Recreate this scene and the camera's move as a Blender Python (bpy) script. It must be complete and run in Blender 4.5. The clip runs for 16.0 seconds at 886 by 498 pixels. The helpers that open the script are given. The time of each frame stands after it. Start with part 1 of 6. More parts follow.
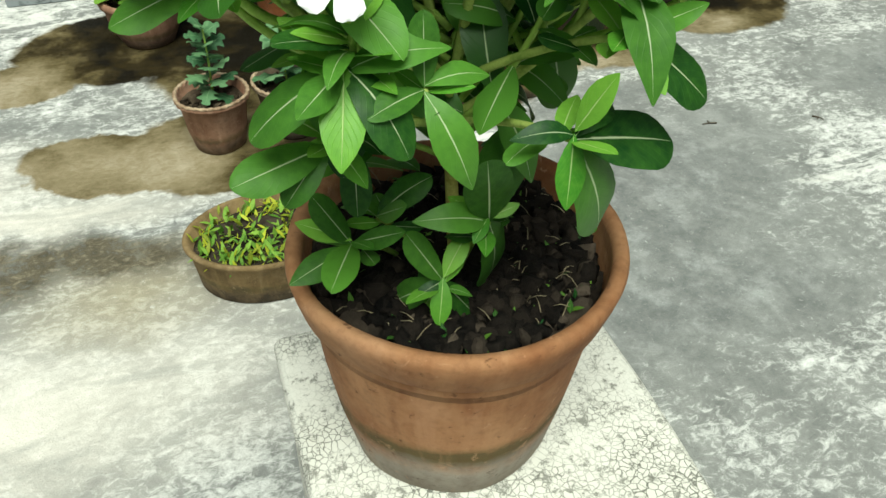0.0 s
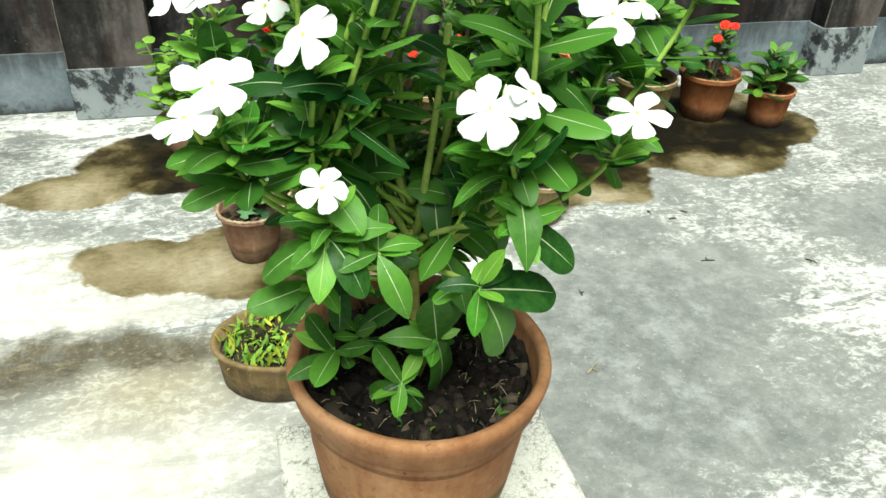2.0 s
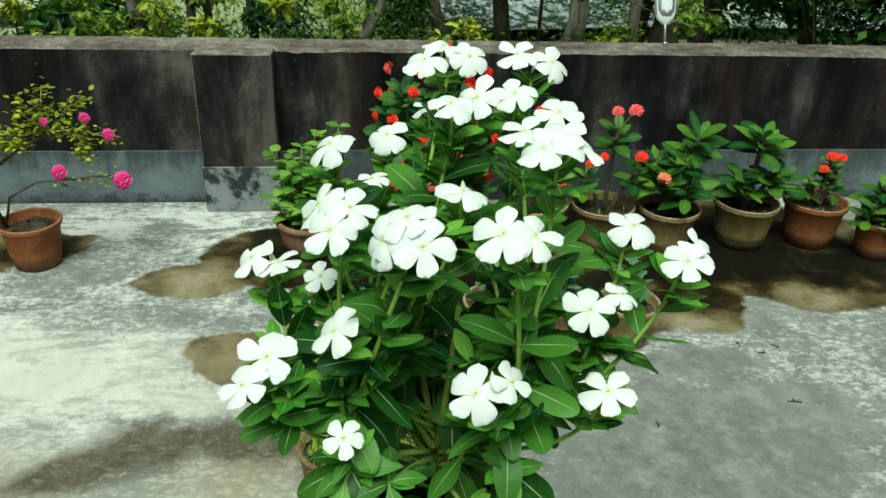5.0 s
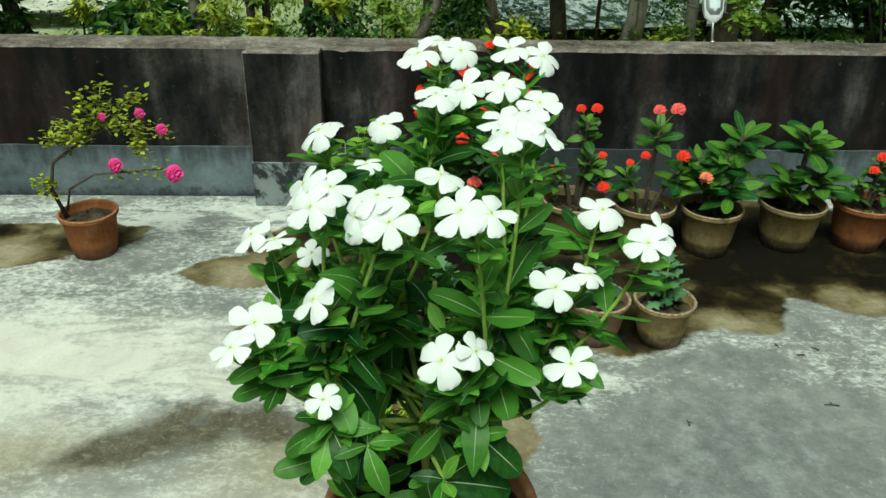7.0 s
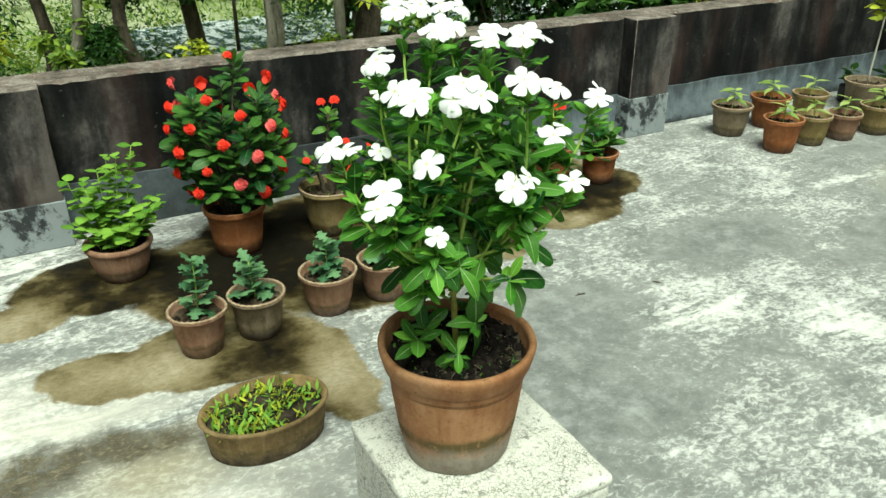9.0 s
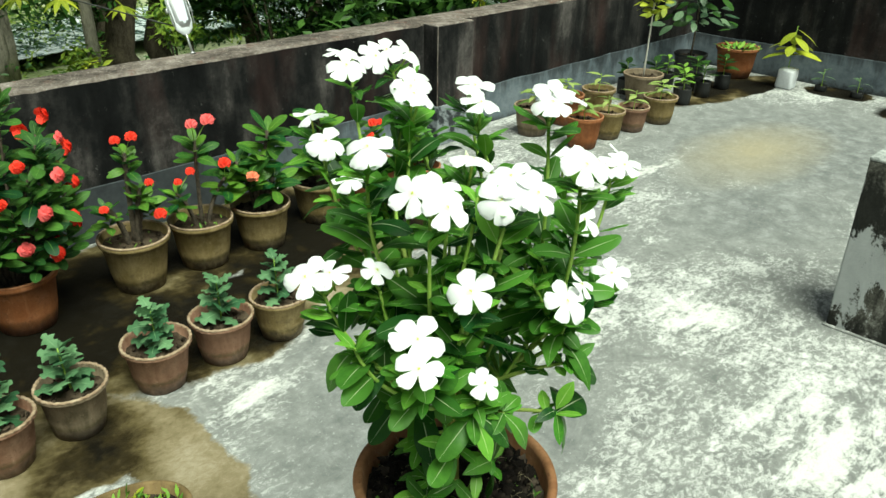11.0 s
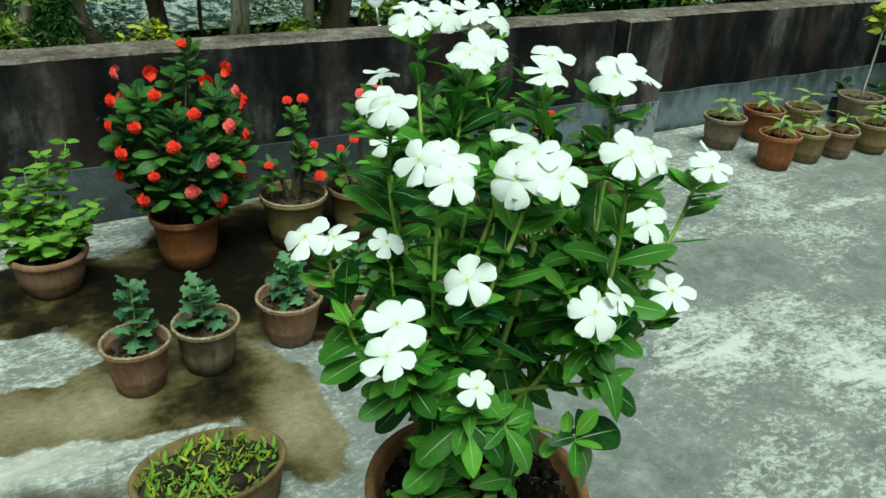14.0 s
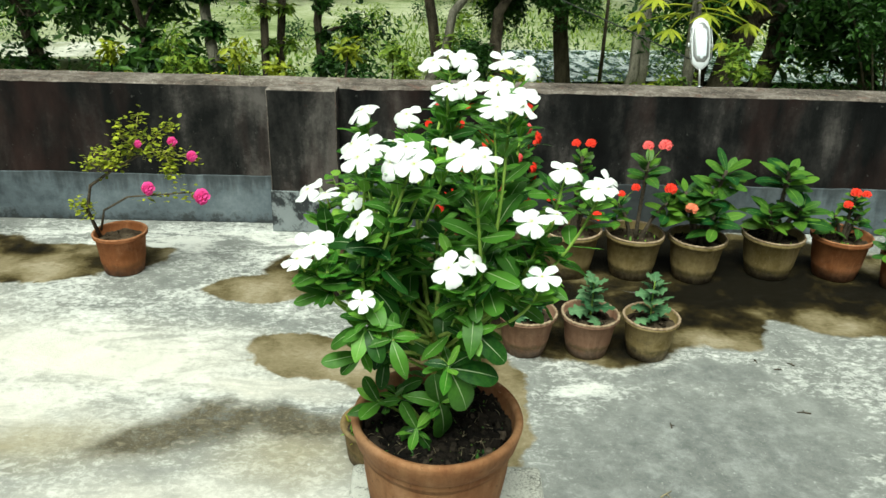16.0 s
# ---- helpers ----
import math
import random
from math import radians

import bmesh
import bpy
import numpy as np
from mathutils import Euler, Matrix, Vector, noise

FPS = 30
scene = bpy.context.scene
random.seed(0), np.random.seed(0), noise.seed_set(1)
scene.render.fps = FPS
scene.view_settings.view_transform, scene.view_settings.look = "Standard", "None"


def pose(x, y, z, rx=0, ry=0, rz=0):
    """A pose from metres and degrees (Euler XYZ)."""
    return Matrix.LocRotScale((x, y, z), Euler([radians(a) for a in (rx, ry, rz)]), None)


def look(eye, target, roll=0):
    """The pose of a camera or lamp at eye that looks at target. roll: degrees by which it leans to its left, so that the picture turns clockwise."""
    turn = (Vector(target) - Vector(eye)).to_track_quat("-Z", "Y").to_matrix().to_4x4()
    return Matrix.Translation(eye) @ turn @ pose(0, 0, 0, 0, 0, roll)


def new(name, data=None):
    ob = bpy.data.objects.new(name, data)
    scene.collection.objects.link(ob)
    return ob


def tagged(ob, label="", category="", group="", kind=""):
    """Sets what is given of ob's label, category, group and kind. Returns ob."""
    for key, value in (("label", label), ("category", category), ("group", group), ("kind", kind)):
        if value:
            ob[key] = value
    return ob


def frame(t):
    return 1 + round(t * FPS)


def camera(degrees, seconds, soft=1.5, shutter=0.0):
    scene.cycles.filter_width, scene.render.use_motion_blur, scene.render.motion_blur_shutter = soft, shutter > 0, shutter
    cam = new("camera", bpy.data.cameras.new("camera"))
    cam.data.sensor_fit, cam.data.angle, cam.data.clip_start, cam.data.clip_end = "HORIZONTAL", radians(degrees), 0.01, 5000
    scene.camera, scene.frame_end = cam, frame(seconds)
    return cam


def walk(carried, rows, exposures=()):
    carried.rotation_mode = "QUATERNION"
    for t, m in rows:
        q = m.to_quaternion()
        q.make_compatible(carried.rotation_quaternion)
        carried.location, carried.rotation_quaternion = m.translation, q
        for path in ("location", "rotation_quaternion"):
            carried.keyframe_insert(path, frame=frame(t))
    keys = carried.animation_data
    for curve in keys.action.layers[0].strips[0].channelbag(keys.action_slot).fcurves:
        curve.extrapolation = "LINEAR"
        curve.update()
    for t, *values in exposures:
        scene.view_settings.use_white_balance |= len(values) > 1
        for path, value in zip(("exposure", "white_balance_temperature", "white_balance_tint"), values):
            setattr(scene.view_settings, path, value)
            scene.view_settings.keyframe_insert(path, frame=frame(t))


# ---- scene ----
cam = camera(59.3, 16.0)
PATH = [
    (0, (0.193, 0.184, 1.408), (0.680, 1.603, 0.086), 1.1),
    (0.5, (0.225, 0.204, 1.328), (0.735, 1.654, 0.049), 2.6),
    (1, (0.239, 0.225, 1.297), (0.710, 1.739, 0.077), 3.1),
    (1.5, (0.222, 0.139, 1.383), (0.661, 1.691, 0.200), 1.4),
    (2, (0.205, 0.032, 1.532), (0.665, 1.644, 0.440), 2.7),
    (2.5, (0.182, -0.095, 1.642), (0.639, 1.586, 0.66), 2.7),
    (3, (0.176, -0.22, 1.719), (0.63, 1.544, 0.894), 2.6),
    (3.2, (0.167, -0.256, 1.74), (0.575, 1.529, 0.935), 2.8),
    (5.3, (0.335, -0.007, 1.732), (0.436, 1.752, 0.786), 2.0),
    (5.5, (0.392, -0.021, 1.732), (0.38, 1.742, 0.789), 2.9),
    (6, (0.473, -0.026, 1.73), (0.279, 1.719, 0.773), 2.3),
    (6.5, (0.465, -0.043, 1.737), (0.231, 1.693, 0.772), 0.7),
    (7, (0.341, -0.079, 1.741), (0.392, 1.686, 0.8), 1.0),
    (7.5, (0.14, -0.134, 1.712), (0.598, 1.526, 0.696), -0.9),
    (8, (0.02, -0.281, 1.718), (0.652, 1.392, 0.821), 0.8),
    (8.2, (-0.032, -0.359, 1.723), (0.627, 1.294, 0.811), -0.4),
    (10.3, (-0.25, -0.115, 1.732), (0.875, 1.33, 0.929), 2.4),
    (10.5, (-0.241, -0.046, 1.735), (0.908, 1.368, 0.91), 1.4),
    (11, (-0.224, 0.087, 1.733), (1.064, 1.334, 0.846), 0.9),
    (11.5, (-0.219, 0.206, 1.72), (1.226, 1.213, 0.773), 0.7),
    (12, (-0.241, 0.333, 1.711), (1.295, 1.163, 0.736), -0.2),
    (12.5, (-0.248, 0.394, 1.704), (1.319, 1.122, 0.696), -0.5),
    (13, (-0.219, 0.327, 1.716), (1.299, 1.206, 0.755), -0.6),
    (13.5, (-0.114, 0.166, 1.708), (1.103, 1.429, 0.748), 3.4),
    (14, (-0.055, 0.051, 1.685), (0.868, 1.572, 0.772), 3.1),
    (14.5, (0.016, -0.126, 1.673), (0.629, 1.547, 0.765), 3.1),
    (15, (0.105, -0.259, 1.715), (0.597, 1.457, 0.813), 0.7),
    (15.5, (0.217, -0.326, 1.752), (0.488, 1.466, 0.905), 1.4),
    (16, (0.331, -0.379, 1.749), (0.371, 1.442, 0.922), 1.7),
]
EXPOSURES = [(0.0, 0.38, 6400, -6), (0.5, 0.72, 6300, 1), (1.0, 0.78, 6150, 3), (1.5, 0.9, 6400, 0), (2.0, 0.82, 6400, -5), (2.5, 0.58, 6400, -11), (3.0, 0.26, 6400, -15), (5.5, -0.04, 6200, -19), (6.5, -0.06, 6250, -19), (7.5, -0.04, 6300, -18),
             (8.0, 0.14, 6400, -17), (10.4, 0.62, 6500, -10), (11.0, 0.52, 6450, -12), (11.5, 0.31, 6250, -20), (12.5, 0.1, 6150, -24), (13.0, 0.1, 6100, -24), (13.5, -0.07, 6000, -24), (14.0, -0.08, 5950, -23), (14.5, 0.2, 6300, -19), (15.0, 0.28, 6550, -12), (16.0, 0.37, 6400, -9)]
walk(cam, [(t, look(eye, target, roll)) for t, eye, target, roll in PATH], EXPOSURES)
SKY, SUN = 0.042, 3.85

# ---- world, sun and exposure ----
world = bpy.data.worlds.new("sky")
scene.world = world
world.use_nodes = True
wn = world.node_tree
wn.nodes.clear()
sky = wn.nodes.new("ShaderNodeTexSky")
sky.sky_type = "NISHITA"
sky.sun_disc = False
sky.sun_elevation, sky.sun_rotation = radians(64), radians(195)
sky.dust_density = 6.0
pale = wn.nodes.new("ShaderNodeHueSaturation")
pale.inputs["Saturation"].default_value = 0.35
bg = wn.nodes.new("ShaderNodeBackground")
bg.inputs["Strength"].default_value = SKY
wout = wn.nodes.new("ShaderNodeOutputWorld")
wn.links.new(sky.outputs[0], pale.inputs["Color"])
wn.links.new(pale.outputs[0], bg.inputs["Color"])
wn.links.new(bg.outputs[0], wout.inputs["Surface"])
sun_data = bpy.data.lights.new("sun", "SUN")
sun_data.energy, sun_data.angle, sun_data.color = SUN, radians(38), (1.0, 0.965, 0.9)
sun = new("sun", sun_data)
SUN_DIR = Vector((math.sin(radians(195)) * math.cos(radians(64)), math.cos(radians(195)) * math.cos(radians(64)), math.sin(radians(64))))
sun.matrix_world = look(SUN_DIR * 20, (0, 0, 0))


# ---- node helpers and materials ----
def material(name):
    m = bpy.data.materials.new(name)
    m.use_nodes = True
    nt = m.node_tree
    nt.nodes.clear()
    out = nt.nodes.new("ShaderNodeOutputMaterial")
    b = nt.nodes.new("ShaderNodeBsdfPrincipled")
    b.inputs["Specular IOR Level"].default_value = 0.16
    nt.links.new(b.outputs[0], out.inputs[0])
    return m, nt, b, out


def node(nt, kind, **ins):
    n = nt.nodes.new(kind)
    for k, v in ins.items():
        key = k.replace("_", " ")
        if isinstance(v, bpy.types.NodeSocket):
            nt.links.new(v, n.inputs[key])
        else:
            n.inputs[key].default_value = v
    return n


def coords(nt, scale=(1, 1, 1), rand=False, kind="Object"):
    tc = nt.nodes.new("ShaderNodeTexCoord")
    mp = nt.nodes.new("ShaderNodeMapping")
    mp.inputs["Scale"].default_value = scale
    nt.links.new(tc.outputs[kind], mp.inputs["Vector"])
    if rand:
        oi = nt.nodes.new("ShaderNodeObjectInfo")
        ml = calc(nt, "MULTIPLY", oi.outputs["Random"], 37.0)
        nt.links.new(ml, mp.inputs["Location"])
    return mp.outputs[0]


def calc(nt, op, a, b=0.0, clamp=False):
    n = nt.nodes.new("ShaderNodeMath")
    n.operation, n.use_clamp = op, clamp
    for i, v in enumerate((a, b)):
        if isinstance(v, bpy.types.NodeSocket):
            nt.links.new(v, n.inputs[i])
        else:
            n.inputs[i].default_value = v
    return n.outputs[0]


def noisy(nt, vec, scale, detail=6.0, rough=0.6, distort=0.0):
    n = node(nt, "ShaderNodeTexNoise", Vector=vec, Scale=scale, Detail=detail, Roughness=rough, Distortion=distort)
    return n.outputs["Fac"]


def ramp(nt, fac, *stops):
    r = nt.nodes.new("ShaderNodeValToRGB")
    while len(r.color_ramp.elements) < len(stops):
        r.color_ramp.elements.new(0.5)
    for e, (p, c) in zip(r.color_ramp.elements, stops):
        e.position = p
        e.color = (c, c, c, 1) if isinstance(c, (int, float)) else (*c, 1)
    nt.links.new(fac, r.inputs[0])
    return r.outputs[0]


def mix(nt, fac, a, b, mode="MIX"):
    n = nt.nodes.new("ShaderNodeMix")
    n.data_type, n.blend_type = "RGBA", mode
    for i, v in ((0, fac), (6, a), (7, b)):
        if isinstance(v, bpy.types.NodeSocket):
            nt.links.new(v, n.inputs[i])
        elif i == 0:
            n.inputs[i].default_value = v
        else:
            n.inputs[i].default_value = (*v, 1)
    return n.outputs[2]


def bump(nt, b, height, strength=0.4, dist=0.004):
    n = node(nt, "ShaderNodeBump", Strength=strength, Distance=dist, Height=height)
    nt.links.new(n.outputs[0], b.inputs["Normal"])


def wire(nt, b, **ins):
    for k, v in ins.items():
        key = k.replace("_", " ")
        if isinstance(v, bpy.types.NodeSocket):
            nt.links.new(v, b.inputs[key])
        else:
            b.inputs[key].default_value = (*v, 1) if isinstance(v, tuple) else v


def mottled(name, dark, light, scale=6.0, rough=0.85, relief=0.3, dist=0.003, rand=True, stretch=(1, 1, 1)):
    """A plain weathered surface: two colours mixed at two scales, with fine relief."""
    m, nt, b, out = material(name)
    v = coords(nt, stretch, rand)
    n1, n2 = noisy(nt, v, scale, 5), noisy(nt, v, scale * 9, 4)
    f = calc(nt, "ADD", calc(nt, "MULTIPLY", n1, 0.65), calc(nt, "MULTIPLY", n2, 0.35))
    wire(nt, b, Base_Color=ramp(nt, f, (0.36, dark), (0.64, light)), Roughness=rough)
    bump(nt, b, n2, relief, dist)
    return m


def terracotta(name, clay, pale_clay, moss=0.5, salt=0.3, dark=0.0):
    """Fired clay: blotches, an olive moss stain, a pale salt bloom near the foot, fine grain."""
    m, nt, b, out = material(name)
    v = coords(nt, (1, 1, 1), True)
    tc = nt.nodes.new("ShaderNodeTexCoord")
    sep = node(nt, "ShaderNodeSeparateXYZ", Vector=tc.outputs["Object"])
    big, fine, mid = noisy(nt, v, 7, 5, 0.65), noisy(nt, v, 140, 3), noisy(nt, v, 26, 5, 0.7)
    smear = noisy(nt, coords(nt, (1, 1, 0.35), True), 16, 6, 0.65, 0.5)
    col = ramp(nt, calc(nt, "ADD", calc(nt, "MULTIPLY", big, 0.45), calc(nt, "ADD", calc(nt, "MULTIPLY", mid, 0.2), calc(nt, "MULTIPLY", smear, 0.35))), (0.39, clay), (0.62, pale_clay))
    dust = ramp(nt, noisy(nt, v, 5, 5, 0.7), (0.54, 0.0), (0.68, 0.45))
    col = mix(nt, dust, col, tuple(min(0.6, 1.15 * c + 0.05) for c in pale_clay))
    z = sep.outputs["Z"]
    low = calc(nt, "SUBTRACT", 1.0, calc(nt, "DIVIDE", z, 0.075), True)
    band = calc(nt, "SUBTRACT", 1.0, calc(nt, "ABSOLUTE", calc(nt, "DIVIDE", calc(nt, "SUBTRACT", z, 0.056), 0.045)), True)
    f1 = calc(nt, "MULTIPLY", ramp(nt, calc(nt, "MULTIPLY", band, calc(nt, "ADD", big, mid)), (0.62, 0.0), (0.95, 1.0)), moss, True)
    col = mix(nt, f1, col, (0.09, 0.075, 0.03))
    f2 = calc(nt, "MULTIPLY", ramp(nt, calc(nt, "MULTIPLY", low, calc(nt, "ADD", mid, big)), (0.3, 0.0), (0.7, 1.0)), salt, True)
    col = mix(nt, f2, col, (0.42, 0.37, 0.31))
    if dark:
        f3 = ramp(nt, calc(nt, "ADD", calc(nt, "MULTIPLY", low, 0.35), mid), (0.55, 0.0), (0.85, dark))
        col = mix(nt, f3, col, (0.035, 0.03, 0.025))
    if dark > 0.55:
        col = mix(nt, ramp(nt, calc(nt, "ADD", low, calc(nt, "MULTIPLY", big, 1.9)), (1.5, 0.0), (1.58, 0.85)), col, (0.022, 0.013, 0.008))
    col = mix(nt, calc(nt, "MULTIPLY", ramp(nt, fine, (0.35, 1.0), (0.5, 0.0)), 0.2), col, (0.12, 0.055, 0.028))
    runs = noisy(nt, coords(nt, (1, 1, 0.14), True), 38, 5, 0.6, 0.3)
    col = mix(nt, ramp(nt, runs, (0.54, 0.0), (0.7, 0.24)), col, tuple(c * 0.42 for c in clay))
    col = mix(nt, ramp(nt, runs, (0.32, 0.25), (0.44, 0.0)), col, tuple(min(0.6, 1.2 * c + 0.04) for c in pale_clay))
    scuff = ramp(nt, noisy(nt, v, 48, 6, 0.75, 0.6), (0.6, 0.0), (0.68, 0.5))
    col = mix(nt, scuff, col, tuple(min(0.62, 1.2 * c + 0.06) for c in pale_clay))
    dirt = ramp(nt, noisy(nt, v, 36, 6, 0.75, 0.8), (0.64, 0.0), (0.72, 0.5))
    col = mix(nt, dirt, col, (0.06, 0.03, 0.016))
    pits = ramp(nt, noisy(nt, v, 85, 4, 0.7, 0.3), (0.3, 1.0), (0.37, 0.0))
    col = mix(nt, calc(nt, "MULTIPLY", pits, 0.65), col, tuple(c * 0.35 for c in clay))
    wire(nt, b, Base_Color=col, Roughness=0.82)
    bump(nt, b, calc(nt, "SUBTRACT", calc(nt, "ADD", fine, calc(nt, "MULTIPLY", mid, 1.5)), calc(nt, "MULTIPLY", pits, 1.5)), 0.4, 0.0018)
    return m


def leafy(name, dark, light, rib, rough=0.42, veins=0.35, ribwidth=0.05, vary=0.35, through_light=0.18):
    """A leaf: pale midrib and faint side veins along its own length, a tint that varies from leaf to leaf."""
    m, nt, b, out = material(name)
    uv = nt.nodes.new("ShaderNodeTexCoord").outputs["UV"]
    sep = node(nt, "ShaderNodeSeparateXYZ", Vector=uv)
    off = calc(nt, "ABSOLUTE", calc(nt, "SUBTRACT", sep.outputs["X"], 0.5))
    width = calc(nt, "MULTIPLY", calc(nt, "SUBTRACT", 1.12, sep.outputs["Y"]), ribwidth)
    mid = calc(nt, "SUBTRACT", 1.0, calc(nt, "DIVIDE", off, width), True)
    side = calc(nt, "SINE", calc(nt, "MULTIPLY", calc(nt, "SUBTRACT", sep.outputs["Y"], calc(nt, "MULTIPLY", off, 0.7)), 58.0))
    side = ramp(nt, side, (0.86, 0.0), (1.0, veins))
    oi = nt.nodes.new("ShaderNodeObjectInfo")
    isl = nt.nodes.new("ShaderNodeNewGeometry").outputs["Random Per Island"]
    rnd = calc(nt, "FRACT", calc(nt, "ADD", oi.outputs["Random"], isl))
    v = coords(nt, (1, 1, 1), True)
    blot = noisy(nt, v, 9 if vary > 0.3 else 30, 4)
    f = calc(nt, "ADD", calc(nt, "MULTIPLY", rnd, 0.6), calc(nt, "MULTIPLY", blot, 0.4))
    col = ramp(nt, f, (0.2, dark), (0.8, light))
    col = mix(nt, calc(nt, "MULTIPLY", side, 0.35), col, light)
    col = mix(nt, calc(nt, "MULTIPLY", mid, 0.9), col, rib)
    wire(nt, b, Base_Color=col, Roughness=rough)
    b.inputs["Specular IOR Level"].default_value = 0.26
    bump(nt, b, calc(nt, "ADD", side, mid), 0.4, 0.001)
    tr = node(nt, "ShaderNodeBsdfTranslucent", Color=col)
    ms = node(nt, "ShaderNodeMixShader", Fac=through_light)
    nt.links.new(b.outputs[0], ms.inputs[1])
    nt.links.new(tr.outputs[0], ms.inputs[2])
    nt.links.new(ms.outputs[0], out.inputs[0])
    return m


def petal_like(name, inner, outer, glow=0.25):
    m, nt, b, out = material(name)
    uv = nt.nodes.new("ShaderNodeTexCoord").outputs["UV"]
    sep = node(nt, "ShaderNodeSeparateXYZ", Vector=uv)
    n = noisy(nt, coords(nt, (1, 1, 1), True), 60, 3)
    col = ramp(nt, calc(nt, "ADD", sep.outputs["Y"], calc(nt, "MULTIPLY", n, 0.12)), (0.08, inner), (0.3, outer))
    wire(nt, b, Base_Color=col, Roughness=0.6)
    lines = calc(nt, "SINE", calc(nt, "MULTIPLY", sep.outputs["X"], 60.0))
    bump(nt, b, lines, 0.08, 0.0006)
    tr = node(nt, "ShaderNodeBsdfTranslucent", Color=col)
    ms = node(nt, "ShaderNodeMixShader", Fac=glow)
    nt.links.new(b.outputs[0], ms.inputs[1])
    nt.links.new(tr.outputs[0], ms.inputs[2])
    nt.links.new(ms.outputs[0], out.inputs[0])
    return m


def patch_field(nt, vec, patches):
    """How far out of the nearest of some oval patches (x, y, rx, ry, turn) a place lies: 1 on their outline."""
    total = None
    for x, y, rx, ry, turn in patches:
        mp = nt.nodes.new("ShaderNodeMapping")
        mp.vector_type = "TEXTURE"
        mp.inputs["Location"].default_value = (x, y, 0)
        mp.inputs["Rotation"].default_value = (0, 0, radians(turn))
        mp.inputs["Scale"].default_value = (rx, ry, 1)
        nt.links.new(vec, mp.inputs["Vector"])
        ln = nt.nodes.new("ShaderNodeVectorMath")
        ln.operation = "LENGTH"
        nt.links.new(mp.outputs[0], ln.inputs[0])
        total = ln.outputs["Value"] if total is None else calc(nt, "MINIMUM", total, ln.outputs["Value"])
    return calc(nt, "MULTIPLY", total, 0.5)


def inside(nt, field, edge=0.10):
    return ramp(nt, field, (0.5 - edge, 1.0), (0.5 + edge * 0.15, 0.0))


def patch_mask(nt, vec, patches, edge=0.10):
    """1 inside the patches, 0 outside."""
    return inside(nt, patch_field(nt, vec, patches), edge)


# water that ran from the pots and dried to brown, ragged patches
WET = [(-0.49, 2.97, 0.25, 0.17, 4), (-0.08, 3.2, 0.42, 0.3, 0), (-0.11, 2.37, 0.33, 0.18, -14), (0.28, 2.36, 0.42, 0.27, -8), (0.57, 2.1, 0.17, 0.42, 4), (0.55, 3.0, 0.6, 0.5, 0),
       (1.05, 2.72, 0.62, 0.37, 0), (1.65, 2.8, 0.27, 0.33, 0), (2.32, 2.94, 0.36, 0.34, 0), (2.68, 3.07, 0.34, 0.22, 22), (1.6, 3.4, 1.3, 0.4, 0), (2.05, 3.05, 0.4, 0.34, 0)]
WET_B = [(-1.66, 3.2, 0.48, 0.23, 4), (-1.25, 3.28, 0.25, 0.17, 20), (-2.2, 3.3, 0.5, 0.25, 10), (6.3, 3.02, 0.85, 0.26, -8), (6.65, 0.9, 0.5, 1.0, 0), (6.93, 2.28, 0.2, 0.3, 0)]
# wet ground by the pots, tone also lowered for the shade under them
SOAKED_SHADED = [(1.4, 3.5, 1.4, 0.4, 0), (6.6, 2.2, 0.7, 1.6, 0), (1.9, 2.98, 1.0, 0.42, 0), (0.6, 3.0, 0.7, 0.45, 0)]
DRYING = [(-0.08, 2.37, 0.5, 0.3, 0), (-0.5, 2.98, 0.3, 0.2, 4), (-1.6, 3.15, 0.4, 0.18, 0), (0.6, 2.0, 0.25, 0.4, 0), (2.25, 2.7, 0.25, 0.14, 10), (1.62, 2.55, 0.25, 0.14, 0)]
CREAM = [(4.9, 2.1, 0.85, 0.42, 0), (0.75, 2.6, 0.5, 0.12, 0), (-0.1, 1.78, 0.36, 0.2, 0), (-1.15, 1.76, 0.75, 0.16, 4)]
MILKY = [(-1.1, 2.35, 1.2, 0.34, -4), (-1.4, 1.95, 0.9, 0.3, 0), (-0.3, 2.15, 0.5, 0.1, -5), (-0.5, 1.4, 1.0, 0.34, 6), (-2.4, 2.4, 1.2, 0.7, 0)]
STAIN = [(-0.42, 1.93, 0.27, 0.15, 18), (-0.62, 1.82, 0.26, 0.1, 24), (-0.14, 1.93, 0.3, 0.1, -14)]
GREY = [(1.35, 1.75, 0.75, 0.5, 20), (1.4, 2.28, 0.45, 0.1, 0), (2.75, 2.15, 0.5, 0.32, 5), (1.3, 1.35, 0.6, 0.3, 0), (3.9, 1.6, 0.7, 0.5, -10), (5.3, 1.8, 1.4, 1.35, 0)]
BLEACH = [(-1.0, 2.3, 0.7, 0.4, -5), (2.1, 1.67, 0.45, 0.16, -18), (2.55, 1.3, 0.28, 0.24, 20), (2.2, 0.45, 0.5, 0.55, 0), (2.8, 0.25, 0.3, 0.35, 0), (0.93, 2.2, 0.2, 0.07, -10), (1.5, 0.52, 0.2, 0.2, 10), (-0.9, 3.5, 1.4, 0.2, 0), (3.9, 2.43, 0.5, 0.07, -4)]


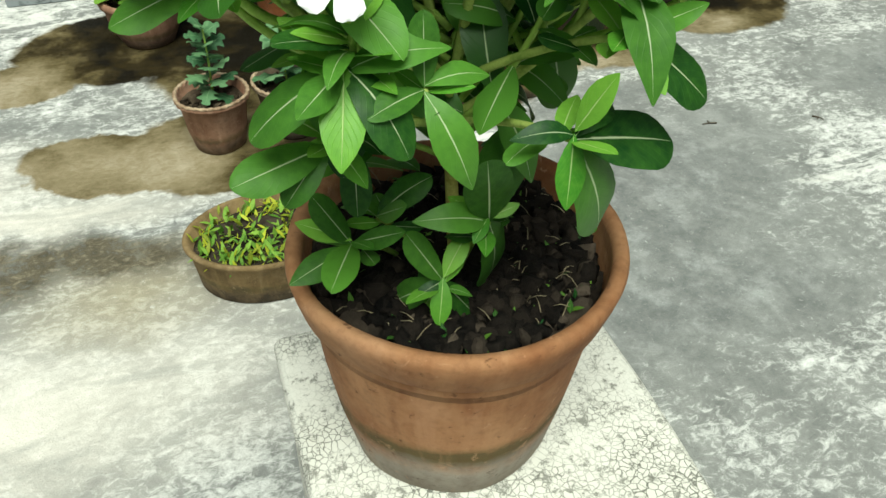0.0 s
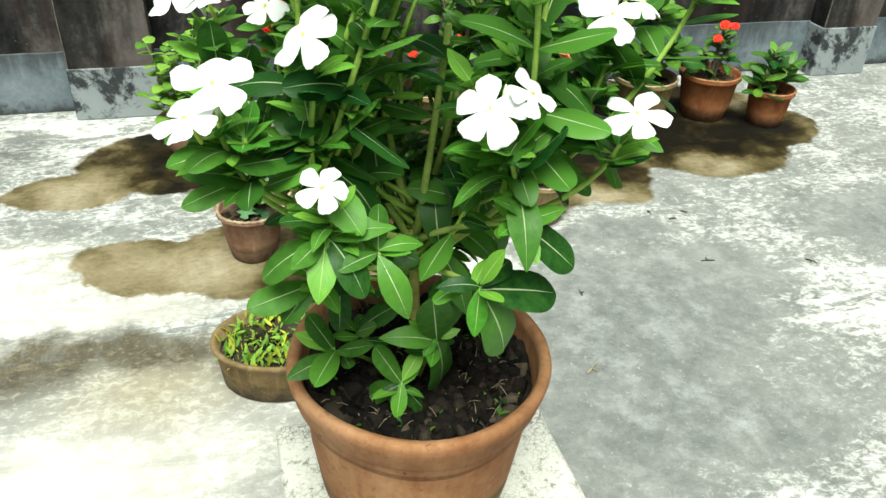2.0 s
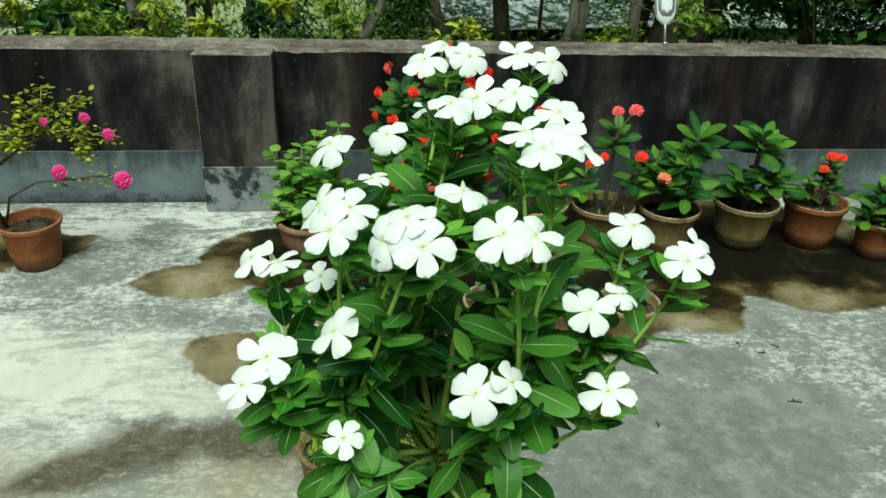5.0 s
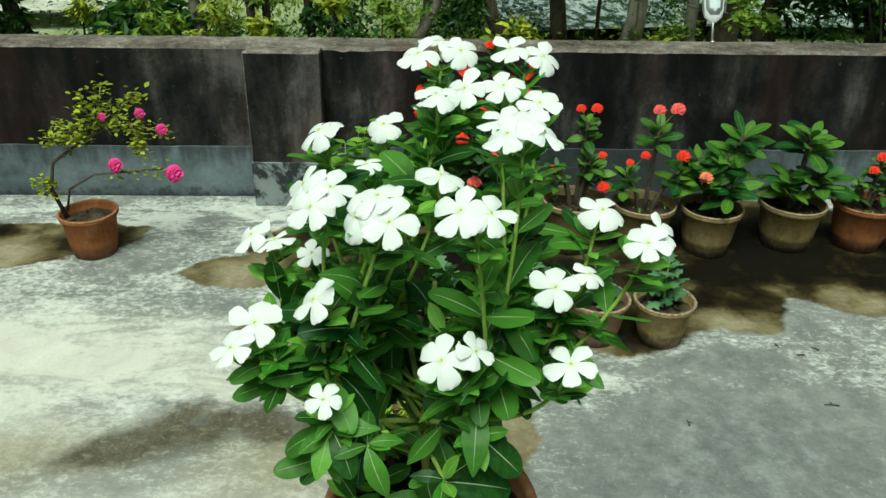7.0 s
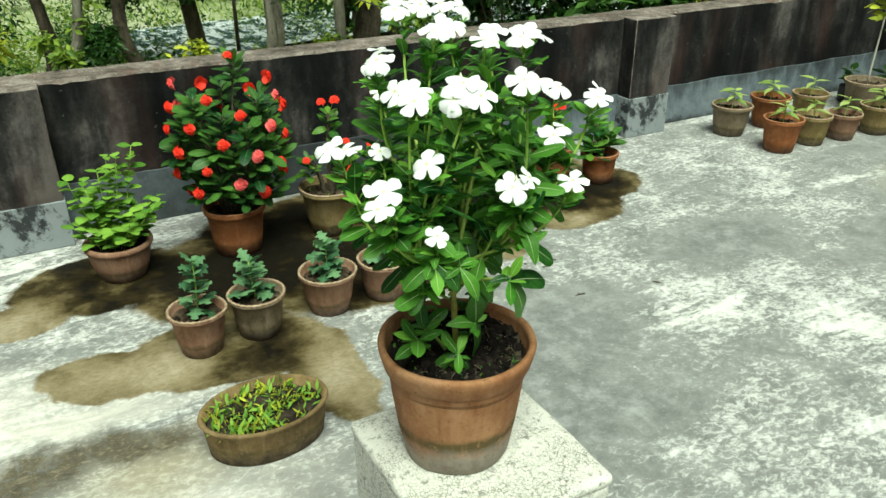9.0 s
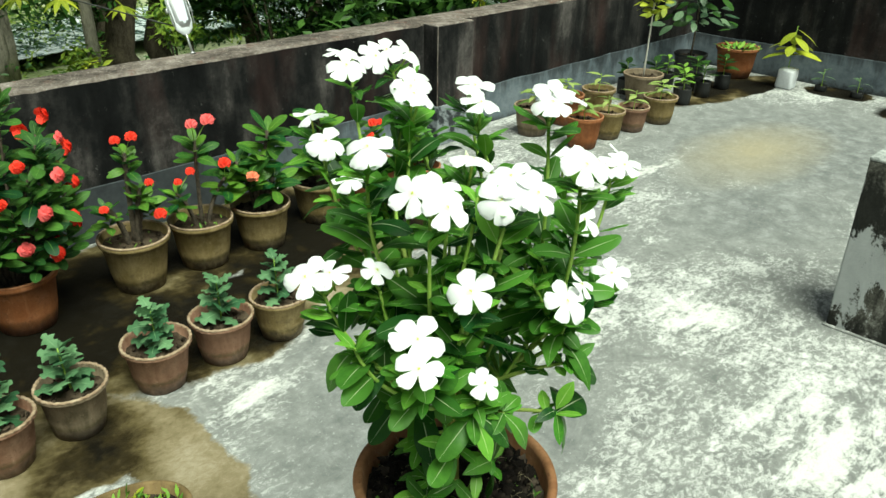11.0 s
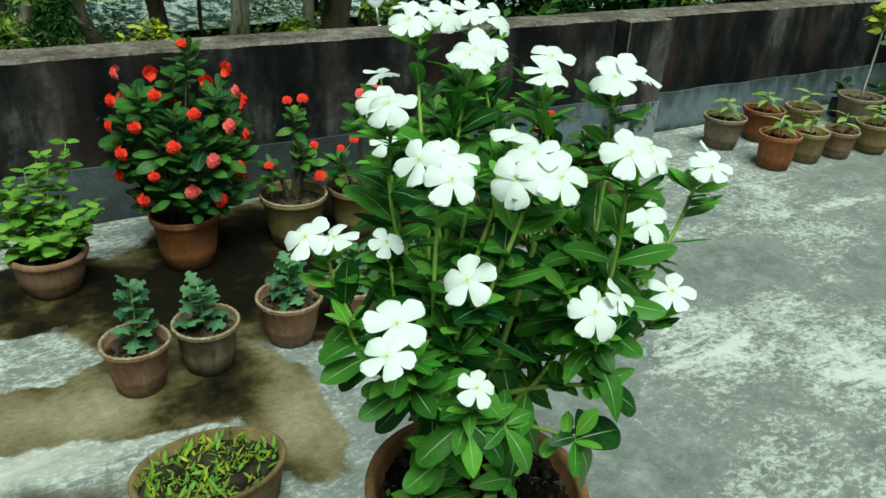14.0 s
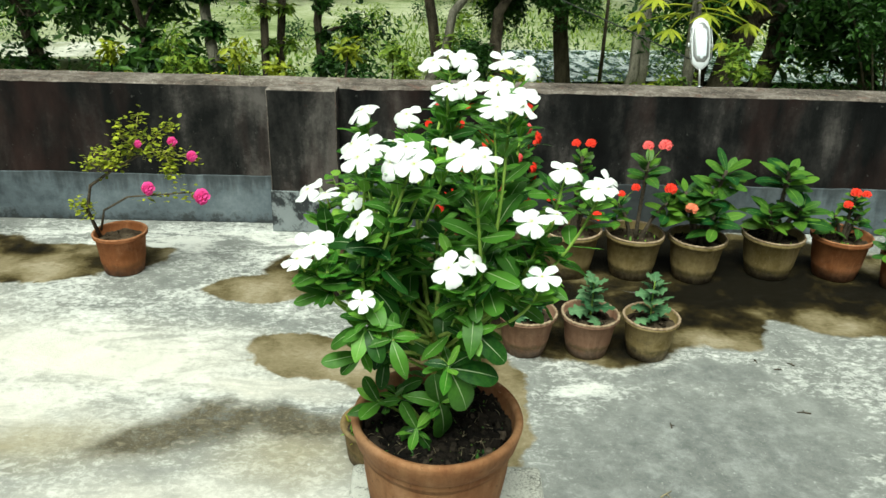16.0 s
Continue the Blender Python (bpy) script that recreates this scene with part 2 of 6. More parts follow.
def concrete_floor():
    m, nt, b, out = material("weathered concrete floor")
    v = coords(nt)
    w = v
    for size, much in ((3.6, 0.2), (11.0, 0.06)):
        warp = node(nt, "ShaderNodeTexNoise", Vector=v, Scale=size, Detail=5.0, Roughness=0.62)
        sub = nt.nodes.new("ShaderNodeVectorMath")
        sub.operation = "MULTIPLY_ADD"
        nt.links.new(warp.outputs["Color"], sub.inputs[0])
        sub.inputs[1].default_value = (much, much, 0)
        sub.inputs[2].default_value = (-much / 2, -much / 2, 0)
        add = nt.nodes.new("ShaderNodeVectorMath")
        nt.links.new(w, add.inputs[0])
        nt.links.new(sub.outputs[0], add.inputs[1])
        w = add.outputs[0]
    big, mid, grain, grit = noisy(nt, v, 1.3, 6, 0.62, 0.4), noisy(nt, v, 5.5, 8, 0.72, 0.8), noisy(nt, coords(nt, (1, 1.5, 1)), 30, 8, 0.76, 0.6), noisy(nt, v, 240, 3, 0.6)
    grey, bleach = patch_mask(nt, w, GREY, 0.34), patch_mask(nt, w, BLEACH, 0.36)
    # how much of the white lime bloom is left at each place
    streaks = noisy(nt, coords(nt, (0.55, 1.6, 1)), 4.2, 7, 0.68, 1.1)
    bloom = calc(nt, "ADD", calc(nt, "MULTIPLY", big, 0.4), calc(nt, "ADD", calc(nt, "MULTIPLY", mid, 0.27), calc(nt, "MULTIPLY", streaks, 0.38)))
    bleach = calc(nt, "MULTIPLY", bleach, ramp(nt, streaks, (0.4, 0.1), (0.56, 1.25)))
    bloom = calc(nt, "ADD", bloom, calc(nt, "SUBTRACT", calc(nt, "MULTIPLY", bleach, 0.16), calc(nt, "MULTIPLY", grey, 0.18)))
    f = calc(nt, "ADD", bloom, calc(nt, "MULTIPLY", calc(nt, "SUBTRACT", grain, 0.5), 0.78))
    base = ramp(nt, calc(nt, "ADD", calc(nt, "MULTIPLY", mid, 0.6), calc(nt, "MULTIPLY", grain, 0.4)), (0.36, (0.15, 0.155, 0.15)), (0.62, (0.31, 0.315, 0.3)))
    white = mix(nt, mid, (0.54, 0.54, 0.52), (0.84, 0.84, 0.82))
    col = mix(nt, ramp(nt, f, (0.51, 0.0), (0.59, 0.5), (0.7, 0.95)), base, white)
    blotch, cloud = noisy(nt, v, 15, 8, 0.74, 0.0), noisy(nt, v, 8, 9, 0.76, 0.0)
    col = mix(nt, calc(nt, "MULTIPLY", grey, ramp(nt, blotch, (0.4, 0.85), (0.62, 0.36))), col, ramp(nt, cloud, (0.38, (0.1, 0.106, 0.106)), (0.5, (0.165, 0.172, 0.17)), (0.64, (0.34, 0.35, 0.345))))
    soft = calc(nt, "MULTIPLY", ramp(nt, calc(nt, "ADD", bleach, calc(nt, "MULTIPLY", big, 0.6)), (0.75, 0.0), (1.3, 0.4)), ramp(nt, calc(nt, "ADD", calc(nt, "MULTIPLY", mid, 0.7), calc(nt, "MULTIPLY", grain, 0.3)), (0.42, 0.0), (0.56, 1.0)))
    cream = mix(nt, mid, (0.46, 0.44, 0.38), (0.78, 0.77, 0.72))
    col = mix(nt, soft, col, cream)
    milk = calc(nt, "MULTIPLY", patch_mask(nt, w, MILKY, 0.42), ramp(nt, calc(nt, "ADD", calc(nt, "MULTIPLY", streaks, 0.55), calc(nt, "MULTIPLY", big, 0.45)), (0.35, 0.3), (0.51, 0.95)))
    col = mix(nt, milk, col, mix(nt, mid, (0.5, 0.472, 0.425), (0.83, 0.79, 0.715)))
    film = calc(nt, "MULTIPLY", patch_mask(nt, w, CREAM, 0.46), ramp(nt, big, (0.3, 0.6), (0.6, 1.0)))
    col = mix(nt, film, col, mix(nt, grain, (0.2, 0.172, 0.108), (0.47, 0.415, 0.29)))
    stain = calc(nt, "MULTIPLY", patch_mask(nt, w, STAIN, 0.24), ramp(nt, calc(nt, "ADD", calc(nt, "MULTIPLY", grain, 0.5), calc(nt, "MULTIPLY", mid, 0.5)), (0.4, 0.3), (0.49, 1.0)))
    col = mix(nt, stain, col, ramp(nt, grain, (0.36, (0.045, 0.04, 0.027)), (0.52, (0.105, 0.09, 0.06)), (0.66, (0.23, 0.2, 0.145))))
    pools = calc(nt, "MINIMUM", patch_field(nt, w, WET), patch_field(nt, w, WET_B))
    wet, deep = inside(nt, pools, 0.035), inside(nt, pools, 0.42)
    pool = noisy(nt, v, 3.4, 5, 0.58, 0.15)
    tone = calc(nt, "SUBTRACT", calc(nt, "ADD", calc(nt, "SUBTRACT", calc(nt, "MULTIPLY", pool, 1.45), 0.33), calc(nt, "ADD", calc(nt, "MULTIPLY", grain, 0.2), 0.05)), calc(nt, "MULTIPLY", calc(nt, "MULTIPLY", deep, big), 0.26))
    soaked_shaded = patch_mask(nt, w, SOAKED_SHADED, 0.5)
    tone = calc(nt, "SUBTRACT", tone, calc(nt, "MULTIPLY", soaked_shaded, 0.3))
    dried = calc(nt, "ADD", 0.49, calc(nt, "ADD", calc(nt, "MULTIPLY", grain, 0.35), calc(nt, "MULTIPLY", mid, 0.28)))
    tone = calc(nt, "ADD", tone, calc(nt, "MULTIPLY", calc(nt, "SUBTRACT", dried, tone), calc(nt, "MULTIPLY", patch_mask(nt, w, DRYING, 0.4), 0.85)))
    brown = ramp(nt, tone, (0.3, (0.005, 0.0036, 0.001)), (0.44, (0.026, 0.0185, 0.0055)), (0.56, (0.1, 0.078, 0.034)), (0.7, (0.23, 0.188, 0.112)), (0.92, (0.46, 0.4, 0.3)))
    col = mix(nt, calc(nt, "MULTIPLY", wet, 0.99), col, brown)
    specks = ramp(nt, grit, (0.3, 0.6), (0.42, 0.0))
    col = mix(nt, calc(nt, "MULTIPLY", calc(nt, "MULTIPLY", specks, calc(nt, "SUBTRACT", 1.0, wet)), 0.5), col, (0.08, 0.08, 0.075))
    flakes = calc(nt, "MULTIPLY", ramp(nt, noisy(nt, v, 46, 9, 0.8, 0.4), (0.585, 0.0), (0.69, 0.5)), calc(nt, "SUBTRACT", 1.0, calc(nt, "MAXIMUM", wet, stain)))
    col = mix(nt, flakes, col, (0.8, 0.8, 0.77))
    rgh = calc(nt, "SUBTRACT", 0.88, calc(nt, "MULTIPLY", wet, 0.18))
    wire(nt, b, Base_Color=col, Roughness=rgh)
    nt.links.new(calc(nt, "SUBTRACT", 0.28, calc(nt, "MULTIPLY", wet, 0.2)), b.inputs["Specular IOR Level"])
    bump(nt, b, calc(nt, "ADD", calc(nt, "MULTIPLY", grit, 0.5), calc(nt, "ADD", grain, mid)), 0.65, 0.006)
    return m


def wall_plaster(name, lift):
    m, nt, b, out = material(name)
    v = coords(nt)
    st = coords(nt, (1, 1, 0.3))
    streak, fine, big = noisy(nt, st, 4.5, 6, 0.62, 0.3), noisy(nt, v, 55, 5, 0.7), noisy(nt, v, 1.7, 6, 0.65, 0.5)
    f = calc(nt, "ADD", calc(nt, "MULTIPLY", streak, 0.5), calc(nt, "ADD", calc(nt, "MULTIPLY", big, 0.42), calc(nt, "MULTIPLY", fine, 0.1)))
    wide = noisy(nt, coords(nt, (1, 1, 0.08)), 2.6, 4, 0.6, 0.3)
    f = calc(nt, "ADD", f, calc(nt, "ADD", calc(nt, "MULTIPLY", calc(nt, "SUBTRACT", wide, 0.5), 0.4), lift))
    col = ramp(nt, f, (0.42, (0.002, 0.0023, 0.0025)), (0.5, (0.0075, 0.008, 0.008)), (0.57, (0.028, 0.0265, 0.0255)), (0.67, (0.125, 0.113, 0.107)))
    red = ramp(nt, noisy(nt, st, 2.2, 5, 0.6), (0.5, 0.0), (0.66, 0.5))
    col = mix(nt, red, col, (0.055, 0.028, 0.024))
    chips = ramp(nt, noisy(nt, v, 26, 4, 0.75), (0.66, 0.0), (0.7, 0.55))
    col = mix(nt, chips, col, (0.12, 0.115, 0.11))
    wire(nt, b, Base_Color=col, Roughness=0.9)
    bump(nt, b, calc(nt, "ADD", fine, streak), 0.45, 0.006)
    return m


def peeling(name, paint, dark, amount=0.5, scale=9.0):
    """Old pale paint that has come off in ragged flakes over blackened plaster."""
    m, nt, b, out = material(name)
    v = coords(nt)
    big, mid, fine = noisy(nt, v, scale * 0.45, 6, 0.7, 0.5), noisy(nt, v, scale * 2, 6, 0.7), noisy(nt, v, 120, 3)
    f = calc(nt, "ADD", calc(nt, "MULTIPLY", big, 0.75), calc(nt, "MULTIPLY", mid, 0.25))
    keep = ramp(nt, calc(nt, "ADD", f, calc(nt, "MULTIPLY", calc(nt, "SUBTRACT", fine, 0.5), 0.06)), (amount - 0.03, 0.0), (amount + 0.02, 1.0))
    under = mix(nt, mid, dark, tuple(3.2 * c for c in dark))
    over = mix(nt, mid, tuple(0.7 * c for c in paint), paint)
    wire(nt, b, Base_Color=mix(nt, keep, under, over), Roughness=0.88)
    bump(nt, b, calc(nt, "ADD", keep, calc(nt, "MULTIPLY", fine, 0.4)), 0.5, 0.003)
    return m


def crumbly(name, dark, light, dry):
    """Garden soil: dark damp ground, each clod of its own tone, a few of them dried pale."""
    m, nt, b, out = material(name)
    v = coords(nt, (1, 1, 1), True)
    isl = nt.nodes.new("ShaderNodeNewGeometry").outputs["Random Per Island"]
    n1, n2, n3 = noisy(nt, v, 34, 5, 0.7), noisy(nt, v, 240, 4, 0.75), noisy(nt, v, 14, 4, 0.6)
    f = calc(nt, "ADD", calc(nt, "MULTIPLY", n1, 0.45), calc(nt, "ADD", calc(nt, "MULTIPLY", n2, 0.3), calc(nt, "MULTIPLY", isl, 0.25)))
    col = ramp(nt, f, (0.34, dark), (0.62, light))
    pale = calc(nt, "MULTIPLY", ramp(nt, isl, (0.8, 0.0), (0.95, 1.0)), ramp(nt, n3, (0.42, 0.0), (0.6, 1.0)))
    col = mix(nt, pale, col, dry)
    wire(nt, b, Base_Color=col, Roughness=0.9)
    b.inputs["Specular IOR Level"].default_value = 0.15
    bump(nt, b, calc(nt, "ADD", n1, n2), 0.9, 0.004)
    return m


def post_plaster():
    """Old grey plaster: soot in a ragged band and at the foot, a tongue of pale paint between them."""
    m, nt, b, out = material("sooty plaster with a patch of pale paint")
    v = coords(nt)
    xyz = node(nt, "ShaderNodeSeparateXYZ", Vector=v)
    y, z = xyz.outputs["Y"], xyz.outputs["Z"]
    big, mid, fine = noisy(nt, coords(nt, (1, 1, 0.6)), 3.4, 5, 0.6, 0.4), noisy(nt, coords(nt, (1, 1, 0.5)), 15, 7, 0.75, 0.5), noisy(nt, v, 90, 4, 0.7)
    rag = calc(nt, "ADD", calc(nt, "MULTIPLY", big, 0.55), calc(nt, "ADD", calc(nt, "MULTIPLY", mid, 0.35), calc(nt, "MULTIPLY", fine, 0.1)))
    hump = lambda at, half: calc(nt, "SUBTRACT", 1.0, calc(nt, "DIVIDE", calc(nt, "ABSOLUTE", calc(nt, "SUBTRACT", z, at)), half), True)
    col = ramp(nt, calc(nt, "ADD", calc(nt, "MULTIPLY", mid, 0.7), calc(nt, "MULTIPLY", fine, 0.3)), (0.36, (0.022, 0.023, 0.02)), (0.5, (0.085, 0.083, 0.07)), (0.66, (0.26, 0.26, 0.235)))
    soot = ramp(nt, calc(nt, "ADD", calc(nt, "SUBTRACT", 1.0, rag), calc(nt, "MULTIPLY", calc(nt, "MAXIMUM", hump(0.52, 0.2), hump(0.02, 0.16)), 0.2)), (0.57, 0.0), (0.67, 0.95))
    col = mix(nt, soot, col, mix(nt, mid, (0.006, 0.006, 0.0055), (0.03, 0.031, 0.027)))
    paint = ramp(nt, calc(nt, "ADD", rag, calc(nt, "ADD", calc(nt, "MULTIPLY", hump(0.29, 0.24), 0.19), calc(nt, "MULTIPLY", y, 0.42))), (0.59, 0.0), (0.61, 0.95))
    col = mix(nt, paint, col, mix(nt, mid, (0.27, 0.285, 0.28), (0.5, 0.52, 0.52)))
    wire(nt, b, Base_Color=col, Roughness=0.9)
    bump(nt, b, calc(nt, "ADD", paint, calc(nt, "ADD", mid, fine)), 0.5, 0.004)
    return m


def cement_band():
    """Blue-grey cement wash, clouded, with dark runs that come down from above, darker at its foot and behind the pots.
    """
    m, nt, b, out = material("blue-grey cement wash")
    v = coords(nt)
    xyz = node(nt, "ShaderNodeSeparateXYZ", Vector=v)
    z = xyz.outputs["Z"]
    big, mid, fine, run = noisy(nt, v, 2.1, 5, 0.6, 0.5), noisy(nt, v, 14, 6, 0.7), noisy(nt, v, 90, 4, 0.7), noisy(nt, coords(nt, (1, 1, 0.12)), 9, 5, 0.65)
    col = ramp(nt, calc(nt, "ADD", calc(nt, "MULTIPLY", big, 0.6), calc(nt, "MULTIPLY", mid, 0.4)), (0.36, (0.065, 0.08, 0.092)), (0.5, (0.135, 0.162, 0.185)), (0.64, (0.22, 0.255, 0.28)))
    top = calc(nt, "SUBTRACT", 1.0, calc(nt, "DIVIDE", calc(nt, "SUBTRACT", 0.3, z), 0.16), True)
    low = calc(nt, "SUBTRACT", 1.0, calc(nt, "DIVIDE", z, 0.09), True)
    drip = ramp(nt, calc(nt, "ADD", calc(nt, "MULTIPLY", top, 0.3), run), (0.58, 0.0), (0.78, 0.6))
    foot_dark = ramp(nt, calc(nt, "ADD", calc(nt, "MULTIPLY", low, 0.3), mid), (0.6, 0.0), (0.8, 0.8))
    # darker along the stretch behind the row of pots
    blackish = calc(nt, "SUBTRACT", 1.25, calc(nt, "DIVIDE", calc(nt, "ABSOLUTE", calc(nt, "SUBTRACT", xyz.outputs["X"], 1.15)), 1.6), True)
    blackish = ramp(nt, calc(nt, "ADD", calc(nt, "MULTIPLY", blackish, 0.45), calc(nt, "MULTIPLY", big, 0.6)), (0.48, 0.0), (0.7, 0.8))
    col = mix(nt, calc(nt, "MAXIMUM", calc(nt, "MAXIMUM", drip, blackish), foot_dark), col, mix(nt, mid, (0.008, 0.009, 0.01), (0.035, 0.034, 0.032)))
    wire(nt, b, Base_Color=col, Roughness=0.86)
    bump(nt, b, calc(nt, "ADD", mid, fine), 0.35, 0.003)
    return m


def lichened():
    """The wall's top: brown-grey, blotched black, with pale lichen specks and rubbed spots."""
    m, nt, b, out = material("lichened wall top")
    v = coords(nt)
    big, mid, fine = noisy(nt, v, 3.0, 5, 0.6, 0.4), noisy(nt, v, 17, 6, 0.72, 0.4), noisy(nt, v, 75, 5, 0.75)
    f = calc(nt, "ADD", calc(nt, "MULTIPLY", big, 0.4), calc(nt, "ADD", calc(nt, "MULTIPLY", mid, 0.4), calc(nt, "MULTIPLY", fine, 0.2)))
    col = ramp(nt, f, (0.38, (0.03, 0.025, 0.021)), (0.5, (0.15, 0.125, 0.108)), (0.62, (0.34, 0.3, 0.27)))
    col = mix(nt, ramp(nt, fine, (0.6, 0.0), (0.68, 0.7)), col, (0.6, 0.57, 0.53))
    col = mix(nt, ramp(nt, noisy(nt, v, 9, 5, 0.7), (0.58, 0.0), (0.66, 0.6)), col, (0.16, 0.085, 0.065))
    wire(nt, b, Base_Color=col, Roughness=0.93)
    bump(nt, b, calc(nt, "ADD", mid, fine), 0.7, 0.006)
    return m


def crackled():
    """White limewash, crazed into small dark-edged flakes."""
    m, nt, b, out = material("cracked white limewash")
    v = coords(nt)
    wr = node(nt, "ShaderNodeTexNoise", Vector=v, Scale=40.0, Detail=4.0)
    add = nt.nodes.new("ShaderNodeVectorMath")
    add.operation = "MULTIPLY_ADD"
    nt.links.new(wr.outputs["Color"], add.inputs[0])
    add.inputs[1].default_value = (0.014, 0.014, 0.014)
    nt.links.new(v, add.inputs[2])
    vo = nt.nodes.new("ShaderNodeTexVoronoi")
    vo.feature = "DISTANCE_TO_EDGE"
    vo.inputs["Scale"].default_value = 150.0
    nt.links.new(add.outputs[0], vo.inputs["Vector"])
    area = noisy(nt, v, 12, 4, 0.6)
    line = ramp(nt, vo.outputs["Distance"], (0.02, 1.0), (0.07, 0.0))
    crack = calc(nt, "MULTIPLY", line, ramp(nt, area, (0.36, 0.12), (0.56, 0.9)))
    lost = ramp(nt, noisy(nt, v, 70, 6, 0.8), (0.54, 0.0), (0.61, 0.75))
    base = mix(nt, area, (0.72, 0.71, 0.66), (0.56, 0.55, 0.49))
    col = mix(nt, calc(nt, "MAXIMUM", crack, lost), base, (0.13, 0.13, 0.11))
    wire(nt, b, Base_Color=col, Roughness=0.85)
    bump(nt, b, calc(nt, "SUBTRACT", 1.0, calc(nt, "MAXIMUM", crack, lost)), 0.5, 0.002)
    return m


def far_ground():
    m, nt, b, out = material("grass and bare earth below the house")
    v = coords(nt)
    big, mid, fine = noisy(nt, v, 0.09, 5, 0.6), noisy(nt, v, 0.7, 6, 0.7), noisy(nt, v, 6, 4, 0.7)
    f = calc(nt, "ADD", calc(nt, "MULTIPLY", big, 0.5), calc(nt, "ADD", calc(nt, "MULTIPLY", mid, 0.35), calc(nt, "MULTIPLY", fine, 0.15)))
    col = ramp(nt, f, (0.38, (0.09, 0.13, 0.04)), (0.46, (0.24, 0.29, 0.13)), (0.54, (0.38, 0.41, 0.25)), (0.64, (0.6, 0.58, 0.48)))
    litter = ramp(nt, noisy(nt, v, 2.6, 5, 0.8), (0.62, 0.0), (0.68, 0.8))
    col = mix(nt, litter, col, (0.55, 0.54, 0.5))
    wire(nt, b, Base_Color=col, Roughness=0.95)
    bump(nt, b, calc(nt, "ADD", mid, fine), 0.6, 0.15)
    return m


def pond_water():
    m, nt, b, out = material("rippled water, glints painted on")
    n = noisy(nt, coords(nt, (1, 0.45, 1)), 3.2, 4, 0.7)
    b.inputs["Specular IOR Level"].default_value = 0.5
    # Sky glints on the ripples are near-white stops of the base colour.
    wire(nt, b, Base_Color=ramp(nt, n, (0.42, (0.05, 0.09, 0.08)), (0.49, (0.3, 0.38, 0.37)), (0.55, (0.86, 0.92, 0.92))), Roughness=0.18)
    bump(nt, b, n, 0.9, 0.2)
    return m


def plain(name, colour, rough=0.5, metal=0.0, vary=0.12, scale=30.0):
    m, nt, b, out = material(name)
    n = noisy(nt, coords(nt, (1, 1, 1), True), scale, 4)
    col = mix(nt, n, tuple(c * (1 - vary) for c in colour), tuple(min(1, c * (1 + vary)) for c in colour))
    b.inputs["Specular IOR Level"].default_value = 0.5
    wire(nt, b, Base_Color=col, Roughness=rough, Metallic=metal)
    bump(nt, b, n, 0.1, 0.001)
    return m


FLOOR, WALL, CRACK = concrete_floor(), wall_plaster("blackened wall plaster", 0.006), crackled()
PIER = wall_plaster("brown-grey pier plaster", 0.085)
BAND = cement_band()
PLINTH = peeling("worn pale plinth plaster", (0.29, 0.32, 0.335), (0.02, 0.022, 0.024), 0.47, 7.0)
COPING = lichened()
POST = post_plaster()
POSTTOP = mottled("worn white post top", (0.13, 0.14, 0.135), (0.5, 0.52, 0.5), 26.0, 0.88, 0.4, 0.003, False)
CLAY = terracotta("terracotta, main pot", (0.19, 0.074, 0.03), (0.4, 0.215, 0.108), 0.9, 1.0, 0.3)
CLAY_RED = terracotta("red terracotta", (0.2, 0.066, 0.022), (0.34, 0.135, 0.055), 0.2, 0.12, 0.6)
CLAY_TAN = terracotta("weathered tan clay", (0.15, 0.11, 0.036), (0.35, 0.265, 0.125), 0.6, 0.3, 0.75)
CLAY_ROSE = terracotta("weathered pinkish clay", (0.17, 0.085, 0.052), (0.33, 0.2, 0.135), 0.6, 0.35, 0.6)
CLAY_MOSS = terracotta("mossy grey clay", (0.11, 0.09, 0.055), (0.29, 0.225, 0.155), 0.6, 0.2, 0.6)
RIM = mottled("worn pale clay lip", (0.2, 0.125, 0.075), (0.46, 0.36, 0.25), 40, 0.85, 0.4, 0.002)
RIM_RED = mottled("worn orange clay lip", (0.22, 0.085, 0.035), (0.44, 0.21, 0.11), 40, 0.85, 0.4, 0.002)
SOIL = crumbly("dark crumbled soil", (0.0012, 0.001, 0.0008), (0.019, 0.0145, 0.011), (0.1, 0.078, 0.058))
DRYSOIL = crumbly("dry brown soil", (0.009, 0.006, 0.004), (0.05, 0.036, 0.023), (0.15, 0.115, 0.08))
LEAF_P = leafy("periwinkle leaf", (0.011, 0.056, 0.01), (0.11, 0.285, 0.035), (0.74, 0.85, 0.54), 0.4, 0.16, 0.042, 0.35, 0.32)
LEAF_Y = leafy("young periwinkle leaf", (0.055, 0.21, 0.018), (0.2, 0.43, 0.05), (0.55, 0.7, 0.3), 0.4, 0.3)
LEAF_E = leafy("crown of thorns leaf", (0.008, 0.06, 0.014), (0.13, 0.27, 0.03), (0.26, 0.42, 0.08), 0.38, 0.25)
# Same plant as LEAF_E; the bush's inner shade is put into its colour.
LEAF_T = leafy("bush leaf darkened for inner shade", (0.006, 0.04, 0.012), (0.085, 0.2, 0.032), (0.2, 0.34, 0.08), 0.42, 0.25)
LEAF_C = leafy("chrysanthemum leaf", (0.035, 0.11, 0.045), (0.16, 0.3, 0.14), (0.24, 0.4, 0.2), 0.6, 0.3)
LEAF_K = leafy("dull citrus leaf", (0.03, 0.07, 0.035), (0.16, 0.24, 0.13), (0.2, 0.28, 0.15), 0.4, 0.2)
LEAF_M = leafy("mint green leaf", (0.075, 0.19, 0.02), (0.25, 0.43, 0.06), (0.3, 0.5, 0.13), 0.55, 0.4)
